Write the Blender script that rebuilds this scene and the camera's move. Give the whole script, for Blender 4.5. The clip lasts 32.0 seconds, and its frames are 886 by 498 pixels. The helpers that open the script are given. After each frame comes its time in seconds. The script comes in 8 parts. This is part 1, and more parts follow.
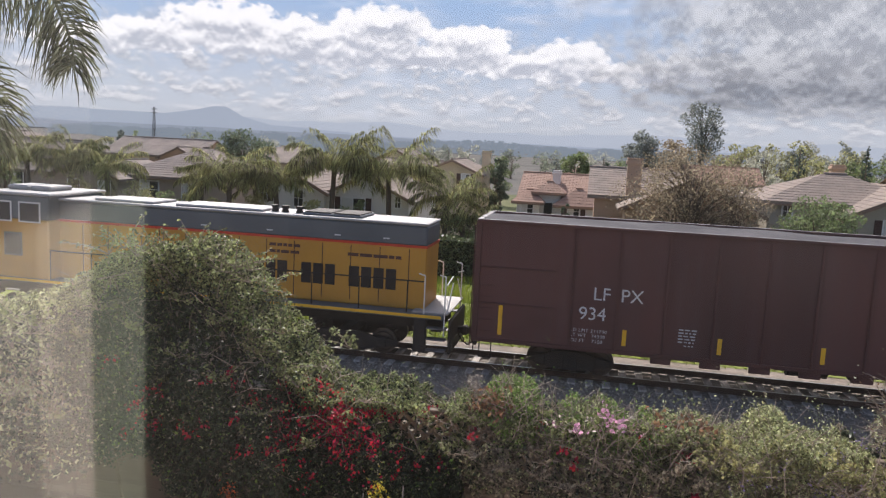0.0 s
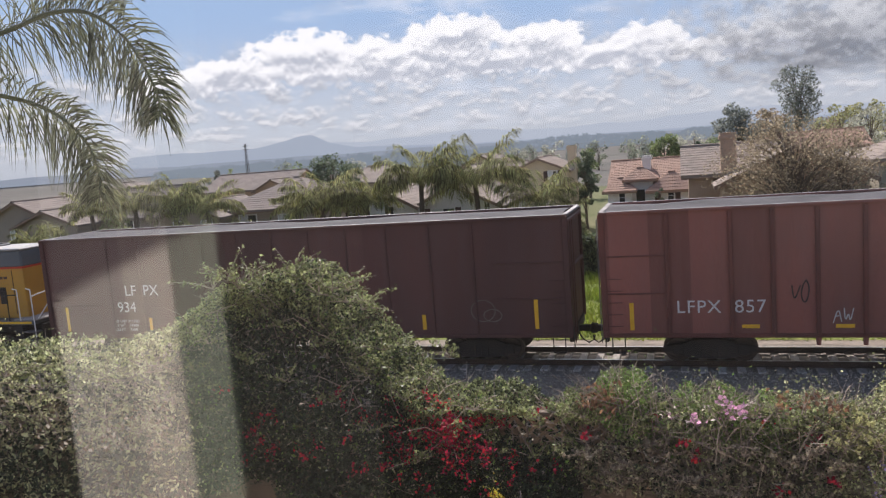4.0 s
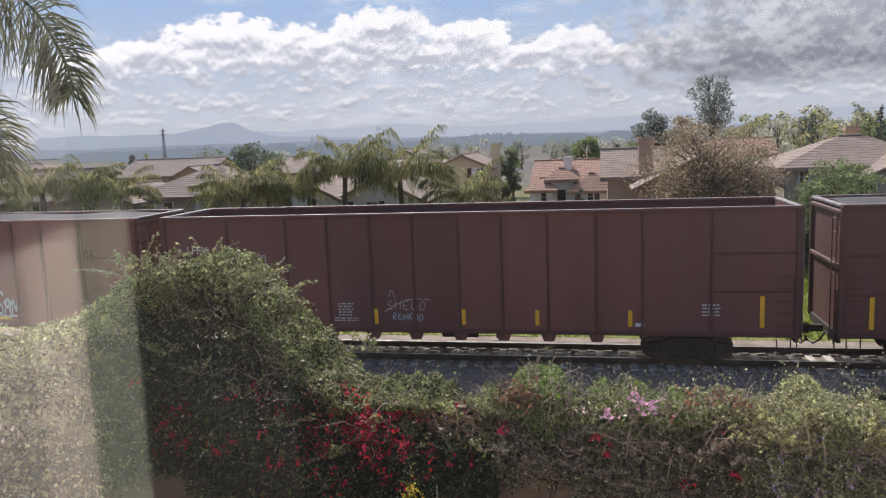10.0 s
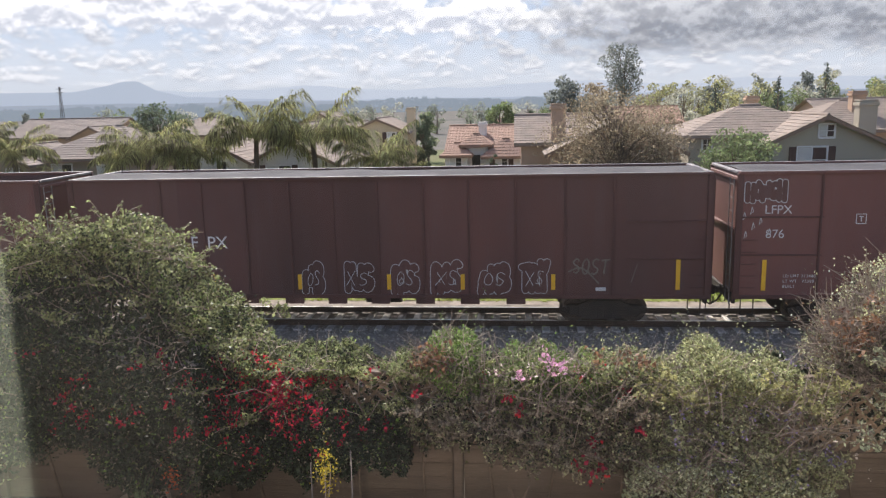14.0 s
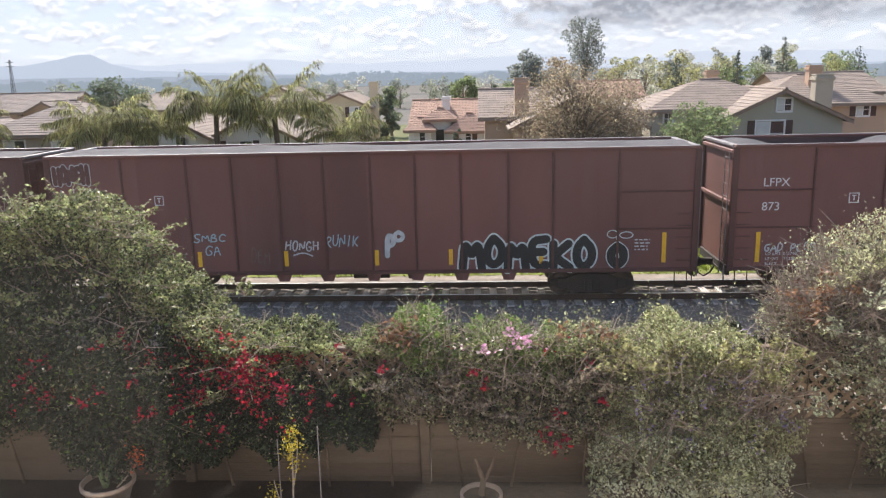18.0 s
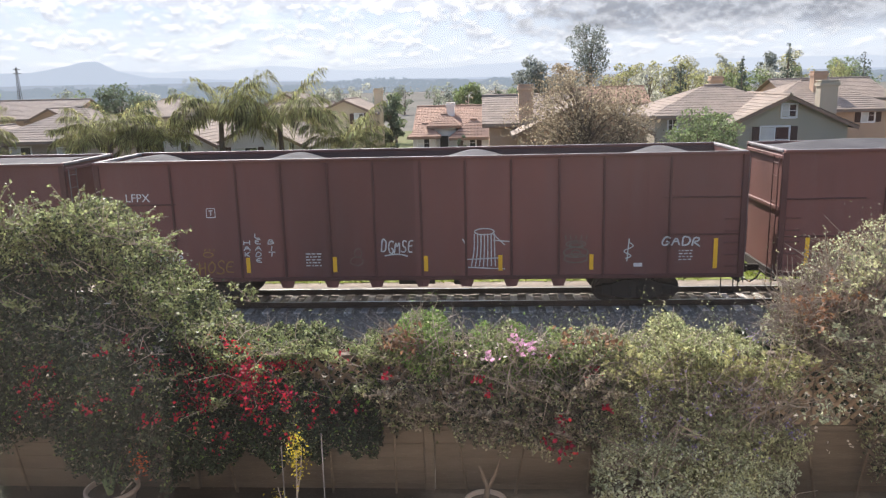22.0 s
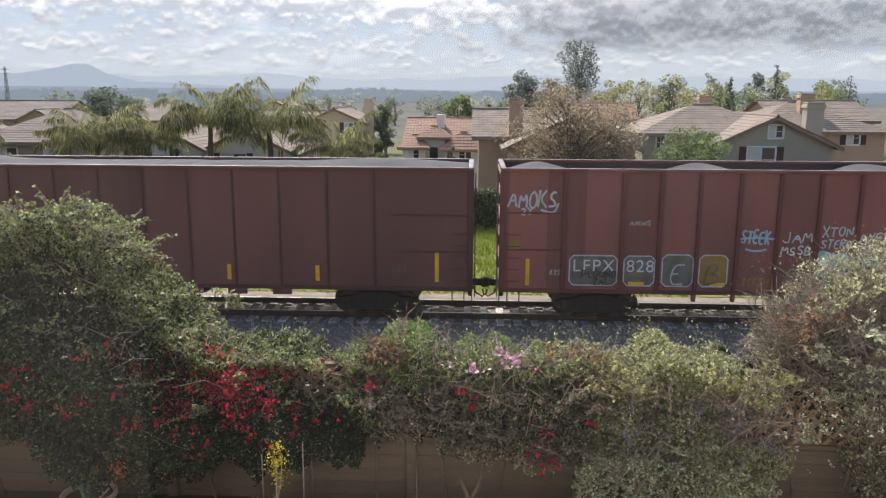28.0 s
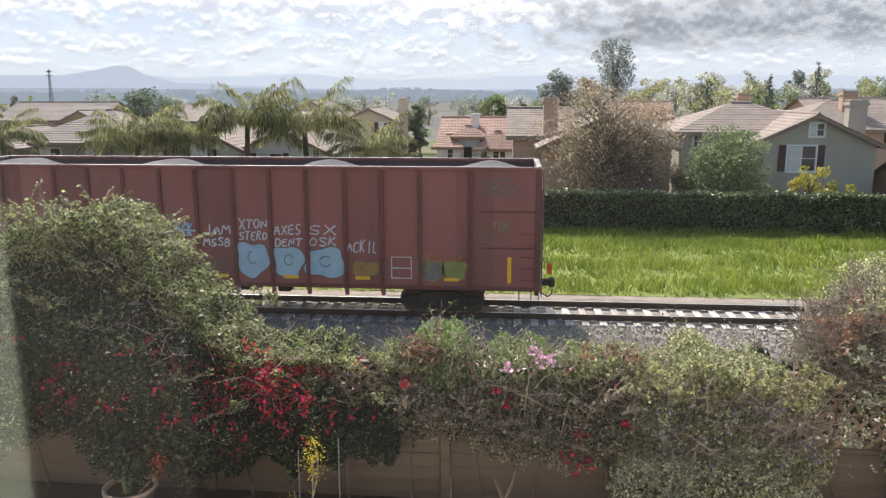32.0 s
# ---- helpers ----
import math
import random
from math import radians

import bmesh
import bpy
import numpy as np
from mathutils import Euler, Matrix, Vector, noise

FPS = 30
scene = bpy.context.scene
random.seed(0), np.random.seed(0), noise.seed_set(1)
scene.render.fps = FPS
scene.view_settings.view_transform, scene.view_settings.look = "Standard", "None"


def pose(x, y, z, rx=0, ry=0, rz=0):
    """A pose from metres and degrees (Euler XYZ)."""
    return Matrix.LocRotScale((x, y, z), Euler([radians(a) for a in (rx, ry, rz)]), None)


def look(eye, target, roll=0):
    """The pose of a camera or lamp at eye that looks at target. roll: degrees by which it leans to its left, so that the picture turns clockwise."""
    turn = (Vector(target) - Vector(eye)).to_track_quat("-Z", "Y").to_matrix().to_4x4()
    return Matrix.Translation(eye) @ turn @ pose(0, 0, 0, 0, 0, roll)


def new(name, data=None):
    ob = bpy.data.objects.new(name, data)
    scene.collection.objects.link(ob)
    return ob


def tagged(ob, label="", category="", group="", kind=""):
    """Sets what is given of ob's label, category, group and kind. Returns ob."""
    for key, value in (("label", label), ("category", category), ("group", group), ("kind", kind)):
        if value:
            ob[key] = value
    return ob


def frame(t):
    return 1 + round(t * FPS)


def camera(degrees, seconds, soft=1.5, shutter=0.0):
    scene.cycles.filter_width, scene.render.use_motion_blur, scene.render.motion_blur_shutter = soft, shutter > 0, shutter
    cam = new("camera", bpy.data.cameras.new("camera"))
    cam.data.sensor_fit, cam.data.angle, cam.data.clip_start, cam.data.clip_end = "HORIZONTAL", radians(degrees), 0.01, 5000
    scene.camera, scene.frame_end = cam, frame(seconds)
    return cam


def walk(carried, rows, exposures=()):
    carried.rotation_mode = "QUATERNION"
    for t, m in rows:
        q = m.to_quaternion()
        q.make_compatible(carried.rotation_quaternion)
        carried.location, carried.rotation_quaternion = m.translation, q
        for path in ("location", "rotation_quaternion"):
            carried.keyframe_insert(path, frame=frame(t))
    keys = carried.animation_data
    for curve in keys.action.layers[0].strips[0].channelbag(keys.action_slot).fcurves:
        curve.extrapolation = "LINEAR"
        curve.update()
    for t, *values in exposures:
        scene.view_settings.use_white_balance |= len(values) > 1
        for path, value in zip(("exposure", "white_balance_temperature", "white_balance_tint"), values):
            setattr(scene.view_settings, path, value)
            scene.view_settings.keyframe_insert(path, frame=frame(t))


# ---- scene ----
cam = camera(60.0, 32.0, soft=1.2)
PATH = [
    (0, pose(-0.029, -0.101, 5.548, 82.214, -2.823, 11.083)),
    (0.5, pose(-0.011, -0.082, 5.543, 83.162, -2.878, 11.830)),
    (1, pose(0.002, -0.060, 5.561, 83.287, -1.106, 13.116)),
    (1.5, pose(0.004, -0.067, 5.546, 83.121, 2.398, 15.516)),
    (2, pose(0.005, -0.065, 5.536, 83.260, 3.349, 16.885)),
    (2.5, pose(-0.001, -0.057, 5.535, 82.973, 3.633, 17.224)),
    (4.5, pose(0.000, -0.036, 5.535, 82.674, 4.958, 16.771)),
    (5, pose(-0.003, -0.024, 5.532, 82.555, 5.239, 15.526)),
    (5.5, pose(-0.000, -0.019, 5.530, 82.460, 5.225, 14.411)),
    (6, pose(-0.002, -0.009, 5.532, 82.362, 5.163, 13.702)),
    (6.5, pose(-0.002, -0.005, 5.526, 82.216, 4.326, 11.116)),
    (7, pose(-0.010, -0.010, 5.523, 82.185, 2.758, 10.063)),
    (7.5, pose(-0.010, -0.017, 5.523, 82.185, 2.002, 10.143)),
    (8, pose(-0.012, -0.016, 5.524, 82.178, 1.412, 10.836)),
    (8.5, pose(-0.010, -0.019, 5.521, 82.222, 1.604, 12.199)),
    (9, pose(-0.012, -0.012, 5.519, 82.102, 1.674, 12.404)),
    (9.5, pose(-0.012, -0.016, 5.524, 81.961, 1.920, 11.841)),
    (10, pose(-0.010, -0.025, 5.527, 81.976, 2.192, 11.711)),
    (10.5, pose(-0.009, -0.019, 5.525, 81.963, 2.247, 11.693)),
    (11, pose(-0.007, -0.011, 5.522, 81.966, 2.353, 11.546)),
    (11.5, pose(-0.007, -0.013, 5.528, 81.888, 2.466, 10.855)),
    (12, pose(-0.008, -0.026, 5.523, 81.803, 2.511, 10.276)),
    (12.5, pose(-0.008, 0.015, 5.520, 81.148, 2.596, 9.001)),
    (13, pose(-0.012, 0.013, 5.519, 81.150, 2.005, 8.870)),
    (13.5, pose(-0.012, 0.020, 5.517, 81.023, 1.474, 8.815)),
    (14, pose(-0.001, 0.033, 5.510, 79.177, 1.272, 5.473)),
    (14.5, pose(-0.006, 0.031, 5.509, 76.569, 2.402, 3.846)),
    (16.5, pose(0.001, 0.040, 5.512, 76.212, 1.116, 2.674)),
    (17, pose(0.007, 0.037, 5.514, 76.233, 1.420, 2.230)),
    (17.5, pose(0.002, 0.027, 5.518, 76.817, 1.395, 2.200)),
    (18, pose(0.001, 0.024, 5.515, 77.264, 1.265, 2.782)),
    (18.5, pose(0.005, 0.019, 5.517, 77.502, 1.295, 3.035)),
    (19, pose(0.004, 0.023, 5.516, 77.608, 1.280, 3.143)),
    (19.5, pose(0.001, 0.028, 5.517, 77.711, 1.272, 3.134)),
    (20, pose(-0.001, 0.027, 5.517, 77.738, 1.324, 3.101)),
    (20.5, pose(0.001, 0.019, 5.516, 77.747, 1.273, 3.110)),
    (21, pose(0.001, 0.030, 5.516, 77.739, 1.322, 3.100)),
    (21.5, pose(0.000, 0.031, 5.517, 77.729, 1.344, 3.083)),
    (22, pose(0.004, 0.025, 5.519, 77.729, 1.347, 3.102)),
    (22.5, pose(0.004, 0.033, 5.515, 77.724, 1.331, 2.724)),
    (23, pose(0.003, 0.030, 5.514, 77.711, 1.207, 2.095)),
    (23.5, pose(0.002, 0.031, 5.515, 77.708, 1.218, 2.084)),
    (24, pose(0.001, 0.031, 5.516, 77.711, 1.236, 2.073)),
    (24.5, pose(0.001, 0.030, 5.516, 77.702, 1.257, 2.123)),
    (25, pose(0.006, 0.029, 5.516, 77.711, 1.336, 2.132)),
    (25.5, pose(0.006, 0.029, 5.516, 77.711, 1.337, 2.133)),
    (27.5, pose(0.003, 0.033, 5.512, 78.530, -0.195, 2.431)),
    (28, pose(0.001, 0.033, 5.513, 78.573, -0.236, 2.431)),
    (28.5, pose(0.001, 0.032, 5.514, 78.583, -0.098, 2.437)),
    (29, pose(0.003, 0.033, 5.515, 78.581, -0.016, 2.421)),
    (29.5, pose(0.005, 0.033, 5.516, 78.571, 0.036, 2.419)),
    (30, pose(0.004, 0.039, 5.513, 78.573, 0.037, 2.419)),
    (30.5, pose(0.006, 0.038, 5.512, 78.593, 0.092, 2.412)),
    (31, pose(0.004, 0.037, 5.512, 78.547, 0.125, 2.400)),
    (31.5, pose(0.001, 0.030, 5.511, 78.541, 0.081, 2.417)),
    (32, pose(-0.010, 0.010, 5.514, 78.534, 0.084, 4.925)),
]
EXPOSURES = [(0.0, 0.55, 6300, 17), (13.4, 0.55, 6300, 17), (14.0, 0.88, 6350, 15), (14.5, 1.5, 6350, 14), (15.2, 1.5, 6350, 14), (16.5, 1.36, 6350, 14), (18.0, 1.17, 6350, 14), (25.5, 1.18, 6350, 13), (27.5, 0.78, 6350, 12), (28.0, 0.8, 6350, 12), (28.7, 1.03, 6350, 12), (29.3, 1.08, 6350, 12), (32.0, 1.08, 6350, 12)]
walk(cam, PATH, EXPOSURES)

# ---- world, sun, backdrop of sky and hills ----
SUN_AZ, SUN_EL = 22.0, 42.0   # degrees left of +y, degrees up
world = bpy.data.worlds.new("world")
scene.world = world
world.use_nodes = True
wn = world.node_tree.nodes
sky_node = wn.new("ShaderNodeTexSky")
sky_node.sky_type = "NISHITA"
sky_node.sun_disc = False
sky_node.sun_elevation = radians(SUN_EL)
sky_node.sun_rotation = radians(-SUN_AZ)
sky_node.dust_density = 3.0
world.node_tree.links.new(sky_node.outputs[0], wn["Background"].inputs[0])
wn["Background"].inputs[1].default_value = 0.15
sun = new("sun", bpy.data.lights.new("sun", "SUN"))
sun.data.energy, sun.data.angle, sun.data.color = 4.6, radians(1.2), (1.0, 0.95, 0.86)
sun_dir = Vector((-math.sin(radians(SUN_AZ)) * math.cos(radians(SUN_EL)), math.cos(radians(SUN_AZ)) * math.cos(radians(SUN_EL)), math.sin(radians(SUN_EL))))
sun.matrix_world = look(sun_dir * 100, (0, 0, 0))


# ---- materials ----
def nodes_of(m):
    m.use_nodes = True
    nt = m.node_tree
    return nt.nodes, nt.links, nt.nodes["Principled BSDF"]


def rgba(c):
    return (c[0], c[1], c[2], 1.0)


def mat(name, c1, c2=None, scale=3.0, rough=0.8, metal=0.0, bump=0.3, bscale=30.0, fine=0.25, spec=0.3, island=0.0, obrand=0.0,
        stretch=(1, 1, 1), thin=0.0):
    """Two-scale noise colour with relief; island / obrand vary the value per loose piece or per object; thin lets light through."""
    m = bpy.data.materials.new(name)
    n, l, b = nodes_of(m)
    c2 = c2 or tuple(v * 0.7 for v in c1)
    co = n.new("ShaderNodeTexCoord")
    mp = n.new("ShaderNodeMapping")
    mp.inputs["Scale"].default_value = stretch
    l.new(co.outputs["Object"], mp.inputs[0])
    n1 = n.new("ShaderNodeTexNoise")
    n1.inputs["Scale"].default_value, n1.inputs["Detail"].default_value = scale, 6
    n2 = n.new("ShaderNodeTexNoise")
    n2.inputs["Scale"].default_value, n2.inputs["Detail"].default_value = bscale, 4
    l.new(mp.outputs[0], n1.inputs[0])
    l.new(mp.outputs[0], n2.inputs[0])
    ramp = n.new("ShaderNodeValToRGB")
    ramp.color_ramp.elements[0].position, ramp.color_ramp.elements[1].position = 0.3, 0.7
    ramp.color_ramp.elements[0].color, ramp.color_ramp.elements[1].color = rgba(c2), rgba(c1)
    l.new(n1.outputs[0], ramp.inputs[0])
    hsv = n.new("ShaderNodeHueSaturation")
    l.new(ramp.outputs[0], hsv.inputs["Color"])
    val = n.new("ShaderNodeMath")
    val.operation = "MULTIPLY_ADD"
    val.inputs[1].default_value, val.inputs[2].default_value = fine * 2, 1.0 - fine
    l.new(n2.outputs[0], val.inputs[0])
    last = val
    if island or obrand:
        if island:
            g = n.new("ShaderNodeNewGeometry")
            src = g.outputs["Random Per Island"]
        else:
            g = n.new("ShaderNodeObjectInfo")
            src = g.outputs["Random"]
        k = island or obrand
        r = n.new("ShaderNodeMath")
        r.operation = "MULTIPLY_ADD"
        r.inputs[1].default_value, r.inputs[2].default_value = k * 2, 1.0 - k
        l.new(src, r.inputs[0])
        mul = n.new("ShaderNodeMath")
        mul.operation = "MULTIPLY"
        l.new(r.outputs[0], mul.inputs[0])
        l.new(val.outputs[0], mul.inputs[1])
        last = mul
        hue = n.new("ShaderNodeMath")
        hue.operation = "MULTIPLY_ADD"
        hue.inputs[1].default_value, hue.inputs[2].default_value = 0.05 * k, 0.5 - 0.025 * k
        l.new(src, hue.inputs[0])
        l.new(hue.outputs[0], hsv.inputs["Hue"])
    l.new(last.outputs[0], hsv.inputs["Value"])
    l.new(hsv.outputs[0], b.inputs["Base Color"])
    b.inputs["Roughness"].default_value, b.inputs["Metallic"].default_value = rough, metal
    b.inputs["Specular IOR Level"].default_value = spec
    if bump:
        bp = n.new("ShaderNodeBump")
        bp.inputs["Strength"].default_value, bp.inputs["Distance"].default_value = bump, 0.02
        l.new(n2.outputs[0], bp.inputs["Height"])
        l.new(bp.outputs[0], b.inputs["Normal"])
    if thin:
        tr = n.new("ShaderNodeBsdfTranslucent")
        l.new(hsv.outputs[0], tr.inputs["Color"])
        mx = n.new("ShaderNodeMixShader")
        mx.inputs[0].default_value = thin
        l.new(b.outputs[0], mx.inputs[1])
        l.new(tr.outputs[0], mx.inputs[2])
        l.new(mx.outputs[0], n["Material Output"].inputs[0])
    return m


# self-lit flat colour for far hills and woods, with the haze in it
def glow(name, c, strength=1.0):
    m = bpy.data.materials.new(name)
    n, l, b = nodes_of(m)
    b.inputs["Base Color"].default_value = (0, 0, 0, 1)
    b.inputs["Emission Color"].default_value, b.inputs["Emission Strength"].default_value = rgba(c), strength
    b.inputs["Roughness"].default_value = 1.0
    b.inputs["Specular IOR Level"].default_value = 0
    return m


M = {}


def car_paint(name, c1, c2, streak, panel=0.16, pitch=1.37):
    """Weathered wagon paint: broad fading, rain streaks down the side, sheets of slightly different tone, fine grime."""
    m = mat(name, c1, c2, 0.5, 0.62, 0, 0.15, 18, 0.25, 0.3, stretch=(1, 1, 0.35))
    n, l, b = nodes_of(m)
    co = n.new("ShaderNodeTexCoord")
    mp = n.new("ShaderNodeMapping")
    mp.inputs["Scale"].default_value = (2.2, 1.0, 0.14)
    l.new(co.outputs["Object"], mp.inputs[0])
    run = n.new("ShaderNodeTexNoise")
    run.inputs["Scale"].default_value, run.inputs["Detail"].default_value, run.inputs["Roughness"].default_value = 1.6, 7, 0.7
    l.new(mp.outputs[0], run.inputs[0])
    edge = n.new("ShaderNodeMapRange")
    edge.inputs[1].default_value, edge.inputs[2].default_value, edge.inputs[4].default_value = 0.46, 0.74, streak
    l.new(run.outputs[0], edge.inputs[0])
    sep = n.new("ShaderNodeSeparateXYZ")
    l.new(co.outputs["Object"], sep.inputs[0])
    snap = n.new("ShaderNodeMath")
    snap.operation = "SNAP"
    snap.inputs[1].default_value = pitch
    l.new(sep.outputs[0], snap.inputs[0])
    rnd = n.new("ShaderNodeTexWhiteNoise")
    rnd.noise_dimensions = "1D"
    l.new(snap.outputs[0], rnd.inputs["W"])
    tone = n.new("ShaderNodeMath")
    tone.operation = "MULTIPLY_ADD"
    tone.inputs[1].default_value, tone.inputs[2].default_value = panel * 2, 1.0 - panel
    l.new(rnd.outputs["Value"], tone.inputs[0])
    old = b.inputs["Base Color"].links[0].from_socket
    hsv = n.new("ShaderNodeHueSaturation")
    l.new(old, hsv.inputs["Color"])
    l.new(tone.outputs[0], hsv.inputs["Value"])
    mix = n.new("ShaderNodeMix")
    mix.data_type = "RGBA"
    l.new(edge.outputs[0], mix.inputs[0])
    l.new(hsv.outputs[0], mix.inputs[6])
    mix.inputs[7].default_value = rgba([0.6 * v + 0.07 for v in c1])
    l.new(mix.outputs[2], b.inputs["Base Color"])
    return m


M["rust_dark"] = car_paint("brown_car_paint", (0.125, 0.052, 0.045), (0.076, 0.037, 0.034), 0.32)
M["rust_mid"] = car_paint("oxide_brown_car_paint", (0.185, 0.075, 0.062), (0.12, 0.055, 0.049), 0.32)
M["rust_red"] = car_paint("oxide_red_car_paint", (0.29, 0.1, 0.077), (0.17, 0.074, 0.062), 0.35, 0.22, 1.12)
M["rust_post"] = mat("oxide_red_posts", (0.18, 0.06, 0.046), (0.11, 0.045, 0.037), 0.8, 0.7, 0, 0.2, 20, 0.3)
M["post_dark"] = mat("dark_brown_posts", (0.115, 0.05, 0.043), (0.08, 0.037, 0.033), 0.8, 0.7, 0, 0.2, 20, 0.3)
M["inner"] = mat("worn_steel_inside", (0.1, 0.055, 0.05), (0.06, 0.04, 0.04), 0.7, 0.7, 0, 0.2, 15)
M["rim"] = mat("bare_steel_rim", (0.27, 0.25, 0.25), (0.1, 0.085, 0.085), 2.5, 0.6, 0.1, 0.1, 20)
M["cover"] = mat("grey_load_cover", (0.11, 0.105, 0.11), (0.06, 0.058, 0.062), 0.7, 0.85, 0, 0.35, 5, 0.3, 0.08)
M["black_iron"] = mat("grimy_black_iron", (0.032, 0.029, 0.027), (0.05, 0.04, 0.034), 2.0, 0.75, 0.2, 0.2, 25)
M["tread"] = mat("wheel_steel", (0.12, 0.1, 0.09), (0.06, 0.05, 0.045), 4, 0.5, 0.8, 0.1, 30)
M["yellow_strip"] = mat("yellow_reflector", (0.85, 0.5, 0.03), (0.75, 0.4, 0.03), 4, 0.5, 0, 0.0, 40, 0.1)
M["white_paint"] = mat("worn_white_paint", (0.72, 0.72, 0.72), (0.55, 0.55, 0.55), 5, 0.7, 0, 0.0, 30, 0.15)
M["spray_white"] = mat("spray_white", (0.6, 0.62, 0.62), (0.4, 0.42, 0.42), 6, 0.8, 0, 0.0, 30, 0.2)
M["spray_teal"] = mat("spray_pale_teal", (0.62, 0.7, 0.68), (0.48, 0.56, 0.54), 6, 0.8, 0, 0.0, 30, 0.2)
M["spray_black"] = mat("spray_black", (0.022, 0.026, 0.026), (0.03, 0.03, 0.03), 6, 0.8, 0, 0.0, 30, 0.2)
M["spray_blue"] = mat("spray_pale_blue", (0.36, 0.5, 0.56), (0.28, 0.42, 0.48), 3, 0.8, 0, 0.0, 30, 0.2)
M["spray_deep_blue"] = mat("spray_deep_blue", (0.06, 0.13, 0.3), (0.05, 0.1, 0.2), 3, 0.8, 0, 0.0, 30, 0.3)
M["spray_grey"] = mat("spray_grey", (0.2, 0.19, 0.16), (0.12, 0.1, 0.08), 3, 0.8, 0, 0.0, 30, 0.3)
M["spray_tan"] = mat("spray_tan", (0.36, 0.22, 0.06), (0.26, 0.15, 0.05), 3, 0.8, 0, 0.0, 30, 0.3)
M["spray_green"] = mat("spray_green", (0.25, 0.28, 0.09), (0.17, 0.19, 0.07), 3, 0.8, 0, 0.0, 30, 0.3)
M["loco_yellow"] = mat("armour_yellow_paint", (0.56, 0.285, 0.035), (0.44, 0.22, 0.03), 0.8, 0.5, 0, 0.05, 15, 0.12, 0.4)
M["loco_grey"] = mat("harbour_grey_paint", (0.13, 0.14, 0.15), (0.09, 0.1, 0.11), 0.8, 0.5, 0, 0.05, 15, 0.12)
M["loco_roof"] = mat("dusty_grey_roof", (0.4, 0.38, 0.36), (0.28, 0.27, 0.26), 0.9, 0.6, 0, 0.05, 15, 0.15)
M["loco_red"] = mat("red_stripe", (0.62, 0.06, 0.03), None, 2, 0.5, 0, 0, 20, 0.1)
M["glass_dark"] = mat("dark_window_glass", (0.02, 0.022, 0.025), (0.035, 0.035, 0.04), 2, 0.08, 0, 0.0, 5, 0.1, 0.6)
M["rail"] = mat("rail_steel", (0.09, 0.06, 0.045), (0.05, 0.035, 0.03), 3, 0.55, 0.4, 0.1, 30)
M["rail_head"] = mat("polished_rail_head", (0.55, 0.53, 0.5), None, 3, 0.28, 1.0, 0.02, 40)
M["tie"] = mat("weathered_sleeper", (0.52, 0.48, 0.43), (0.34, 0.3, 0.27), 3, 0.9, 0, 0.5, 30, 0.35, obrand=0.25, stretch=(3, 0.5, 1))
M["ballast"] = mat("grey_ballast", (0.29, 0.25, 0.21), (0.15, 0.13, 0.11), 14, 0.95, 0, 1.0, 40, 0.5)
M["stone"] = mat("ballast_stones", (0.33, 0.29, 0.25), (0.19, 0.165, 0.14), 6, 0.9, 0, 0.3, 30, 0.3, island=0.4)
M["dirt"] = mat("pale_dirt", (0.29, 0.245, 0.2), (0.2, 0.165, 0.13), 1.5, 0.95, 0, 0.6, 12, 0.3)
M["grass"] = mat("lit_grass", (0.27, 0.31, 0.045), (0.18, 0.24, 0.035), 0.5, 0.85, 0, 0.6, 9, 0.3, thin=0.35, island=0.3)
M["turf"] = mat("turf_soil", (0.2, 0.23, 0.045), (0.14, 0.17, 0.035), 0.4, 0.95, 0, 0.8, 8, 0.35)
M["ivy"] = mat("ivy_leaves", (0.17, 0.2, 0.085), (0.11, 0.135, 0.058), 0.8, 0.45, 0, 0, 20, 0.2, 0.4, island=0.5, thin=0.2)
# near-black core colour stands for the shade between the ivy leaves
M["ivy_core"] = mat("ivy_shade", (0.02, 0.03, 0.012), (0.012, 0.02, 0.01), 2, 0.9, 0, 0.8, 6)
M["soil"] = mat("garden_soil", (0.09, 0.065, 0.045), (0.05, 0.038, 0.028), 3, 0.95, 0, 0.8, 20)
M["bark"] = mat("grey_brown_bark", (0.2, 0.15, 0.11), (0.1, 0.075, 0.055), 5, 0.9, 0, 0.7, 25)
M["palm_bark"] = mat("palm_bark", (0.16, 0.13, 0.1), (0.09, 0.07, 0.055), 5, 0.9, 0, 0.7, 20, stretch=(1, 1, 4))
M["fence"] = mat("fence_wood", (0.17, 0.13, 0.1), (0.125, 0.098, 0.076), 2, 0.85, 0, 0.4, 25, 0.25, obrand=0.06, stretch=(0.4, 1, 4))
M["lattice"] = mat("lattice_wood", (0.4, 0.29, 0.2), (0.28, 0.2, 0.14), 3, 0.85, 0, 0.3, 30, 0.3, obrand=0.12)
M["block"] = mat("concrete_edging", (0.42, 0.37, 0.33), (0.3, 0.26, 0.23), 5, 0.95, 0, 0.6, 50, 0.3, obrand=0.12)
M["pot"] = mat("pale_terracotta", (0.5, 0.4, 0.33), (0.38, 0.29, 0.23), 6, 0.85, 0, 0.2, 40)
M["stucco_grey"] = mat("grey_olive_stucco", (0.4, 0.355, 0.275), (0.36, 0.32, 0.25), 0.7, 0.95, 0, 0.3, 60, 0.1)
M["stucco_tan"] = mat("tan_stucco", (0.5, 0.34, 0.24), (0.44, 0.3, 0.21), 0.7, 0.95, 0, 0.3, 60, 0.1)
M["stucco_white"] = mat("white_stucco", (0.72, 0.69, 0.65), (0.64, 0.6, 0.56), 0.7, 0.95, 0, 0.3, 60, 0.1)
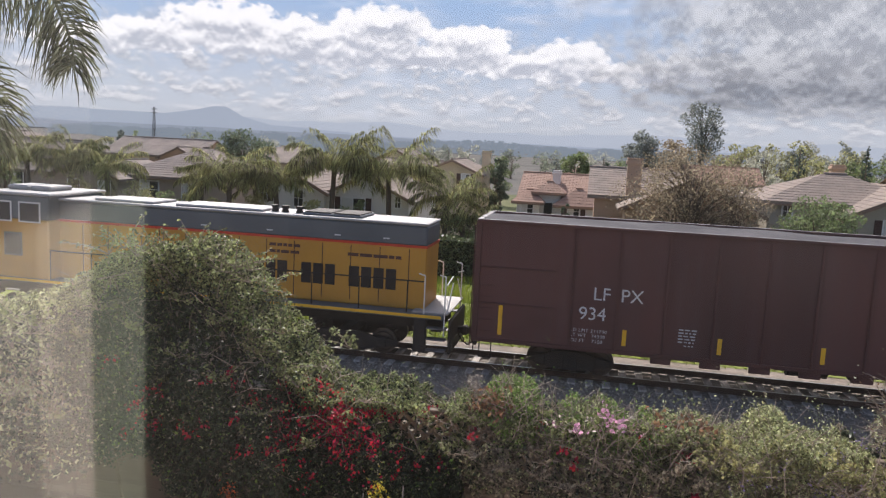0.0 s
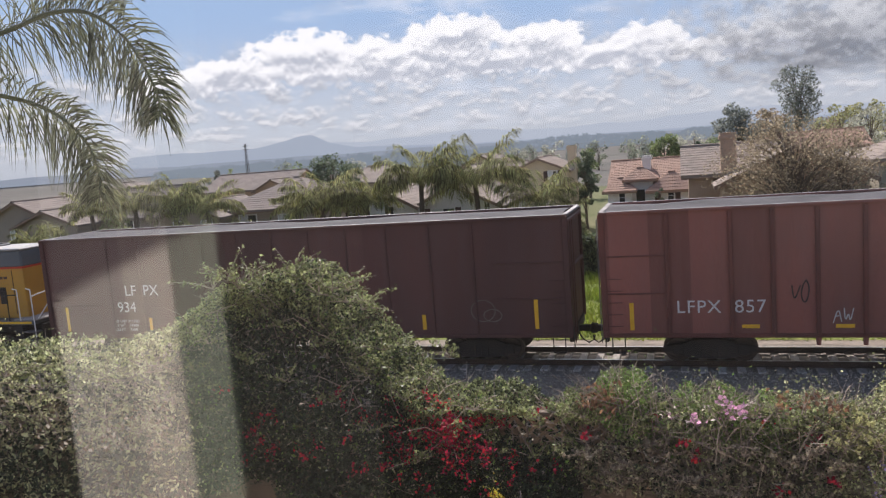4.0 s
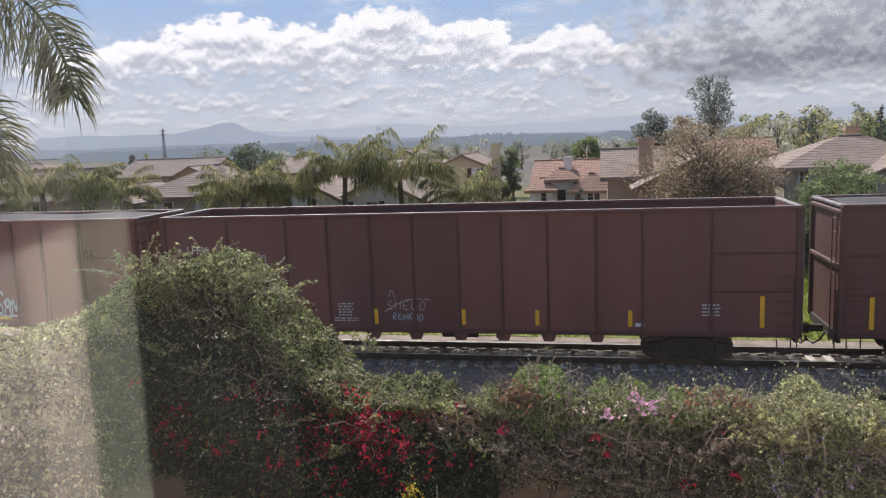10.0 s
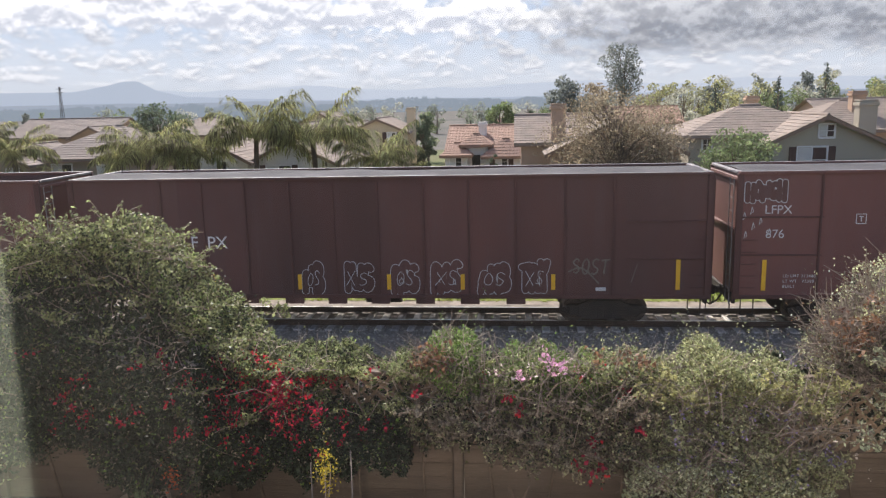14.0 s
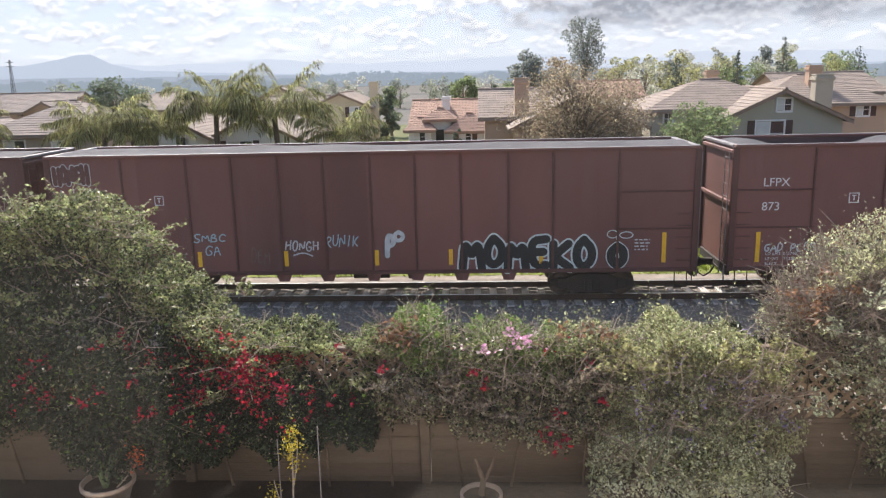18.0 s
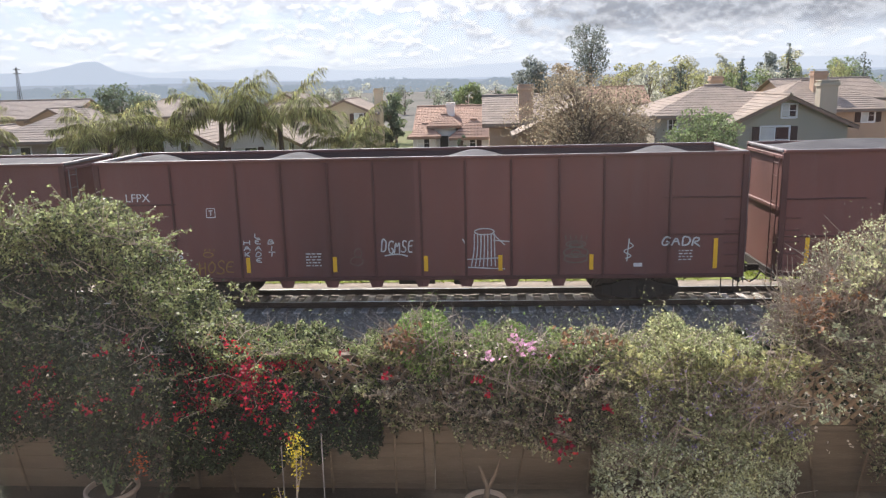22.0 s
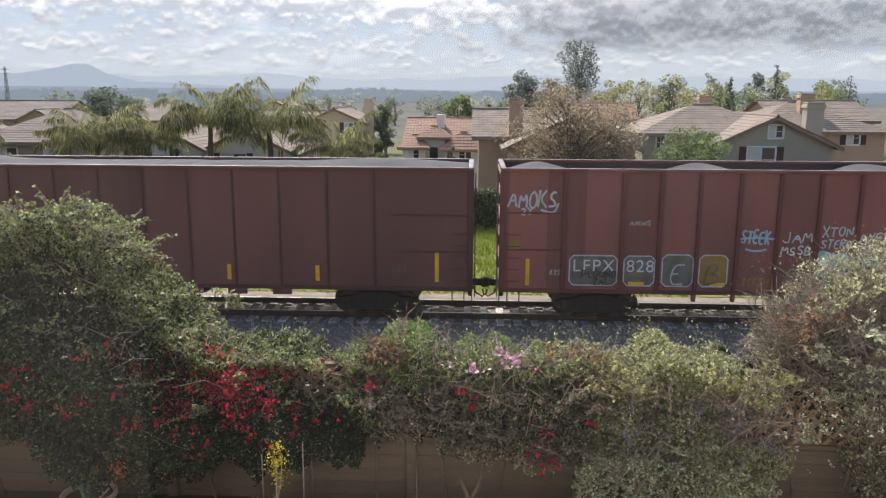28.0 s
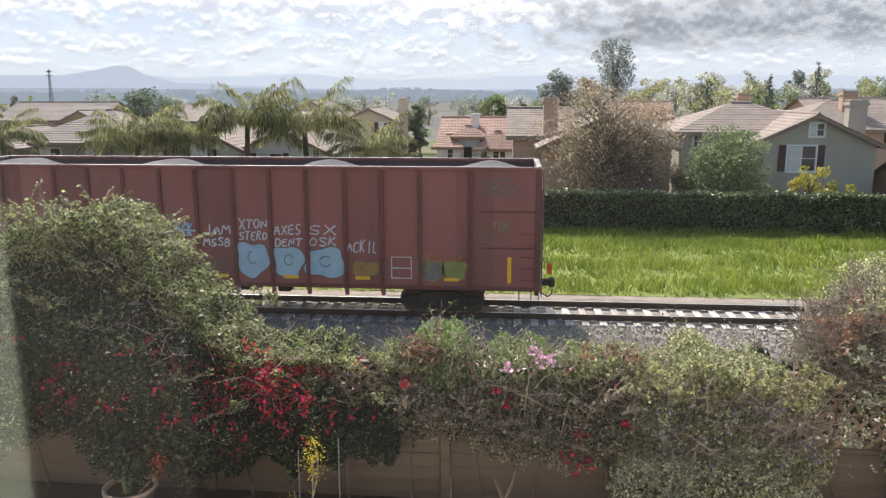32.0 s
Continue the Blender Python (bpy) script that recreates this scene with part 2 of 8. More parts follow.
M["stucco_brown"] = mat("brown_stucco", (0.36, 0.29, 0.23), (0.31, 0.25, 0.2), 0.7, 0.95, 0, 0.3, 60, 0.1)
M["stucco_cream"] = mat("cream_stucco", (0.62, 0.5, 0.35), (0.54, 0.43, 0.3), 0.7, 0.95, 0, 0.3, 60, 0.1)
M["tile_brown"] = mat("brown_concrete_tiles", (0.3, 0.235, 0.19), (0.21, 0.165, 0.135), 1.2, 0.85, 0, 0.3, 20, 0.3)
M["tile_red"] = mat("red_clay_tiles", (0.38, 0.23, 0.16), (0.27, 0.16, 0.115), 1.2, 0.85, 0, 0.3, 20, 0.35)
M["tile_grey"] = mat("grey_brown_tiles", (0.25, 0.2, 0.17), (0.18, 0.14, 0.12), 1.2, 0.85, 0, 0.3, 20, 0.3)
M["trim"] = mat("white_trim", (0.75, 0.73, 0.7), (0.68, 0.66, 0.63), 4, 0.7, 0, 0, 30, 0.06)
M["shutter"] = mat("dark_brown_shutter", (0.075, 0.04, 0.032), (0.055, 0.03, 0.026), 4, 0.7, 0, 0.1, 30)
M["eave"] = mat("eave_timber", (0.3, 0.2, 0.15), (0.22, 0.15, 0.11), 4, 0.8, 0, 0.1, 30)


def leaf_mat(name, c1, c2, island=0.5, thin=0.35, rough=0.5, spec=0.25):
    return mat(name, c1, c2, 1.3, rough, 0, 0, 12, 0.2, spec, island=island, thin=thin)


# shaded and sunlit copies of one leaf, the light put into their colour
M["leaf_boug"] = leaf_mat("shaded_vine_leaves", (0.045, 0.061, 0.034), (0.028, 0.04, 0.023), 0.75, 0.33, 0.45, 0.25)
M["leaf_lit"] = leaf_mat("sunlit_vine_leaves", (0.29, 0.31, 0.14), (0.18, 0.2, 0.09), 0.7, 0.45, 0.5, 0.2)
M["leaf_bright"] = leaf_mat("bright_green_leaves", (0.21, 0.3, 0.075), (0.13, 0.21, 0.05), 0.5, 0.45)
M["leaf_dry"] = leaf_mat("dry_leaves", (0.33, 0.28, 0.21), (0.22, 0.185, 0.14), 0.6, 0.45)
M["leaf_sage"] = leaf_mat("grey_green_leaves", (0.5, 0.5, 0.29), (0.36, 0.37, 0.21), 0.65, 0.55)
M["leaf_pale"] = leaf_mat("pale_variegated_leaves", (0.62, 0.64, 0.46), (0.42, 0.46, 0.3), 0.6, 0.5)
M["leaf_rusty"] = leaf_mat("rusty_leaves", (0.3, 0.155, 0.09), (0.22, 0.125, 0.075))
M["red"] = leaf_mat("red_bracts", (0.52, 0.03, 0.07), (0.32, 0.02, 0.045), 0.5, 0.42, 0.6)
M["pink"] = leaf_mat("pink_petals", (0.78, 0.42, 0.62), (0.65, 0.33, 0.5), 0.3, 0.4, 0.6)
M["lilac"] = leaf_mat("lilac_petals", (0.3, 0.24, 0.42), (0.24, 0.2, 0.36), 0.3, 0.3, 0.6)
M["cream"] = leaf_mat("cream_petals", (0.75, 0.68, 0.6), (0.6, 0.5, 0.45), 0.25, 0.4, 0.6)
M["yellow_leaf"] = leaf_mat("yellow_leaves", (0.6, 0.45, 0.03), (0.42, 0.36, 0.04), 0.35, 0.4)
M["orange"] = leaf_mat("orange_florets", (0.75, 0.16, 0.05), (0.6, 0.12, 0.05), 0.3, 0.3)
M["aloe"] = mat("aloe_flesh", (0.14, 0.19, 0.09), (0.1, 0.14, 0.07), 4, 0.5, 0, 0.1, 30, 0.15)
M["succulent"] = leaf_mat("yellow_green_succulent", (0.42, 0.48, 0.14), (0.28, 0.36, 0.1), 0.3, 0.15)
M["twig"] = mat("brown_twigs", (0.36, 0.3, 0.25), (0.24, 0.19, 0.16), 5, 0.9, 0, 0.2, 40, 0.2, island=0.3)
M["palm_leaf"] = leaf_mat("palm_leaflets", (0.38, 0.35, 0.15), (0.17, 0.19, 0.085), 0.8, 0.45, 0.85, 0.05)
M["palm_near"] = leaf_mat("near_palm_leaflets", (0.21, 0.215, 0.13), (0.13, 0.135, 0.085), 0.7, 0.4, 0.7, 0.1)
M["tree_dark"] = leaf_mat("dark_tree_leaves", (0.15, 0.18, 0.12), (0.1, 0.13, 0.085), 0.45, 0.5, 0.7, 0.1)
M["tree_mid"] = leaf_mat("green_tree_leaves", (0.24, 0.29, 0.13), (0.16, 0.2, 0.09), 0.5, 0.45, 0.6, 0.15)
M["tree_brown"] = leaf_mat("brownish_tree_leaves", (0.36, 0.29, 0.2), (0.26, 0.21, 0.145), 0.5, 0.5, 0.8, 0.05)
M["tree_yellow"] = leaf_mat("yellow_green_leaves", (0.4, 0.38, 0.18), (0.29, 0.29, 0.14), 0.45, 0.5, 0.7, 0.1)
# grey-green leaves greyed further by distance haze put into the colour
M["tree_grey"] = leaf_mat("hazed_grey_green_leaves", (0.3, 0.32, 0.24), (0.22, 0.24, 0.18), 0.45, 0.5, 0.8, 0.05)
M["yellow_shrub"] = leaf_mat("golden_shrub_leaves", (0.5, 0.42, 0.06), (0.34, 0.32, 0.05))


# ---- mesh helpers ----
def mesh(name, verts, faces, mats, idx=None, smooth=False):
    me = bpy.data.meshes.new(name)
    me.from_pydata([tuple(v) for v in verts], [], faces)
    for m in (mats if isinstance(mats, (list, tuple)) else [mats]):
        me.materials.append(m)
    if idx is not None:
        me.polygons.foreach_set("material_index", idx)
    if smooth:
        me.polygons.foreach_set("use_smooth", [True] * len(me.polygons))
    me.update()
    return me


def quads(name, co, mats, per=4, idx=None):
    """A mesh of loose faces with per corners each; co is (n, per, 3)."""
    n = len(co)
    me = bpy.data.meshes.new(name)
    me.vertices.add(n * per)
    me.vertices.foreach_set("co", np.ascontiguousarray(co, dtype=np.float32).ravel())
    me.loops.add(n * per)
    me.loops.foreach_set("vertex_index", np.arange(n * per, dtype=np.int32))
    me.polygons.add(n)
    me.polygons.foreach_set("loop_start", np.arange(n, dtype=np.int32) * per)
    for m in (mats if isinstance(mats, (list, tuple)) else [mats]):
        me.materials.append(m)
    if idx is not None:
        me.polygons.foreach_set("material_index", np.asarray(idx, dtype=np.int32))
    me.update(calc_edges=True)
    return me


def part(name, bm, material, parent, label=""):
    """Link a bmesh (or a ready mesh) as one mesh object under a thing or a part."""
    if isinstance(bm, bmesh.types.BMesh):
        me = bpy.data.meshes.new(name)
        bm.to_mesh(me)
        bm.free()
        for m in (material if isinstance(material, (list, tuple)) else [material]):
            me.materials.append(m)
    else:
        me = bm
    ob = new(name, me)
    ob.parent = parent
    if label:
        ob["label"] = label
    return ob


def empty(name, x, y, z, label, category, group="", kind=""):
    ob = new(name)
    ob.location = (x, y, z)
    return tagged(ob, label, category, group, kind)


def box(bm, x0, x1, y0, y1, z0, z1, bevel=0.0):
    r = bmesh.ops.create_cube(bm, size=1.0)
    for v in r["verts"]:
        v.co = Vector(((x0 + x1) / 2 + v.co.x * (x1 - x0), (y0 + y1) / 2 + v.co.y * (y1 - y0), (z0 + z1) / 2 + v.co.z * (z1 - z0)))
    if bevel:
        es = list({e for v in r["verts"] for e in v.link_edges})
        bmesh.ops.bevel(bm, geom=es, offset=bevel, segments=1, affect="EDGES")


def boxes(*bs, bevel=0.0):
    bm = bmesh.new()
    for b in bs:
        box(bm, *b, bevel=bevel)
    return bm


def cyl(bm, p0, p1, r0, r1=None, seg=10):
    p0, p1 = Vector(p0), Vector(p1)
    d = p1 - p0
    m = Matrix.Translation((p0 + p1) / 2) @ d.to_track_quat("Z", "Y").to_matrix().to_4x4()
    bmesh.ops.create_cone(bm, cap_ends=True, segments=seg, radius1=r0, radius2=r0 if r1 is None else r1, depth=d.length, matrix=m)


def tubes(name, lines, material, seg=3):
    """Thin tapering stems: lines is a list of (points, r0, r1)."""
    vs, fs = [], []
    for pts, r0, r1 in lines:
        k0 = len(vs)
        n = len(pts)
        for i, p in enumerate(pts):
            p = Vector(p)
            d = Vector(pts[min(i + 1, n - 1)]) - Vector(pts[max(i - 1, 0)])
            if d.length < 1e-6:
                d = Vector((0, 0, 1))
            a = d.orthogonal().normalized()
            b = d.cross(a).normalized()
            r = r0 + (r1 - r0) * i / max(1, n - 1)
            for s in range(seg):
                th = 2 * math.pi * s / seg
                vs.append(p + a * (r * math.cos(th)) + b * (r * math.sin(th)))
        for i in range(n - 1):
            for s in range(seg):
                t = (s + 1) % seg
                fs.append((k0 + i * seg + s, k0 + i * seg + t, k0 + (i + 1) * seg + t, k0 + (i + 1) * seg + s))
    return mesh(name, vs, fs, material, smooth=True)


rng = np.random.default_rng(7)


def leaf_quads(pos, size, up=0.3, aspect=0.6, droop=None, spread=0.4):
    """Diamond leaves with random turns round given places: (n, 4, 3)."""
    n = len(pos)
    a = rng.normal(size=(n, 3))
    a[:, 2] -= 0.3
    if droop is not None:
        a = a * spread + droop
    a /= np.linalg.norm(a, axis=1)[:, None]
    b = rng.normal(size=(n, 3))
    b[:, 2] *= up
    b -= a * np.sum(a * b, axis=1)[:, None]
    b /= np.linalg.norm(b, axis=1)[:, None]
    nrm = np.cross(a, b)
    s = np.asarray(size) * rng.uniform(0.65, 1.3, n)[:, None]
    co = np.stack([pos - a * s * 0.5, pos + b * s * aspect * 0.5 + nrm * s * 0.1, pos + a * s * 0.5, pos - b * s * aspect * 0.5 + nrm * s * 0.1], axis=1)
    return co


def fbm(p, seed=0.0, octaves=3):
    """Cheap smooth noise on (n, 2) places by summed sines."""
    r = np.random.default_rng(int(seed * 1000) + 3)
    out = np.zeros(len(p))
    amp, fr = 1.0, 1.0
    for _ in range(octaves * 2):
        d = r.normal(size=2)
        d /= np.linalg.norm(d)
        out += amp * np.sin((p @ d) * fr * 2.2 + r.uniform(0, 6.28))
        fr *= 1.55
        amp *= 0.72
    return out / 2.5


def text_mesh(body, size, material, depth=0.004, shear=0.0, space=1.0):
    cu = bpy.data.curves.new("lettering", "FONT")
    cu.body, cu.size, cu.extrude, cu.shear, cu.space_character = body, size, depth, shear, space
    ob = bpy.data.objects.new("lettering_source", cu)
    me = bpy.data.meshes.new_from_object(ob)
    bpy.data.objects.remove(ob)
    bpy.data.curves.remove(cu)
    me.materials.clear()
    me.materials.append(material)
    return me


# ---- sky and hills backdrop ----
def sky_backdrop():
    """A far curved sheet with clouds; its map holds azimuth and height in degrees."""
    R0, vs, fs, uv = 4600.0, [], [], []
    azs, els = np.linspace(-75, 75, 76), np.linspace(-1.0, 24, 26)
    for a in azs:
        for e in els:
            vs.append((-R0 * math.sin(radians(a)), R0 * math.cos(radians(a)), 5.5 + R0 * math.tan(radians(e))))
            uv.append((a, e))
    ne = len(els)
    for i in range(len(azs) - 1):
        for j in range(ne - 1):
            fs.append((i * ne + j, i * ne + j + 1, (i + 1) * ne + j + 1, (i + 1) * ne + j))
    m = bpy.data.materials.new("cloudy_sky")
    n, l, b = nodes_of(m)
    uvn = n.new("ShaderNodeUVMap")
    sep = n.new("ShaderNodeSeparateXYZ")
    l.new(uvn.outputs[0], sep.inputs[0])

    def math_node(op, a, bb=None, c=None, clamp=False):
        k = n.new("ShaderNodeMath")
        k.operation, k.use_clamp = op, clamp
        for i, v in enumerate((a, bb, c)):
            if v is None:
                continue
            if isinstance(v, (int, float)):
                k.inputs[i].default_value = v
            else:
                l.new(v, k.inputs[i])
        return k.outputs[0]

    def noise_node(scale, sx, sy, detail=8, rough=0.6, off=0.0, lift=0.0):
        mp = n.new("ShaderNodeMapping")
        mp.inputs["Scale"].default_value = (sx, sy, 1)
        mp.inputs["Location"].default_value = (off, off * 0.7 + lift * sy, off)
        l.new(uvn.outputs[0], mp.inputs[0])
        k = n.new("ShaderNodeTexNoise")
        k.inputs["Scale"].default_value, k.inputs["Detail"].default_value, k.inputs["Roughness"].default_value = scale, detail, rough
        l.new(mp.outputs[0], k.inputs[0])
        return k.outputs[0]

    def step(x, lo, hi):
        k = n.new("ShaderNodeMapRange")
        k.interpolation_type = "SMOOTHSTEP"
        k.inputs[1].default_value, k.inputs[2].default_value = lo, hi
        l.new(x, k.inputs[0])
        return k.outputs[0]

    def blend(f, c1, c2):
        k = n.new("ShaderNodeMix")
        k.data_type = "RGBA"
        l.new(f, k.inputs[0])
        for i, c in ((6, c1), (7, c2)):
            if isinstance(c, tuple):
                k.inputs[i].default_value = rgba(c)
            else:
                l.new(c, k.inputs[i])
        return k.outputs[2]

    az, el = sep.outputs[0], sep.outputs[1]

    def layer_noise(scale, depth, lift=0.0, detail=7, rough=0.58, off=0.0):
        """Noise in flat rows that crowd together towards the horizon."""
        k = n.new("ShaderNodeCombineXYZ")
        l.new(az, k.inputs[0])
        l.new(math_node("MULTIPLY", math_node("LOGARITHM", math_node("ADD", el, 1.7 + lift), math.e), depth), k.inputs[1])
        k.inputs[2].default_value = off
        t = n.new("ShaderNodeTexNoise")
        t.inputs["Scale"].default_value, t.inputs["Detail"].default_value, t.inputs["Roughness"].default_value = scale, detail, rough
        l.new(k.outputs[0], t.inputs[0])
        return t.outputs[0]

    puffn = noise_node(0.75, 0.9, 1.3, 9, 0.62, 3.0)
    puff_up = noise_node(0.75, 0.9, 1.3, 9, 0.62, 3.0, 0.38)
    shade = noise_node(0.8, 0.7, 1.2, 7, 0.6, 9.0)
    # blue of the open sky, paler to the horizon, with thin wisps
    base = blend(step(el, 2.0, 11.0), (0.56, 0.61, 0.67), (0.37, 0.52, 0.74))
    base = blend(math_node("MULTIPLY", step(noise_node(0.3, 0.4, 1.6, 8, 0.62, 31.0), 0.5, 0.75), 0.7), base, (0.82, 0.85, 0.9))
    # low broken layer in rows, lit from above
    rows = layer_noise(0.5, 9.5, 0.0, 8, 0.64)
    relief = math_node("SUBTRACT", rows, layer_noise(0.5, 9.5, 0.3, 8, 0.64))
    low = math_node("MULTIPLY", step(rows, 0.42, 0.6), math_node("SUBTRACT", 1.0, step(el, 6.0, 9.5)))
    lowcol = blend(step(relief, -0.1, 0.14), (0.42, 0.445, 0.49), (0.8, 0.805, 0.81))
    c = blend(math_node("MULTIPLY", low, 0.9), base, lowcol)
    # cumulus heaps: azimuth, height, half width, half height
    heaps = [(31.5, 6.4, 4.6, 1.3), (26.2, 7.2, 4.6, 1.9), (21.8, 6.8, 3.6, 1.6), (16.8, 7.6, 3.3, 2.0), (14.4, 8.2, 1.9, 1.5), (18.5, 6.2, 6.0, 1.2),
             (9.7, 7.0, 3.3, 1.7), (2.6, 6.2, 2.9, 1.7), (-6.9, 5.9, 3.8, 1.2), (36.0, 5.6, 3.5, 1.0), (-13.0, 6.2, 4.5, 1.2), (12.5, 6.2, 7.0, 0.9), (6.0, 5.9, 4.5, 1.0), (-2.2, 5.5, 4.5, 0.9)]
    total, belly = None, None
    for a0, e0, w, h in heaps:
        da = math_node("DIVIDE", math_node("SUBTRACT", az, a0), w * 1.15)
        de = math_node("DIVIDE", math_node("SUBTRACT", el, e0), h)
        r = math_node("SQRT", math_node("ADD", math_node("MULTIPLY", da, da), math_node("MULTIPLY", de, de)))
        v = math_node("SUBTRACT", 1.0, r)
        total = v if total is None else math_node("SMOOTH_MAX", total, v, 0.25)
        bl = math_node("SUBTRACT", v, math_node("MULTIPLY", de, 0.9))
        belly = bl if belly is None else math_node("MAXIMUM", belly, bl)
    dens = math_node("ADD", total, math_node("MULTIPLY", math_node("SUBTRACT", puffn, 0.5), 1.7))
    heapmask = step(dens, -0.02, 0.22)
    # bright rims above, grey bellies below
    core = math_node("ADD", math_node("MULTIPLY", belly, 0.8), math_node("ADD", math_node("MULTIPLY", math_node("SUBTRACT", shade, 0.5), 0.9), math_node("MULTIPLY", math_node("SUBTRACT", puff_up, puffn), 2.6)))
    heapcol = blend(step(core, 0.1, 1.0), (1.0, 0.995, 0.985), (0.52, 0.55, 0.61))
    c = blend(heapmask, c, heapcol)
    # high veil, heavier to the right
    veil = step(math_node("ADD", noise_node(0.25, 0.35, 1.0, 8, 0.6, 5.0), math_node("ADD", math_node("MULTIPLY", el, 0.011), math_node("MULTIPLY", az, -0.009))), 0.5, 0.75)
    c = blend(math_node("MULTIPLY", math_node("MULTIPLY", veil, 0.8), step(el, 4.5, 7.0)), c, blend(step(shade, 0.38, 0.62), (0.56, 0.59, 0.65), (0.84, 0.855, 0.88)))
    # a grey sheet of broken cloud over the right of the view
    grey = math_node("MULTIPLY", step(math_node("ADD", math_node("MULTIPLY", az, -1.0), math_node("MULTIPLY", math_node("SUBTRACT", rows, 0.5), 30.0)), -4.0, 10.0), step(el, 2.0, 4.2))
    sheet = layer_noise(0.26, 8.5, 0.0, 8, 0.64, 4.0)
    sheet_relief = math_node("SUBTRACT", sheet, layer_noise(0.26, 8.5, 0.35, 8, 0.64, 4.0))
    c = blend(math_node("MULTIPLY", grey, 0.88), c, blend(step(math_node("ADD", sheet, math_node("MULTIPLY", sheet_relief, 1.2)), 0.36, 0.68), blend(step(el, 4.5, 8.0), (0.2, 0.215, 0.245), (0.36, 0.385, 0.42)), blend(step(el, 4.5, 8.0), (0.44, 0.455, 0.48), (0.68, 0.7, 0.72))))
    # haze at the foot
    c = blend(math_node("SUBTRACT", 1.0, step(el, 0.3, 3.0)), c, (0.52, 0.555, 0.6))
    em = n.new("ShaderNodeEmission")
    l.new(c, em.inputs[0])
    em.inputs[1].default_value = 0.86
    l.new(em.outputs[0], n["Material Output"].inputs[0])
    me = mesh("sky", vs, fs, m, smooth=True)
    lay = me.uv_layers.new(name="UVMap")
    for lp in me.loops:
        lay.data[lp.index].uv = uv[lp.vertex_index]
    tagged(new("backdrop_sky", me), "bright sky with heaped white and grey clouds", "sky", kind="structure")


sky_backdrop()


def hills(name, y, ridge, c, strength, label, rough_amp, seed):
    xs = np.linspace(-4200, 3400, 400)
    zs = np.interp(xs, [p[0] for p in ridge], [p[1] for p in ridge])
    zs = zs + rough_amp * fbm(np.stack([xs / 220.0, np.zeros_like(xs)], 1), seed, 4)
    vs, fs = [], []
    for x, z in zip(xs, zs):
        vs += [(x, y, -8.0), (x, y + 60, max(z, 1.0)), (x, y + 400, -8.0)]
    for i in range(len(xs) - 1):
        for k in range(2):
            fs.append((i * 3 + k, i * 3 + k + 1, i * 3 + 4 + k, i * 3 + 3 + k))
    # distance haze is painted in: each ridge glows in one flat blue-grey
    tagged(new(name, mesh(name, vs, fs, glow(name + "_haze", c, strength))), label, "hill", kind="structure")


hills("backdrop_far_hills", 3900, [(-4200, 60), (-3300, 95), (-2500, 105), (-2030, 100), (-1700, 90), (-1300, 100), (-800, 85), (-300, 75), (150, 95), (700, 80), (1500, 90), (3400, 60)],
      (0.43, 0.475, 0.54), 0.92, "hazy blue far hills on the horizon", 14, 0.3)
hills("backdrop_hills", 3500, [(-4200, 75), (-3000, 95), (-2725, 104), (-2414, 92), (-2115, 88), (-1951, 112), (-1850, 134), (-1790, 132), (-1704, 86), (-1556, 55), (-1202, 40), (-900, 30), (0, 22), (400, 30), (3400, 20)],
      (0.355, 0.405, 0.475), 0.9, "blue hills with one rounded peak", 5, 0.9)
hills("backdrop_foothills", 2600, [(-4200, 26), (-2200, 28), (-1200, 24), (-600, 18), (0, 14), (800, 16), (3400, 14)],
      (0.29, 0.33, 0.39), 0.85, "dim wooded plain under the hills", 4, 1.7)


# ---- ground ----
def ground():
    prof = [(-60, 1.1), (6.4, 1.1), (7.6, 1.05), (9.0, 0.6), (14, -0.6), (18.8, -1.62), (20.5, -1.75), (27.5, -1.72), (30, -1.6), (38.4, -1.5), (39.6, -3.2), (60, -3.4), (150, -3.6), (400, -4.0), (1200, -5.0), (4700, -6.0)]
    ys = sorted(set([p[0] for p in prof] + list(np.arange(7, 42, 1.0)) + list(np.arange(42, 150, 6.0)) + [200, 300, 600, 800, 1800, 2600, 3500]))
    xs = sorted(set([-4600, -2500, -1200, -600, -300, -150] + list(np.arange(-90, 91, 4.0)) + [150, 300, 600, 1200, 2500, 4600]))
    vs, fs, idx = [], [], []
    for y in ys:
        z0 = float(np.interp(y, [p[0] for p in prof], [p[1] for p in prof]))
        for x in xs:
            w = 0.12 * noise.noise((x * 0.13, y * 0.2, 0)) if 8 < y < 20 else 0.0
            vs.append((x, y, z0 + w))
    nx = len(xs)
    for j in range(len(ys) - 1):
        for i in range(nx - 1):
            fs.append((j * nx + i, j * nx + i + 1, (j + 1) * nx + i + 1, (j + 1) * nx + i))
            yc = (ys[j] + ys[j + 1]) / 2
            idx.append(0 if yc < 39 else (1 if yc < 170 else 2))
    mats = [mat("bank_dirt_and_gravel", (0.3, 0.26, 0.21), (0.17, 0.15, 0.12), 1.5, 0.95, 0, 0.8, 12, 0.35, 0.0),
            mat("yard_soil", (0.2, 0.19, 0.12), (0.12, 0.14, 0.07), 0.15, 0.95, 0, 0.4, 3, 0.3, 0.0),
            mat("far_fields", (0.2, 0.185, 0.165), (0.125, 0.125, 0.115), 0.01, 0.95, 0, 0.0, 0.05, 0.3, 0.0, stretch=(0.4, 2, 1))]
    tagged(new("ground", mesh("ground", vs, fs, mats, idx)), "sloping bank, railway bed and wide plain", "ground", kind="structure")


ground()
RAIL_Z, TRACK_Y = -1.2, 23.95


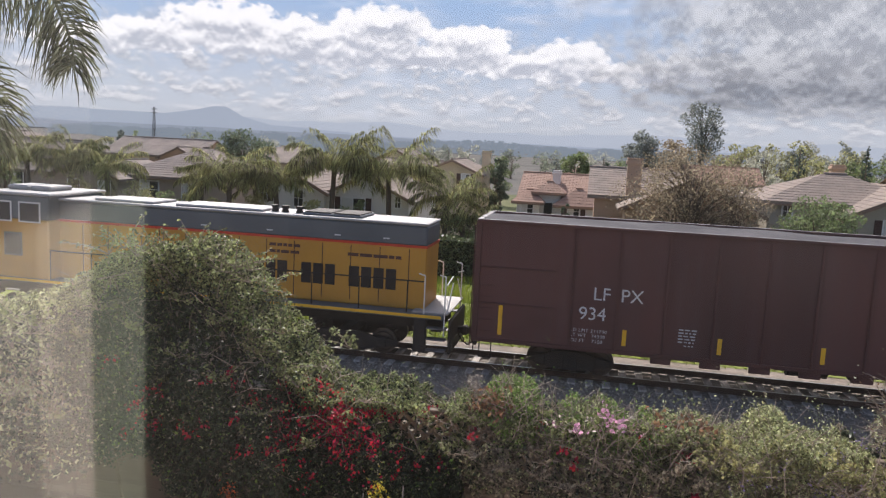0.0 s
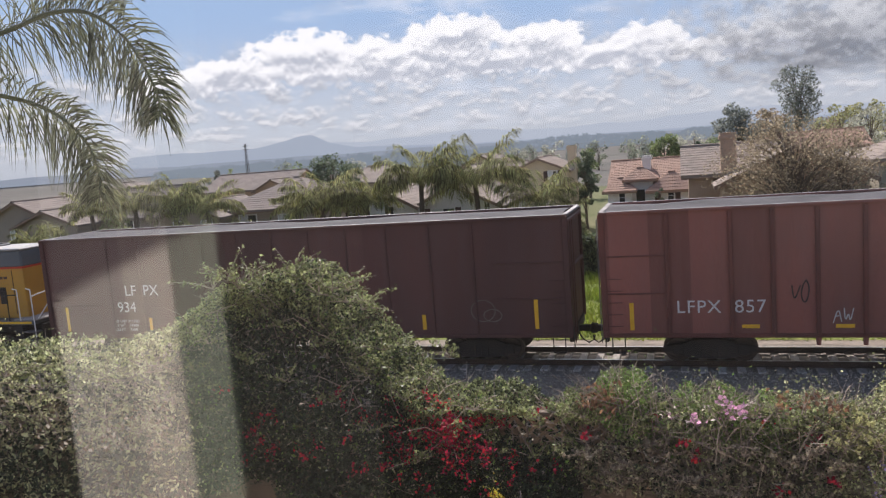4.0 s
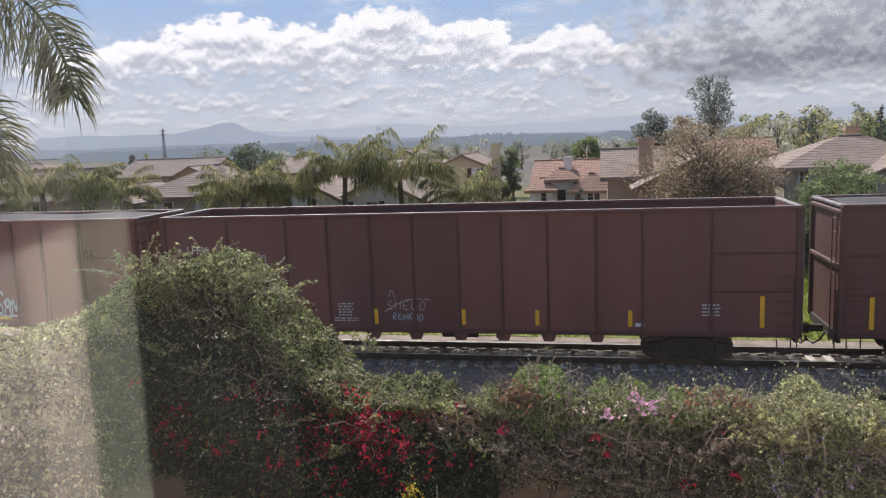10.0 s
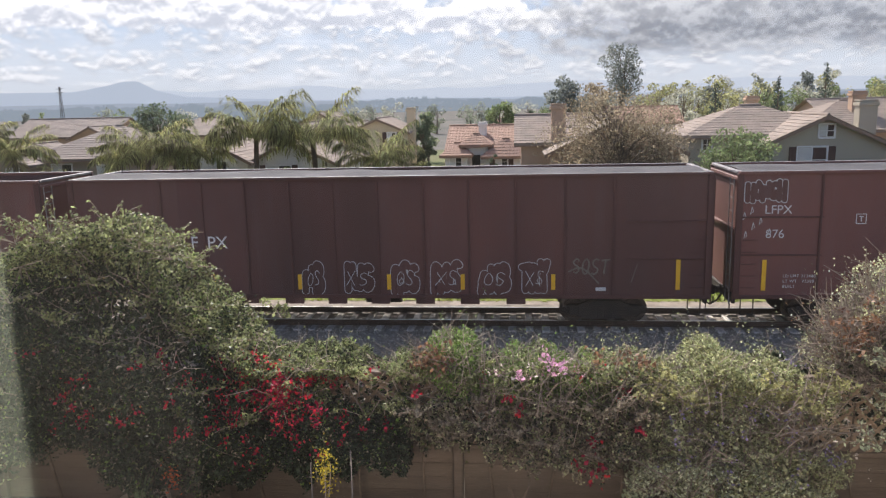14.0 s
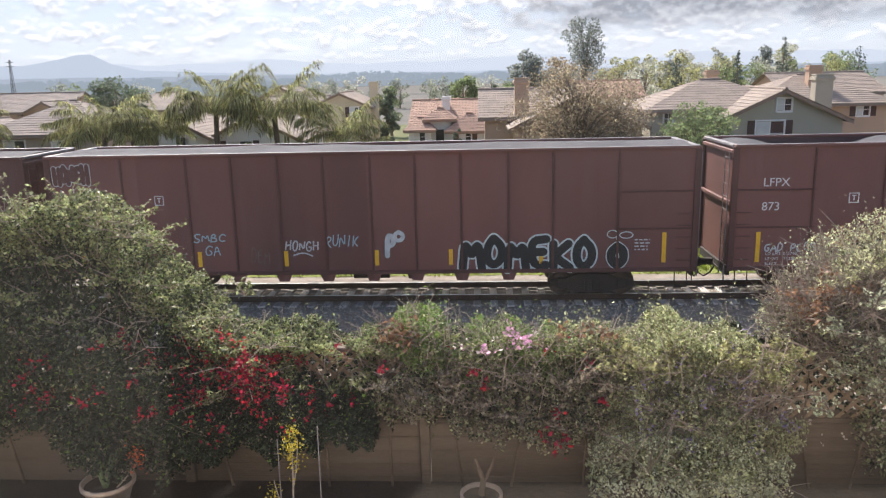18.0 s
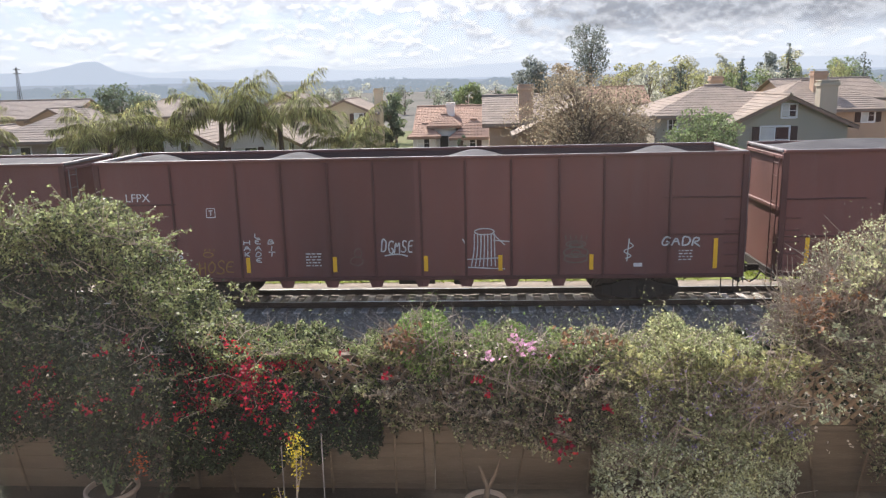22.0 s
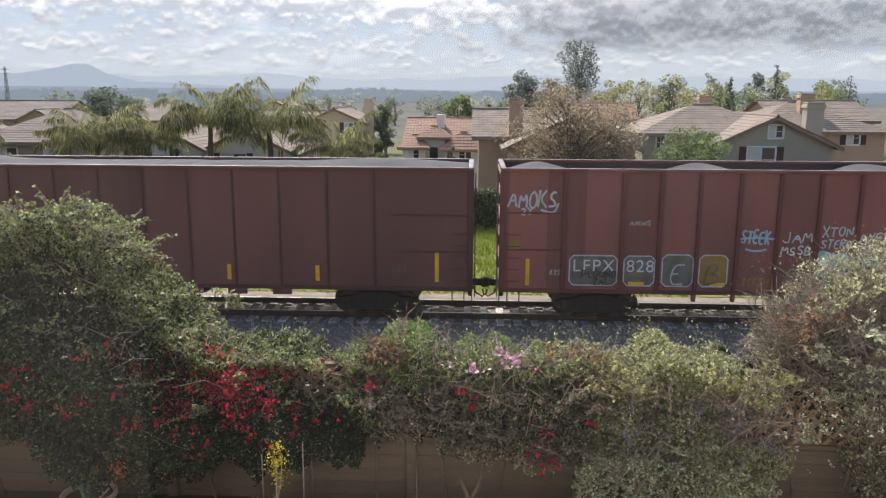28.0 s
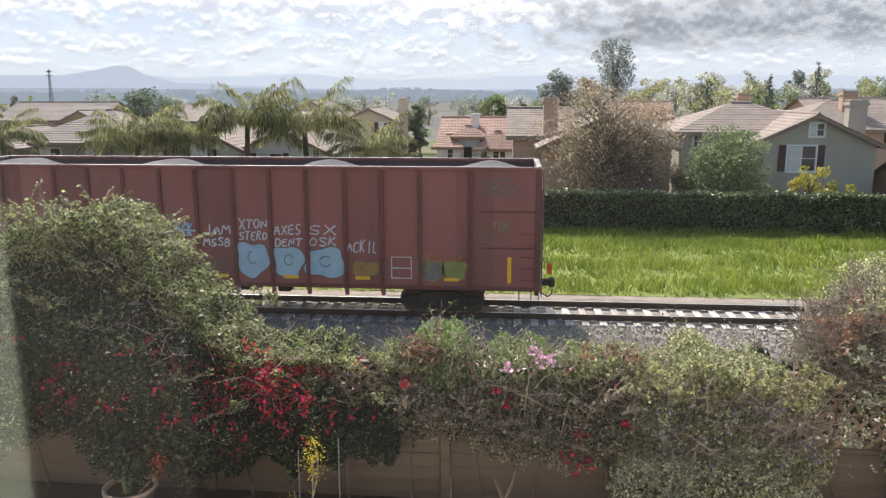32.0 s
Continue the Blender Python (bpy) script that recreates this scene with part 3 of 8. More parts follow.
def strips():
    # dirt track and turf beyond the line
    def sheet(name, y0, y1, z0, z1, ny, amp, m, label, cat):
        xs, ys = np.arange(-70, 91, 2.0), np.linspace(y0, y1, ny)
        vs = [(x, y, z0 + (z1 - z0) * (y - y0) / (y1 - y0) + amp * noise.noise((x * 0.3, y * 0.6, 3))) for y in ys for x in xs]
        n = len(xs)
        fs = [(j * n + i, j * n + i + 1, (j + 1) * n + i + 1, (j + 1) * n + i) for j in range(ny - 1) for i in range(n - 1)]
        return tagged(new(name, mesh(name, vs, fs, m, smooth=True)), label, cat, kind="structure")
    sheet("pavement_dirt", 25.9, 26.45, -1.45, -1.435, 4, 0.02, M["dirt"], "pale dusty service track beside the rails", "dirt track")
    sheet("ground_turf", 26.4, 38.7, -1.425, -1.28, 24, 0.1, M["turf"], "bright green grass verge", "grass")
    # grass blades
    n = 46000
    x = rng.uniform(-14, 34, n)
    y = 26.35 + 12.05 * rng.uniform(0, 1, n) ** 1.0
    keep = (np.abs(y - 32.2 - 0.15 * np.sin(x)) > 0.22) | (rng.uniform(0, 1, n) < 0.25)
    x, y = x[keep], y[keep]
    n = len(x)
    h = 0.14 + 0.26 * np.clip(0.5 + fbm(np.stack([x * 0.5, y * 0.8], 1), 0.5), 0, 1) * rng.uniform(0.5, 1.3, n)
    h *= np.clip((y - 26.1) / 0.9, 0.35, 1)
    z = -1.44 + 0.16 * (y - 27.3) / 11.4
    th = rng.uniform(0, 6.28, n)
    w = rng.uniform(0.02, 0.05, n)
    dx, dy = np.cos(th) * w, np.sin(th) * w
    lx, ly = rng.normal(0, 0.1, n), rng.normal(0, 0.1, n)
    co = np.stack([np.stack([x - dx, y - dy, z], 1), np.stack([x + dx, y + dy, z], 1), np.stack([x + lx, y + ly, z + h], 1)], 1)
    tagged(new("grass", quads("grass", co, M["grass"], 3)), "tall sunlit green grass on the verge", "grass", kind="stuff")


strips()


# ---- railway ----
def railway():
    x0, x1 = -190.0, 210.0
    prof = [(20.9, -1.72), (21.9, -1.48), (22.55, -1.43), (25.35, -1.43), (26.0, -1.46)]
    xs = np.arange(x0, x1 + 1, 0.5)
    vs = [(x, y, z + 0.02 * noise.noise((x * 3, y * 3, 0))) for x in xs for y, z in prof]
    k = len(prof)
    fs = [(i * k + j, i * k + j + 1, (i + 1) * k + j + 1, (i + 1) * k + j) for i in range(len(xs) - 1) for j in range(k - 1)]
    tagged(new("ground_ballast", mesh("ballast", vs, fs, M["ballast"], smooth=True)), "grey crushed-stone ballast bed", "ballast", kind="structure")
    # loose stones where they show
    n = 9000
    c = np.stack([rng.uniform(-13, 22, n), rng.uniform(20.7, 23.0, n), np.zeros(n)], 1)
    c[:, 2] = np.interp(c[:, 1], [p[0] for p in prof], [p[1] for p in prof]) + 0.012
    oc = np.array([(1, 0, 0), (-1, 0, 0), (0, 1, 0), (0, -1, 0), (0, 0, 1.0)])
    tri = [(0, 2, 4), (2, 1, 4), (1, 3, 4), (3, 0, 4)]
    jit = oc[None] * rng.uniform(0.02, 0.05, (n, 5, 1)) * rng.uniform(0.7, 1.3, (n, 5, 3))
    th = rng.uniform(0, 6.28, n)
    rx = jit[..., 0] * np.cos(th)[:, None] - jit[..., 1] * np.sin(th)[:, None]
    ry = jit[..., 0] * np.sin(th)[:, None] + jit[..., 1] * np.cos(th)[:, None]
    v = np.stack([rx, ry, jit[..., 2]], 2) + c[:, None]
    me = mesh("ballast_stones", v.reshape(-1, 3), [tuple(5 * i + q for q in t) for i in range(n) for t in tri], M["stone"])
    tagged(new("ballast_stones", me), "loose grey ballast stones", "stones", kind="stuff")
    track = empty("railway_track", 0, TRACK_Y, RAIL_Z, "single railway track with weathered wooden sleepers", "railway track", kind="structure")
    # rails: foot, web, head
    for s in (-0.75, 0.75):
        rail = part("rail", boxes((x0, x1, s - 0.07, s + 0.07, -0.178, -0.158), (x0, x1, s - 0.012, s + 0.012, -0.16, -0.04), (x0, x1, s - 0.036, s + 0.036, -0.045, -0.004)), M["rail"], track)
        part("rail_head", boxes((x0, x1, s - 0.032, s + 0.032, -0.006, 0.0)), M["rail_head"], rail, "polished running surface")
    bm = boxes((-0.115, 0.115, -1.3, 1.3, -0.36, -0.18), bevel=0.012)
    tie_me = None
    far = []
    i = 0
    x = x0
    while x < x1:
        if -38 < x < 46:
            if tie_me is None:
                ob = part("sleeper", bm, M["tie"], track)
                tie_me = ob.data
            else:
                ob = part("sleeper", tie_me, None, track)
            ob.location = (x, rng.normal(0, 0.02), rng.normal(0, 0.004))
            ob.rotation_euler = (0, 0, rng.normal(0, 0.012))
        else:
            far.append((x - 0.115, x + 0.115, -1.3, 1.3, -0.36, -0.18))
        x += 0.52
    vs, fs = [], []
    for a, b, c0, d, e, f in far:
        k = len(vs)
        vs += [(a, c0, f), (b, c0, f), (b, d, f), (a, d, f), (a, c0, e), (b, c0, e)]
        fs += [(k, k + 1, k + 2, k + 3), (k + 4, k + 5, k + 1, k)]
    tagged(part("sleepers", mesh("sleepers", vs, fs, M["tie"]), None, track), kind="stuff")


railway()


# ---- the train ----
# metres that the train has rolled since the start, second by second
ROLLED = [0.0, 4.775, 9.611, 14.543, 19.576, 24.695, 29.874, 35.087, 40.304, 45.501, 50.66, 55.768, 60.817, 65.806, 70.738, 75.619, 80.456,
          85.259, 90.035, 94.791, 99.533, 104.264, 108.984, 113.693, 118.387, 123.065, 127.723, 132.359, 136.972, 141.565, 146.138, 150.694, 155.236]
MOVING, WHEELS = [], []
WHEEL_R = 0.42


def smooth_rolled(t):
    i = min(max(int(t), 1), 30)
    # quadratic through three seconds, so that speed is even from row to row
    a, b, c = ROLLED[i - 1], ROLLED[i], ROLLED[i + 1]
    u = t - i
    return b + u * (c - a) / 2 + u * u * (c + a - 2 * b) / 2


def wheelset(parent, x):
    bm = bmesh.new()
    for s in (-1, 1):
        cyl(bm, (0, s * 0.69, 0), (0, s * 0.83, 0), WHEEL_R, WHEEL_R, 28)
        cyl(bm, (0, s * 0.83, 0), (0, s * 0.87, 0), WHEEL_R * 0.78, WHEEL_R * 0.7, 28)
        cyl(bm, (0, s * 0.87, 0), (0, s * 0.98, 0), 0.1, 0.09, 12)
    cyl(bm, (0, -0.7, 0), (0, 0.7, 0), 0.08, 0.08, 10)
    ob = part("wheelset", bm, M["tread"], parent)
    ob.location = (x, 0, WHEEL_R)
    WHEELS.append((ob, x))
    return ob


def truck(parent, x, base=0.9):
    bm = bmesh.new()
    for s in (-1.05, 1.05):
        # cast side frame: arched top, spring nest, journal ends
        pts = [(-1.25, 0.52), (-1.25, 0.36), (-0.95, 0.30), (-0.5, 0.16), (0.5, 0.16), (0.95, 0.30), (1.25, 0.36), (1.25, 0.52), (0.75, 0.60), (0.42, 0.72), (-0.42, 0.72), (-0.75, 0.60)]
        f = [bm.verts.new((x + px * base / 0.9, s - 0.07, pz)) for px, pz in pts]
        g = [bm.verts.new((x + px * base / 0.9, s + 0.07, pz)) for px, pz in pts]
        bm.faces.new(f)
        bm.faces.new(g[::-1])
        for i in range(len(f)):
            j = (i + 1) % len(f)
            bm.faces.new((f[j], f[i], g[i], g[j]))
        for q in (-0.2, 0.0, 0.2):
            cyl(bm, (x + q, s, 0.2), (x + q, s, 0.5), 0.085, 0.085, 8)
        for q in (-base, base):
            box(bm, x + q - 0.15, x + q + 0.15, s - 0.11, s + 0.11, 0.28, 0.58, 0.02)
    box(bm, x - 0.2, x + 0.2, -1.1, 1.1, 0.42, 0.72, 0.03)
    bmesh.ops.recalc_face_normals(bm, faces=bm.faces)
    ob = part("truck", bm, M["black_iron"], parent, "grimy cast side frames with springs")
    for q in (-base, base):
        wheelset(parent, x + q)
    return ob


def coupler(parent, x, s):
    bm = bmesh.new()
    box(bm, min(x, x + s * 0.55), max(x, x + s * 0.55), -0.09, 0.09, 0.72, 0.92, 0.02)
    box(bm, min(x + s * 0.4, x + s * 0.62), max(x + s * 0.4, x + s * 0.62), -0.16, 0.16, 0.68, 0.96, 0.05)
    ob = part("coupler", bm, M["black_iron"], parent)
    pts = [(x + s * 0.05, -0.32, 0.8), (x + s * 0.2, -0.34, 0.55), (x + s * 0.38, -0.3, 0.42), (x + s * 0.52, -0.22, 0.5), (x + s * 0.55, -0.1, 0.6)]
    part("brake_hose", tubes("hose", [(pts, 0.028, 0.024)], M["black_iron"], 6), None, parent)
    bm = bmesh.new()
    cyl(bm, (x + s * 0.06, -1.2, 0.75), (x + s * 0.06, 0.1, 0.82), 0.018, 0.018, 6)
    cyl(bm, (x + s * 0.06, -1.2, 0.75), (x + s * 0.06, -1.22, 0.5), 0.018, 0.018, 6)
    part("uncoupling_lever", bm, M["black_iron"], parent)
    return ob


def ribbon(points, w, y):
    """A flat painted stroke on a car's side, just proud of it."""
    vs, fs = [], []
    n = len(points)
    for i in range(n):
        a, b = points[max(0, i - 1)], points[min(n - 1, i + 1)]
        dx, dz = b[0] - a[0], b[1] - a[1]
        L = math.hypot(dx, dz) or 1
        ox, oz = -dz / L * w / 2, dx / L * w / 2
        vs += [(points[i][0] + ox, y, points[i][1] + oz), (points[i][0] - ox, y, points[i][1] - oz)]
    for i in range(n - 1):
        fs.append((2 * i, 2 * i + 1, 2 * i + 3, 2 * i + 2))
    return vs, fs


def add_strokes(name, strokes, w, y, m, parent, label=""):
    vs, fs = [], []
    for k, s in enumerate(strokes):
        v, f = ribbon(s, w, y - 0.0012 * (k % 5))
        o = len(vs)
        vs += v
        fs += [tuple(q + o for q in t) for t in f]
    return tagged(part(name, mesh(name, vs, fs, m), None, parent, label), kind="stuff")


def soften(k, times=2):
    for _ in range(times):
        q = [k[0]]
        for a, b in zip(k, k[1:]):
            q += [(a[0] * 0.75 + b[0] * 0.25, a[1] * 0.75 + b[1] * 0.25), (a[0] * 0.25 + b[0] * 0.75, a[1] * 0.25 + b[1] * 0.75)]
        k = q + [k[-1]]
    return k


def bubble(parent, x, z, w, h, n, seed, fill, line, width=0.04, side=-1.56, label="bubble-shaped sprayed graffiti"):
    """Fat rounded sprayed shapes with an outline."""
    r = random.Random(seed)
    vs, fs, st = [], [], []
    for i in range(n):
        cx = x + w * (i + 0.5) / n
        rx, rz = w / n * 0.56, h * 0.5
        ph = [r.uniform(0, 6.28) for _ in range(3)]
        loop = []
        for a in np.linspace(0, 2 * math.pi, 29):
            rr = 1 + 0.1 * math.sin(3 * a + ph[0]) + 0.08 * math.sin(5 * a + ph[1])
            ca, sa = math.cos(a), math.sin(a)
            sq = 1.0 / max(abs(ca), abs(sa)) ** 0.45
            loop.append((cx + rx * rr * sq * ca, z + rz * rr * sq * sa))
        if fill:
            o = len(vs)
            vs += [(px, side - 0.004 - 0.0012 * (i % 2), pz) for px, pz in loop[:-1]]
            fs.append(tuple(range(o, o + 28)))
        st.append(loop)
        st.append([(cx + rx * 0.3 * math.cos(a), z + rz * 0.35 * math.sin(a) + h * 0.06) for a in np.linspace(r.uniform(0, 2), r.uniform(4, 6), 9)])
    ob = None
    if fill:
        ob = tagged(part("graffiti_fill", mesh("graffiti_fill", vs, fs, fill), None, parent, label), kind="stuff")
    if line:
        add_strokes("graffiti_outline", st, width, side - 0.009, line, ob or parent, "" if ob else label)


def lettering(parent, body, x, z, size, side=-1.56, m=None, space=1.0, name="lettering"):
    me = text_mesh(body, size, m or M["white_paint"], 0.002, 0.0, space)
    ob = tagged(part(name, me, None, parent), kind="stuff")
    ob.rotation_euler = (radians(90), 0, 0)
    ob.location = (x, side - 0.004, z)
    return ob


def small_print(parent, x, z, rows, w, h, side=-1.56, name="small_print", m=None):
    """Rows of plain bars where the small writing cannot be read."""
    vs, fs = [], []
    r = random.Random(int(x * 100) + rows)
    for i in range(rows):
        q = x
        while q < x + w * 0.95:
            L = r.uniform(0.1, 0.3) * w
            e = min(q + L, x + w)
            k = len(vs)
            zz = z - i * h * 1.8
            vs += [(q, side - 0.004, zz), (e, side - 0.004, zz), (e, side - 0.004, zz + h * 0.8), (q, side - 0.004, zz + h * 0.8)]
            fs.append((k, k + 1, k + 2, k + 3))
            q = e + 0.04
    return tagged(part(name, mesh("small_print", vs, fs, m or M["spray_white"]), None, parent), kind="stuff")


def wagon(kind, x0, x1, label, cover="full"):
    """An open high-sided wagon. Its own space: x along, y across (camera side is -y), z from the rail head."""
    L = x1 - x0
    H = L / 2
    car = empty("freight_wagon", (x0 + x1) / 2, TRACK_Y, RAIL_Z, label, "freight car", "wagons of the train")
    paint = {"a": M["rust_dark"], "b": M["rust_mid"], "c": M["rust_red"]}[kind]
    if kind == "a" and cover == "mound":
        paint = M["rust_mid"]
    post = M["rust_post"] if kind == "c" else M["post_dark"]
    stands = {"a": (2.86, 4.16, 5.5, 6.87, 8.22, 9.56, 10.93, 12.28, 13.66, 15.1, 16.5), "b": (2.24, 4.22, 5.58, 6.97, 8.33, 9.73, 11.05, 12.4, 13.8, 15.1, 17.0),
              "c": (1.8, 3.5, 4.58, 5.7, 6.85, 7.97, 9.12, 10.25, 11.37, 12.54, 13.66, 14.8, 16.3)}[kind]
    top, sill, foot = 4.55, 1.0, 0.74
    for s in (-1, 1):
        y0, y1 = (s * 1.55, s * 1.5) if s > 0 else (-1.55, -1.5)
        bm = boxes((-H, H, min(y0, y1), max(y0, y1), sill, top))
        part("side_wall", bm, paint, car)
        # hanging skirt between the trucks
        shape = {"a": (0.285, 0.285, foot - 0.02), "b": (0.27, 0.15, foot - 0.06), "c": (0.08, 0.05, sill - 0.32)}[kind]
        leg = None
        for cx in [q - H for q in (stands[2:9] if kind != "c" else stands[3:11])]:
            if leg is None:
                bm = bmesh.new()
                k = [(-shape[0], sill), (shape[0], sill), (shape[1], shape[2]), (-shape[1], shape[2])]
                f = [bm.verts.new((px, s * 1.5 - 0.05, pz)) for px, pz in k]
                g = [bm.verts.new((px, s * 1.5 + 0.05, pz)) for px, pz in k]
                bm.faces.new(f)
                bm.faces.new(g[::-1])
                for u in range(4):
                    bm.faces.new((f[u], g[u], g[(u + 1) % 4], f[(u + 1) % 4]))
                bmesh.ops.recalc_face_normals(bm, faces=bm.faces)
                ob = part("skirt_leg", bm, paint, car)
                leg = ob.data
            else:
                ob = part("skirt_leg", leg, None, car)
            ob.location.x = cx
        bm = boxes((-H, H, s * 1.54 - 0.05, s * 1.54 + 0.05, sill - 0.1, sill + 0.02), bevel=0.01)
        part("side_sill", bm, post, car)
        # posts
        for q in [v - H for v in stands]:
            d = 0.08 if kind == "c" else 0.04
            w = 0.055 if kind == "c" else 0.035
            yo, yi = s * (1.55 + d), s * 1.55
            part("post", boxes((q - w, q + w, min(yo, yi), max(yo, yi), sill, top - 0.06), bevel=0.012), post, car)
        for e in (-1, 1):
            yo, yi = s * 1.6, s * 1.5
            part("corner_post", boxes((e * H - 0.09, e * H + 0.09, min(yo, yi), max(yo, yi), sill - 0.1, top), bevel=0.015), post, car)
            xa, xb = sorted((e * H, e * (H - (2.4 if kind != "c" else 1.8))))
            rails_z = (2.2, 3.3) if kind != "a" else (2.1, 3.2)
            for zz in rails_z:
                part("end_panel_rib", boxes((xa + 0.09, xb - 0.06, min(s * 1.58, s * 1.55), max(s * 1.58, s * 1.55), zz - 0.022, zz + 0.022), bevel=0.008), post, car)
            # grab irons by the corner
            iron = None
            for zz in (1.25, 1.6, 1.95, 2.3, 2.65):
                if iron is None:
                    bm = bmesh.new()
                    cyl(bm, (-0.19, s * 1.63, 0), (0.19, s * 1.63, 0), 0.012, 0.012, 5)
                    cyl(bm, (-0.19, s * 1.55, 0), (-0.19, s * 1.63, 0), 0.012, 0.012, 5)
                    cyl(bm, (0.19, s * 1.55, 0), (0.19, s * 1.63, 0), 0.012, 0.012, 5)
                    ob = part("grab_iron", bm, post, car)
                    iron = ob.data
                else:
                    ob = part("grab_iron", iron, None, car)
                ob.location = (e * (H - 0.31), 0, zz)
        part("top_chord", boxes((-H - 0.05, H + 0.05, s * 1.56 - 0.09, s * 1.56 + 0.09, top - 0.02, top + 0.06), bevel=0.015), paint, car)
        part("rim_strip", boxes((-H - 0.03, H + 0.03, s * 1.56 - 0.07, s * 1.56 + 0.07, top + 0.06, top + 0.066)), M["rim"], car, "bare worn steel along the top edge")
    for e in (-1, 1):
        xa, xb = sorted((e * H, e * (H - 0.06)))
        end = part("end_wall", boxes((xa, xb, -1.5, 1.5, sill, top)), paint, car)
        for zz in ((1.7, 2.4, 3.1, 3.8, 4.4) if kind == "c" else (2.9, 4.4)):
            xa, xb = sorted((e * H, e * (H + 0.1)))
            part("end_rib", boxes((xa, xb, -1.5, 1.5, zz - 0.06, zz + 0.06), bevel=0.02), post if kind == "c" else paint, end)
        part("end_chord", boxes((e * H - 0.08, e * H + 0.08, -1.47, 1.47, top - 0.02, top + 0.062), bevel=0.015), M["rim"], car)
        # end ladder
        bm = bmesh.new()
        xl = e * (H + 0.14)
        for yy in (-1.42, -1.0):
            cyl(bm, (xl, yy, 0.7), (xl, yy, 4.4), 0.018, 0.018, 6)
        for i in range(10):
            cyl(bm, (xl, -1.42, 0.8 + i * 0.38), (xl, -1.0, 0.8 + i * 0.38), 0.014, 0.014, 6)
        part("end_ladder", bm, M["rim"] if kind != "a" else post, car)
        bm = boxes((min(e * H, e * (H - 2.4)), max(e * H, e * (H - 2.4)), -0.35, 0.35, 0.72, 1.0), (e * H - 0.06, e * H + 0.06, -1.4, 1.4, 0.72, 1.0), bevel=0.02)
        part("draft_sill", bm, M["black_iron"], car)
        coupler(car, e * H, e)
        # step irons
        bm = bmesh.new()
        xs_ = e * (H - 0.35)
        for q in (-0.18, 0.18):
            cyl(bm, (xs_ + q, -1.5, 1.0), (xs_ + q, -1.52, 0.42), 0.018, 0.018, 6)
        cyl(bm, (xs_ - 0.18, -1.52, 0.42), (xs_ + 0.18, -1.52, 0.42), 0.02, 0.02, 6)
        part("step", bm, M["black_iron"], car)
        truck(car, e * (H - 2.9))
    part("underframe", boxes((-H + 0.1, H - 0.1, -0.4, 0.4, 0.74, 1.0), (-H + 0.1, H - 0.1, -1.5, 1.5, 0.98, 1.06)), M["black_iron"], car)
    bm = bmesh.new()
    cyl(bm, (-0.6, -0.9, 0.8), (0.5, -0.9, 0.8), 0.2, 0.2, 12)
    box(bm, 1.1, 1.5, -1.1, -0.7, 0.62, 0.95, 0.03)
    cyl(bm, (-3, -0.7, 0.78), (3.4, -0.7, 0.74), 0.02, 0.02, 6)
    part("brake_gear", bm, M["black_iron"], car)
    part("liner", boxes((-H + 0.07, H - 0.07, 1.46, 1.495, 1.06, top - 0.03)), M["inner"], car)
    for q in np.linspace(-H + 2.7, H - 2.7, 4):
        part("cross_brace", boxes((q - 0.05, q + 0.05, -1.46, 1.44, top - 0.35, top - 0.2), bevel=0.01), post, car)
    # load or its cover
    if cover != "empty":
        xs, ys = np.linspace(-H + 0.1, H - 0.1, 120), np.linspace(-1.46, 1.44, 12)
        vs = []
        for x in xs:
            for y in ys:
                bulge = 1 - (y / 1.6) ** 2
                if cover == "full":
                    z = top - 0.05 + 0.14 * bulge + 0.06 * noise.noise((x * 0.5, y * 0.7, H))
                elif cover == "mound":
                    z = top - 0.08 + 0.2 * bulge * (0.4 + max(0.0, noise.noise((x * 0.22, 0, H * 3)) + 0.25) * 1.6) + 0.02 * noise.noise((x, y, 0))
                else:
                    d = min(abs(x + H - q) for q in ((0.8, 5.5, 11.3, 17.2) if kind == "b" else (1.2, 6.3, 11.5, 16.8)))
                    z = top + 0.07 - 0.62 * (math.sqrt(d * d + 0.1) - 0.3) / 1.9 * min(1.0, 2.4 / max(d, 0.1)) - 0.07 * (1 - bulge) + 0.03 * noise.noise((x, y, 0))
                vs.append((x, y, z))
        fs = [(i * 12 + j, i * 12 + j + 1, (i + 1) * 12 + j + 1, (i + 1) * 12 + j) for i in range(119) for j in range(11)]
        part("load_cover", mesh("load_cover", vs, fs, M["cover"], smooth=True), None, car, "sagging grey sheet over the load")
    # yellow reflectors
    def strip(q, z0, z1, w=0.06):
        part("reflector", boxes((q - w, q + w, -1.57, -1.556, z0, z1)), M["yellow_strip"], car, "yellow reflective strip")
    e0 = -H
    if kind in "ab":
        strip(-H + 0.77, 1.16, 2.06)
        strip(-H + 18.36, 1.18, 2.08)
        for q in (4.42, 7.08, 9.84, 12.07, 14.76):
            strip(e0 + q, 1.17, 1.64)
    else:
        strip(-H + 0.76, 1.12, 1.93)
        strip(H - 0.83, 1.14, 1.94)
        for q in (3.98, 6.35, 8.63, 10.82, 13.04, 15.74):
            strip(e0 + q, 1.17, 1.27, 0.23)
    MOVING.append((car, (x0 + x1) / 2))
    return car, e0


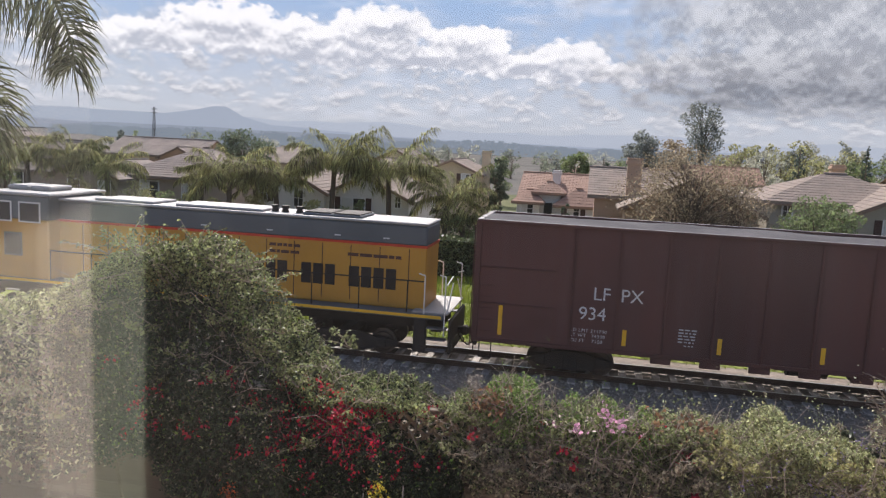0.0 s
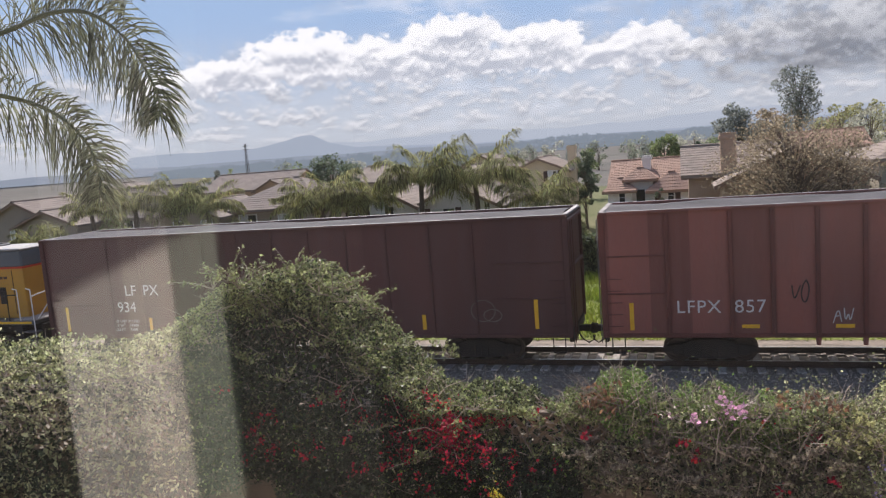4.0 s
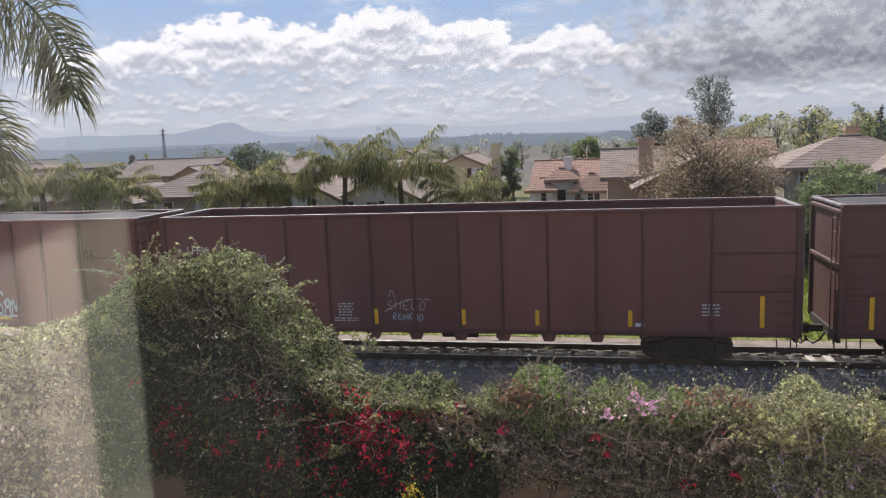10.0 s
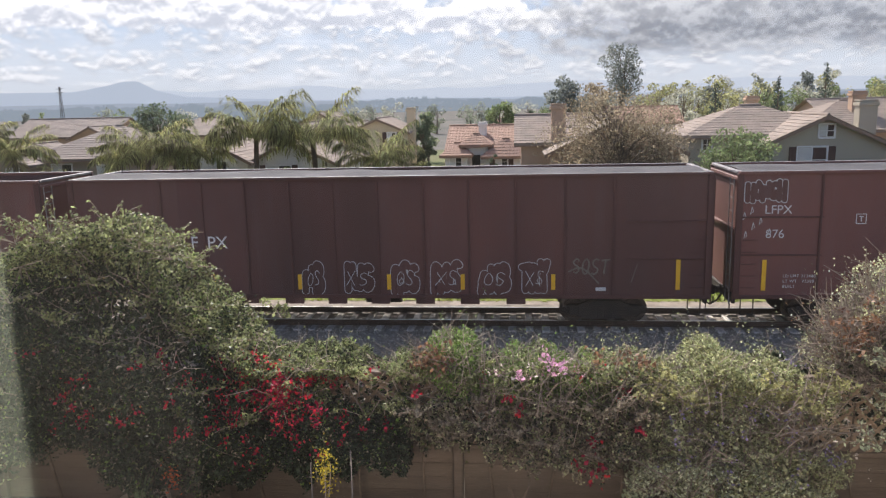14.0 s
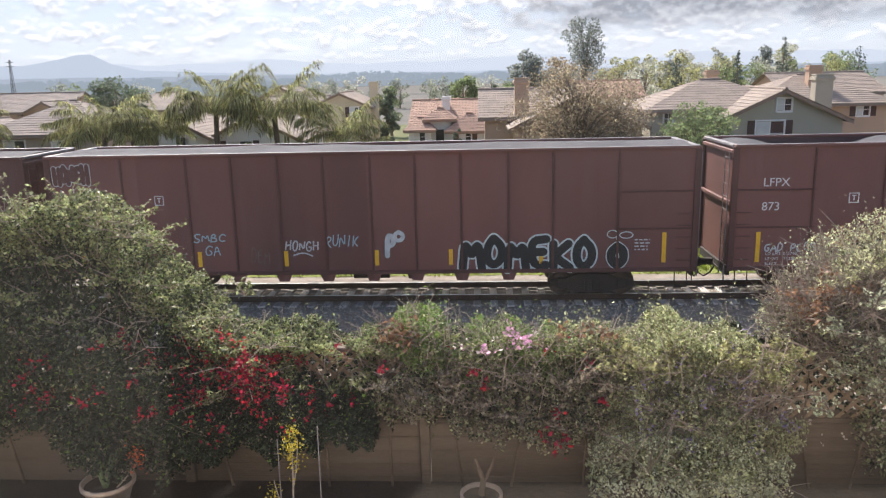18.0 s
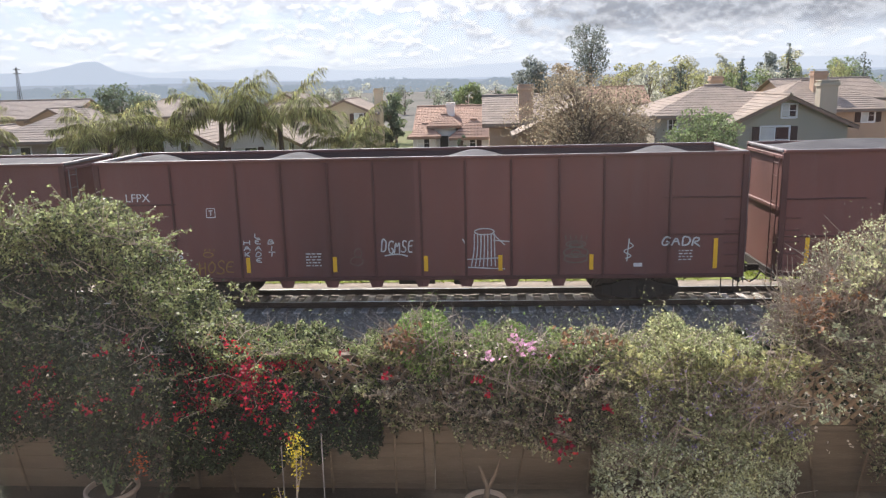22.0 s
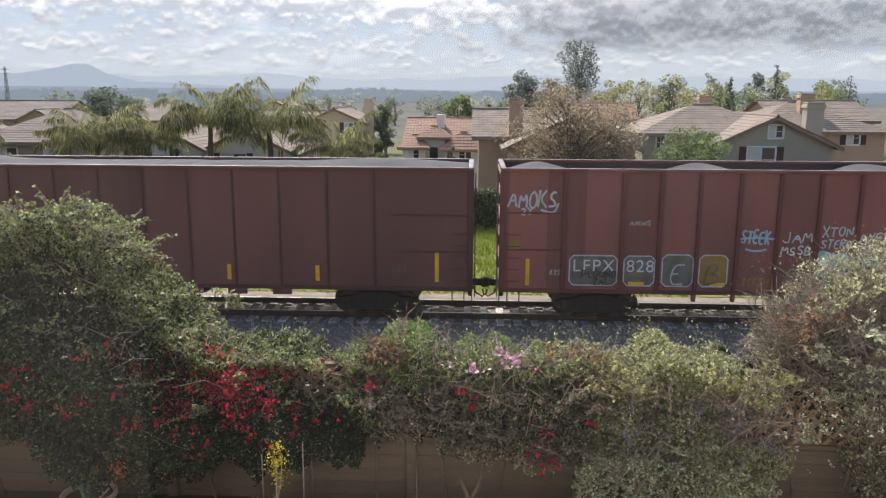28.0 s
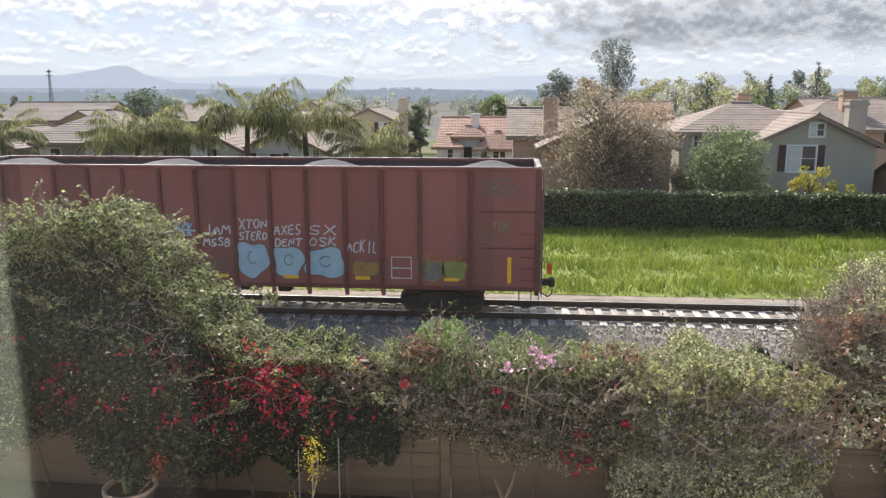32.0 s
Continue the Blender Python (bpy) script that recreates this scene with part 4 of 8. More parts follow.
# strokes of hand-sprayed capitals in a unit square
LETTERS = {"A": [[(0, 0), (0.45, 1), (0.95, 0)], [(0.18, 0.38), (0.78, 0.4)]], "B": [[(0.08, 0), (0.08, 1), (0.7, 0.95), (0.72, 0.58), (0.1, 0.52), (0.85, 0.45), (0.82, 0.05), (0.08, 0)]],
           "C": [[(0.9, 0.85), (0.5, 1), (0.08, 0.7), (0.1, 0.2), (0.5, 0), (0.92, 0.15)]], "D": [[(0.08, 0), (0.1, 1), (0.7, 0.9), (0.92, 0.5), (0.7, 0.08), (0.08, 0)]],
           "E": [[(0.88, 0.95), (0.1, 0.95), (0.1, 0.03), (0.9, 0.05)], [(0.1, 0.5), (0.7, 0.52)]], "G": [[(0.88, 0.85), (0.5, 1), (0.08, 0.65), (0.15, 0.15), (0.55, 0), (0.9, 0.2), (0.88, 0.45), (0.5, 0.45)]],
           "H": [[(0.1, 0), (0.1, 1)], [(0.88, 0), (0.88, 1)], [(0.1, 0.5), (0.88, 0.52)]], "I": [[(0.5, 0), (0.5, 1)]], "J": [[(0.8, 1), (0.78, 0.2), (0.45, 0), (0.1, 0.2)]],
           "K": [[(0.1, 0), (0.1, 1)], [(0.88, 1), (0.12, 0.48), (0.92, 0)]], "L": [[(0.12, 1), (0.1, 0.04), (0.85, 0.02)]], "M": [[(0, 0), (0.12, 1), (0.48, 0.35), (0.82, 1), (1, 0)]],
           "N": [[(0.08, 0), (0.1, 1), (0.85, 0.02), (0.88, 1)]], "O": [[(0.5, 1), (0.08, 0.72), (0.1, 0.22), (0.5, 0), (0.9, 0.25), (0.9, 0.75), (0.5, 1)]],
           "P": [[(0.1, 0), (0.1, 1), (0.75, 0.95), (0.82, 0.6), (0.1, 0.45)]], "R": [[(0.1, 0), (0.1, 1), (0.75, 0.92), (0.75, 0.58), (0.12, 0.5), (0.92, 0)]],
           "S": [[(0.88, 0.85), (0.5, 1), (0.12, 0.8), (0.3, 0.55), (0.8, 0.4), (0.85, 0.15), (0.5, 0), (0.08, 0.12)]], "T": [[(0, 0.97), (1, 1)], [(0.5, 0.98), (0.48, 0)]],
           "U": [[(0.1, 1), (0.12, 0.2), (0.5, 0), (0.85, 0.2), (0.88, 1)]], "V": [[(0, 1), (0.48, 0), (0.95, 1)]], "W": [[(0, 1), (0.22, 0), (0.5, 0.65), (0.78, 0), (1, 1)]], "X": [[(0.05, 1), (0.95, 0)], [(0.92, 1), (0.05, 0)]],
           "Y": [[(0.05, 1), (0.48, 0.5), (0.92, 1)], [(0.48, 0.5), (0.45, 0)]], "8": [[(0.5, 0.52), (0.15, 0.75), (0.5, 1), (0.85, 0.76), (0.5, 0.52), (0.1, 0.25), (0.5, 0), (0.9, 0.25), (0.5, 0.52)]],
           "2": [[(0.1, 0.8), (0.5, 1), (0.85, 0.75), (0.1, 0.02), (0.9, 0.04)]]}


def letter_strokes(body, x0, x1, z0, z1, seed, slant=0.1, rough=0.05):
    r = random.Random(seed)
    cell = (x1 - x0) / len(body)
    h = z1 - z0
    out = []
    for i, ch in enumerate(body):
        if ch == " ":
            continue
        up, tall = r.uniform(-0.08, 0.08) * h, h * r.uniform(0.88, 1.1)
        for stroke in LETTERS[ch]:
            out.append(soften([(x0 + cell * (i + 0.06 + 0.86 * (px + r.gauss(0, rough))) + slant * h * (pz - 0.5), z0 + up + tall * (pz + r.gauss(0, rough * 0.7))) for px, pz in stroke]))
    return out


def sprayed(car, body, x0, x1, z0, z1, seed, m, width=0.035, side=-1.56, slant=0.1, label="sprayed word in thin capitals", extra=()):
    """A tag in hand-sprayed capitals between two places on the wagon's side."""
    return add_strokes("graffiti_tag", letter_strokes(body, x0, x1, z0, z1, seed, slant) + [soften(e) for e in extra], width, side - 0.005, m, car, label)


def fat_stroke(strokes, w, y):
    """Broad strokes with round joints and ends."""
    vs, fs = [], []
    for k, st in enumerate(strokes):
        yy = y - 0.0003 * (k % 7)
        v, f = ribbon(st, w, yy)
        o = len(vs)
        vs += v
        fs += [tuple(q + o for q in t) for t in f]
        for j, (px, pz) in enumerate(st):
            o = len(vs)
            vs += [(px + w / 2 * math.cos(a * 0.6283), yy - 0.00002 * (j % 9 + 1), pz + w / 2 * math.sin(a * 0.6283)) for a in range(10)]
            fs.append(tuple(range(o, o + 10)))
    return vs, fs


def fat_letters(car, body, x0, x1, z0, z1, seed, fill, line, w, edge, side=-1.56, label="fat outlined graffiti letters"):
    """Swollen letters: a dark body in a pale outline."""
    st = letter_strokes(body, x0 + w / 2, x1 - w / 2, z0 + w / 2, z1 - w / 2, seed, 0.0, 0.03)
    v, f = fat_stroke(st, w + 2 * edge, side - 0.004)
    ob = tagged(part("graffiti_outline", mesh("graffiti_outline", v, f, line), None, car, label), kind="stuff")
    v, f = fat_stroke(st, w, side - 0.009)
    tagged(part("graffiti_fill", mesh("graffiti_fill", v, f, fill), None, ob), kind="stuff")
    return ob


def load_data(car, x, z, rows, size=0.15):
    """The small stencilled rows of load limit, light weight and capacity."""
    for i, row in enumerate(rows):
        lettering(car, row, x, z - 0.155 * i, size, space=1.15, name="load_stencil")


def road_mark(car, x, number):
    lettering(car, "LF", x + 3.44, 2.46, 0.54)
    lettering(car, "PX", x + 4.23, 2.46, 0.54)
    lettering(car, number, x + 3.06, 1.86, 0.54)


def badge(car, x, z):
    add_strokes("emblem", [[(x, z), (x + 0.26, z), (x + 0.26, z + 0.27), (x, z + 0.27), (x, z)], [(x + 0.07, z + 0.2), (x + 0.19, z + 0.2)], [(x + 0.13, z + 0.2), (x + 0.13, z + 0.06)]], 0.03, -1.565, M["white_paint"], car)


def loop(cx, cz, rx, rz, n=11, a0=0.0, a1=6.4):
    return [(cx + rx * math.cos(t), cz + rz * math.sin(t)) for t in np.linspace(a0, a1, n)]


W, GREY, BLUE, DARK, TEAL, TAN = M["spray_white"], M["spray_grey"], M["spray_blue"], M["post_dark"], M["spray_teal"], M["spray_tan"]
# first wagon and its like: wide-spaced mark over the number
c, e0 = wagon("a", -3.2, 16.15, "dark brown high-sided wagon with white lettering and grey covered load", "full")
road_mark(c, e0, "934")
load_data(c, e0 + 2.86, 1.48, ("LD LMT 211700", "LT WT   74300", "CU FT    7100"), 0.14)
small_print(c, e0 + 5.93, 1.78, 5, 0.5, 0.05)
small_print(c, e0 + 6.1, 1.32, 1, 0.32, 0.04)
sprayed(c, "OMBE", e0 + 1.5, e0 + 2.3, 1.5, 1.85, 3, DARK, 0.022, label="faded dark tag")
add_strokes("graffiti_tag", [soften(loop(e0 + 16.7, 1.75, 0.4, 0.35)), soften(loop(e0 + 17.0, 1.6, 0.3, 0.2))], 0.03, -1.565, GREY, c, "faded round tag")
c, e0 = wagon("c", 17.2, 35.5, "oxide red ribbed wagon with white lettering and faded tags", "full")
lettering(c, "LFPX", e0 + 2.0, 1.62, 0.52, space=1.1)
lettering(c, "857", e0 + 3.56, 1.62, 0.52, space=1.1)
sprayed(c, "AW", e0 + 6.05, e0 + 6.55, 1.32, 1.75, 5, W, 0.03)
sprayed(c, "SOTER", e0 + 8.85, e0 + 9.95, 1.78, 2.15, 8, M["spray_black"], 0.045, label="black sprayed word")
sprayed(c, "JOM", e0 + 10.5, e0 + 11.3, 1.72, 2.02, 9, GREY, 0.035, label="faded grey tag")
sprayed(c, "DY", e0 + 10.75, e0 + 11.15, 1.35, 1.62, 10, GREY, 0.035, label="faded grey tag")
add_strokes("graffiti_tag", [soften(loop(e0 + 8.35, 1.6, 0.2, 0.3)), soften(loop(e0 + 8.3, 1.65, 0.1, 0.15))], 0.03, -1.565, M["spray_black"], c, "faint black loop")
sprayed(c, "EJ", e0 + 11.6, e0 + 12.1, 1.35, 1.75, 11, M["spray_deep_blue"], 0.05, label="blue scrawl")
sprayed(c, "SAN", e0 + 12.78, e0 + 13.62, 1.3, 2.15, 12, TEAL, 0.055, label="pale sprayed monogram", extra=([(e0 + 12.72, 1.35), (e0 + 13.2, 1.26), (e0 + 13.75, 1.34)], loop(e0 + 13.2, 1.75, 0.14, 0.12)))
sprayed(c, "VO", e0 + 5.0, e0 + 5.5, 1.85, 2.4, 15, M["spray_black"], 0.035, label="faint black tag")
sprayed(c, "COE", e0 + 16.1, e0 + 16.8, 3.2, 3.5, 16, M["spray_black"], 0.04, label="faint black tag")
sprayed(c, "SEK", e0 + 15.1, e0 + 16.2, 1.7, 2.0, 17, DARK, 0.03, label="faint dark tag")
c, e0 = wagon("b", 36.6, 55.9, "dark brown empty hopper wagon with small white lettering", "empty")
lettering(c, "LFPX", e0 + 0.78, 3.4, 0.35)
lettering(c, "880", e0 + 0.78, 2.7, 0.35)
load_data(c, e0 + 1.0, 1.55, ("LD LMT 213400", "LT WT   73300", "BUILT"), 0.12)
badge(c, e0 + 3.24, 3.06)
sprayed(c, "SHELO", e0 + 7.4, e0 + 8.7, 1.62, 1.9, 21, W, 0.018, label="thin white scrawl", extra=([(e0 + 7.35, 1.55), (e0 + 8.1, 1.98), (e0 + 8.8, 1.94)], [(e0 + 7.5, 2.0), (e0 + 7.6, 2.3), (e0 + 7.7, 2.0)]))
sprayed(c, "RENKOD", e0 + 7.6, e0 + 8.6, 1.28, 1.5, 24, BLUE, 0.025, label="small blue-grey tag")
sprayed(c, "8X", e0 + 2.95, e0 + 3.5, 1.35, 1.75, 22, GREY, 0.02, label="faint grey tag")
sprayed(c, "SEN", e0 + 4.6, e0 + 4.95, 1.55, 1.8, 25, TAN, 0.03, label="faint tan tag")
sprayed(c, "DA", e0 + 13.3, e0 + 13.9, 1.45, 1.75, 23, GREY, 0.02, label="faint grey tag")
sprayed(c, "BO", e0 + 10.5, e0 + 10.9, 1.45, 1.75, 26, GREY, 0.018, label="faint grey tag")
small_print(c, e0 + 5.85, 1.78, 5, 0.5, 0.05)
small_print(c, e0 + 5.7, 1.32, 2, 0.8, 0.04)
small_print(c, e0 + 16.75, 1.8, 4, 0.5, 0.055)
part("placard", boxes((e0 + 14.9, e0 + 15.15, -1.565, -1.552, 1.17, 1.27)), M["white_paint"], c, "small white card")
c, e0 = wagon("a", 57.0, 76.2, "dark brown high-sided wagon with a row of white graffiti", "full")
road_mark(c, e0, "904")
load_data(c, e0 + 2.62, 1.5, ("LD LMT 211600", "LT WT   74400", "CU FT    7100"), 0.14)
for i, (body, a, b) in enumerate((("NB", 7.12, 7.93), ("IWG", 8.33, 9.43), ("RSG", 9.86, 10.81), ("ROS", 11.06, 12.13), ("AKB", 12.48, 13.58), ("TRY", 13.72, 14.72))):
    fat_letters(c, body, e0 + a, e0 + b, 1.04, 2.04, 340 + i, M["rust_dark"], W, 0.2, 0.022, label="white outlined graffiti letters")
    sprayed(c, "OX"[i % 2] + "S", e0 + a + 0.2, e0 + b - 0.2, 1.3, 1.75, 440 + i, W, 0.02, -1.575)
sprayed(c, "SOST", e0 + 15.3, e0 + 16.4, 1.65, 2.1, 46, GREY, 0.05, label="grey sprayed word", extra=([(e0 + 15.2, 1.72), (e0 + 15.6, 1.9), (e0 + 16.1, 1.35)],))
sprayed(c, "I", e0 + 17.0, e0 + 17.25, 1.4, 2.0, 47, GREY, 0.025, slant=0.3)
sprayed(c, "VN", e0 + 1.15, e0 + 1.6, 1.6, 2.1, 44, W, 0.03)
part("placard", boxes((e0 + 16.0, e0 + 16.3, -1.565, -1.552, 1.14, 1.24)), M["white_paint"], c, "small white card")
c, e0 = wagon("b", 77.0, 96.24, "dark brown hopper wagon with a large black and white graffiti piece", "full")
lettering(c, "LFPX", e0 + 0.69, 3.4, 0.35)
lettering(c, "876", e0 + 0.75, 2.7, 0.35)
load_data(c, e0 + 1.3, 1.55, ("LD LMT 213400", "LT WT   73300", "BUILT"), 0.12)
fat_letters(c, "HONGH", e0 + 0.1, e0 + 1.32, 3.72, 4.32, 51, M["rust_dark"], W, 0.14, 0.025, label="small white bubble letters under the rim")
add_strokes("graffiti_drip", [[(e0 + q, z), (e0 + q + 0.04, z - 0.14), (e0 + q - 0.04, z - 0.22), (e0 + q, z)] for q, z in ((0.35, 3.6), (0.15, 3.45), (0.6, 3.3), (0.4, 3.15), (0.85, 2.98), (0.2, 2.9))], 0.022, -1.565, W, c)
badge(c, e0 + 3.2, 3.1)
sprayed(c, "SMBC", e0 + 4.26, e0 + 5.3, 1.95, 2.2, 55, BLUE, 0.04, label="pale blue tag")
sprayed(c, "GA", e0 + 4.6, e0 + 5.1, 1.5, 1.85, 155, BLUE, 0.035, label="pale blue tag")
sprayed(c, "HONGH", e0 + 7.07, e0 + 8.1, 1.65, 1.95, 56, W, 0.045, extra=([(e0 + 7.3, 1.5), (e0 + 7.6, 1.6), (e0 + 7.9, 1.48)],), label="white sprayed word")
sprayed(c, "RUNIK", e0 + 8.31, e0 + 9.33, 1.76, 2.1, 57, BLUE, 0.035, label="pale blue tag")
sprayed(c, "KATO", e0 + 3.3, e0 + 4.0, 1.4, 1.6, 157, GREY, 0.02, label="faint grey tag")
sprayed(c, "DEM", e0 + 6.0, e0 + 6.6, 1.25, 1.7, 158, GREY, 0.02, label="faint grey tag")
fat_letters(c, "P", e0 + 10.05, e0 + 10.5, 1.4, 2.2, 58, W, GREY, 0.15, 0.015, label="white hooked graffiti letter")
fat_letters(c, "O", e0 + 10.3, e0 + 10.75, 1.85, 2.25, 61, W, GREY, 0.12, 0.015, label="white hooked graffiti letter")
fat_letters(c, "MOMEKO", e0 + 12.25, e0 + 16.5, 0.98, 2.0, 59, M["spray_black"], TEAL, 0.25, 0.052, label="large black graffiti letters in a pale teal outline")
fat_letters(c, "O", e0 + 16.62, e0 + 17.4, 1.0, 1.8, 60, M["spray_black"], TEAL, 0.26, 0.03, label="round black graffiti head in a pale teal outline")
add_strokes("graffiti_tag", [soften(loop(e0 + 16.85, 2.05, 0.16, 0.12)), soften(loop(e0 + 17.25, 2.02, 0.2, 0.1)), [(e0 + 17.0, 1.8), (e0 + 16.95, 2.0)]], 0.03, -1.58, TEAL, c)
small_print(c, e0 + 17.5, 1.85, 4, 0.45, 0.055)
c, e0 = wagon("b", 97.3, 116.4, "dark brown hopper wagon with scattered white tags", "sag")
lettering(c, "LFPX", e0 + 0.8, 3.4, 0.35)
lettering(c, "873", e0 + 0.8, 2.7, 0.35)
load_data(c, e0 + 1.0, 1.37, ("LD LMT 212700", "LT WT   73300", "BUILT"), 0.12)
badge(c, e0 + 3.26, 2.9)
sprayed(c, "GAD PLOB", e0 + 0.95, e0 + 2.45, 1.48, 1.72, 71, W, 0.045, label="white sprayed words")
sprayed(c, "HOSE", e0 + 2.85, e0 + 4.0, 1.15, 1.55, 72, TAN, 0.035, label="tan sprayed scrawl")
add_strokes("graffiti_tag", [soften(loop(e0 + 3.2, 1.75, 0.16, 0.08, 9))] + [[(e0 + 3.1 + 0.14 * i, 1.86), (e0 + 3.13 + 0.14 * i, 1.94)] for i in range(3)] + [[(e0 + 2.75, 1.2), (e0 + 2.95, 1.45), (e0 + 2.9, 1.1)]], 0.03, -1.565, TAN, c)
for col, (q, n, body) in enumerate(((4.3, 3, "HAK"), (4.65, 5, "LEADE"), (5.05, 3, "BIT"))):
    for i in range(n):
        sprayed(c, body[i], e0 + q, e0 + q + 0.24, 2.05 - 0.19 * i + 0.2 * (col == 1), 2.2 - 0.19 * i + 0.2 * (col == 1), 700 + 10 * col + i, W, 0.035)
small_print(c, e0 + 6.2, 1.72, 5, 0.5, 0.05)
sprayed(c, "DGMSE", e0 + 8.5, e0 + 9.5, 1.75, 2.15, 74, W, 0.045, label="white sprayed word", extra=([(e0 + 8.6, 1.66), (e0 + 9.0, 1.72), (e0 + 9.3, 1.64)],))
add_strokes("graffiti_tag", [soften(loop(e0 + 7.8, 1.75, 0.12, 0.14)), soften(loop(e0 + 7.75, 1.5, 0.2, 0.14))], 0.022, -1.565, GREY, c, "faint grey doodle")
# a tall drawn head on thin legs
add_strokes("graffiti_tag", [soften(loop(e0 + 11.6, 2.36, 0.3, 0.1))] +
            [soften([(e0 + 11.3 + 0.1 * i, 2.3), (e0 + 11.3 + 0.1 * i, 1.8), (e0 + 11.2 + 0.12 * i, 1.3)]) for i in range(7)] +
            [[(e0 + 11.05, 1.52), (e0 + 12.05, 1.56)], [(e0 + 11.1, 1.28), (e0 + 12.2, 1.22)], [(e0 + 11.85, 2.3), (e0 + 12.2, 1.95)], [(e0 + 11.85, 2.1), (e0 + 12.35, 2.05)], [(e0 + 10.95, 2.15), (e0 + 11.05, 1.95)]], 0.035, -1.565, W, c, "tall sprayed drawing")
# a round face with a crown
add_strokes("graffiti_tag", [soften(loop(e0 + 14.3, z, rx, rz, 11, 0.3, 6.9)) for rx, rz, z in ((0.3, 0.1, 1.95), (0.2, 0.06, 1.93), (0.38, 0.16, 1.7), (0.36, 0.14, 1.52), (0.14, 0.1, 1.68))] +
            [[(e0 + 14.0 + 0.15 * i, 2.1), (e0 + 13.98 + 0.16 * i, 2.22)] for i in range(5)], 0.035, -1.565, GREY, c, "sprayed round face")
add_strokes("graffiti_tag", [soften([(e0 + 15.75 + 0.02 * i + 0.18 * math.sin(i * 1.25) * (1 - 0.06 * i), 1.5 + 0.06 * i) for i in range(10)], 3), [(e0 + 15.85, 2.1), (e0 + 15.8, 1.42)]], 0.03, -1.565, TEAL, c, "sprayed curl")
sprayed(c, "GADR", e0 + 16.77, e0 + 17.95, 1.86, 2.16, 78, W, 0.05, -1.585, label="sprayed word in block capitals")
small_print(c, e0 + 17.3, 1.7, 4, 0.4, 0.05)
part("placard", boxes((e0 + 16.0, e0 + 16.25, -1.565, -1.552, 1.25, 1.36)), M["white_paint"], c, "small white card")
c, e0 = wagon("a", 117.5, 136.85, "brown high-sided wagon with white lettering and humped grey cover", "mound")
road_mark(c, e0 + 0.08, "914")
load_data(c, e0 + 2.8, 1.52, ("LD LMT 211900", "LT WT   74100", "CU FT    7100"), 0.14)
sprayed(c, "DA", e0 + 5.0, e0 + 5.5, 1.55, 1.95, 80, GREY, 0.022, label="faint grey tag")
sprayed(c, "8Y", e0 + 6.5, e0 + 6.8, 1.4, 1.95, 82, GREY, 0.022, label="faint grey tag")
sprayed(c, "MEN", e0 + 9.0, e0 + 9.5, 1.7, 1.9, 83, GREY, 0.02, label="faint grey tag")
sprayed(c, "ORE", e0 + 17.0, e0 + 17.5, 1.45, 1.7, 81, GREY, 0.02, label="faint grey tag")
c, e0 = wagon("c", 137.8, 156.1, "faded red ribbed wagon covered in graffiti along its foot", "sag")


def panel_block(x0, x1, z0, z1, fill, line):
    """A painted-over block with a pale edge, one wagon panel wide."""
    w = 0.12
    k = [(x0 + w, z0), (x1 - w, z0), (x1, z0 + w), (x1, z1 - w), (x1 - w, z1), (x0 + w, z1), (x0, z1 - w), (x0, z0 + w)]
    ob = tagged(part("graffiti_fill", mesh("graffiti_fill", [(a, -1.564, b) for a, b in k], [tuple(range(8))], fill), None, c), kind="stuff")
    add_strokes("graffiti_outline", [k + [k[0]]], 0.04, -1.568, line, ob)


panel_block(e0 + 2.0, e0 + 3.4, 1.15, 2.05, GREY, W)
panel_block(e0 + 3.6, e0 + 4.5, 1.15, 2.05, GREY, W)
lettering(c, "LFPX", e0 + 2.08, 1.57, 0.52, side=-1.57, space=1.15)
lettering(c, "828", e0 + 3.66, 1.57, 0.52, side=-1.57, space=1.1)
sprayed(c, "PLOUND", e0 + 2.35, e0 + 3.4, 1.4, 1.6, 190, M["spray_black"], 0.03, -1.575, label="black sprayed word")
sprayed(c, "2AL", e0 + 2.7, e0 + 3.2, 1.16, 1.36, 191, M["spray_black"], 0.03, -1.575, label="black sprayed word")
panel_block(e0 + 4.72, e0 + 5.62, 1.15, 2.1, GREY, W)
sprayed(c, "E", e0 + 4.9, e0 + 5.45, 1.25, 1.95, 91, W, 0.05, -1.575)
panel_block(e0 + 5.8, e0 + 6.62, 1.15, 2.1, TAN, W)
sprayed(c, "B", e0 + 5.95, e0 + 6.5, 1.25, 1.9, 92, GREY, 0.06, -1.575)
sprayed(c, "AMOKS", e0 + 0.16, e0 + 1.6, 3.45, 3.92, 93, W, 0.06, label="white sprayed word", extra=([(e0 + 1.1, 3.4), (e0 + 1.5, 3.28), (e0 + 1.62, 3.6)],))
sprayed(c, "2Y", e0 + 0.5, e0 + 0.9, 3.25, 3.45, 94, W, 0.045)
sprayed(c, "ANNS", e0 + 3.7, e0 + 4.35, 2.95, 3.1, 194, W, 0.022)
sprayed(c, "STEEK", e0 + 6.95, e0 + 7.8, 2.45, 2.85, 95, BLUE, 0.06, label="pale blue sprayed word", extra=([(e0 + 6.9, 2.6), (e0 + 7.4, 2.65), (e0 + 7.95, 2.6)], [(e0 + 7.1, 2.3), (e0 + 7.4, 2.22), (e0 + 7.7, 2.3)]))
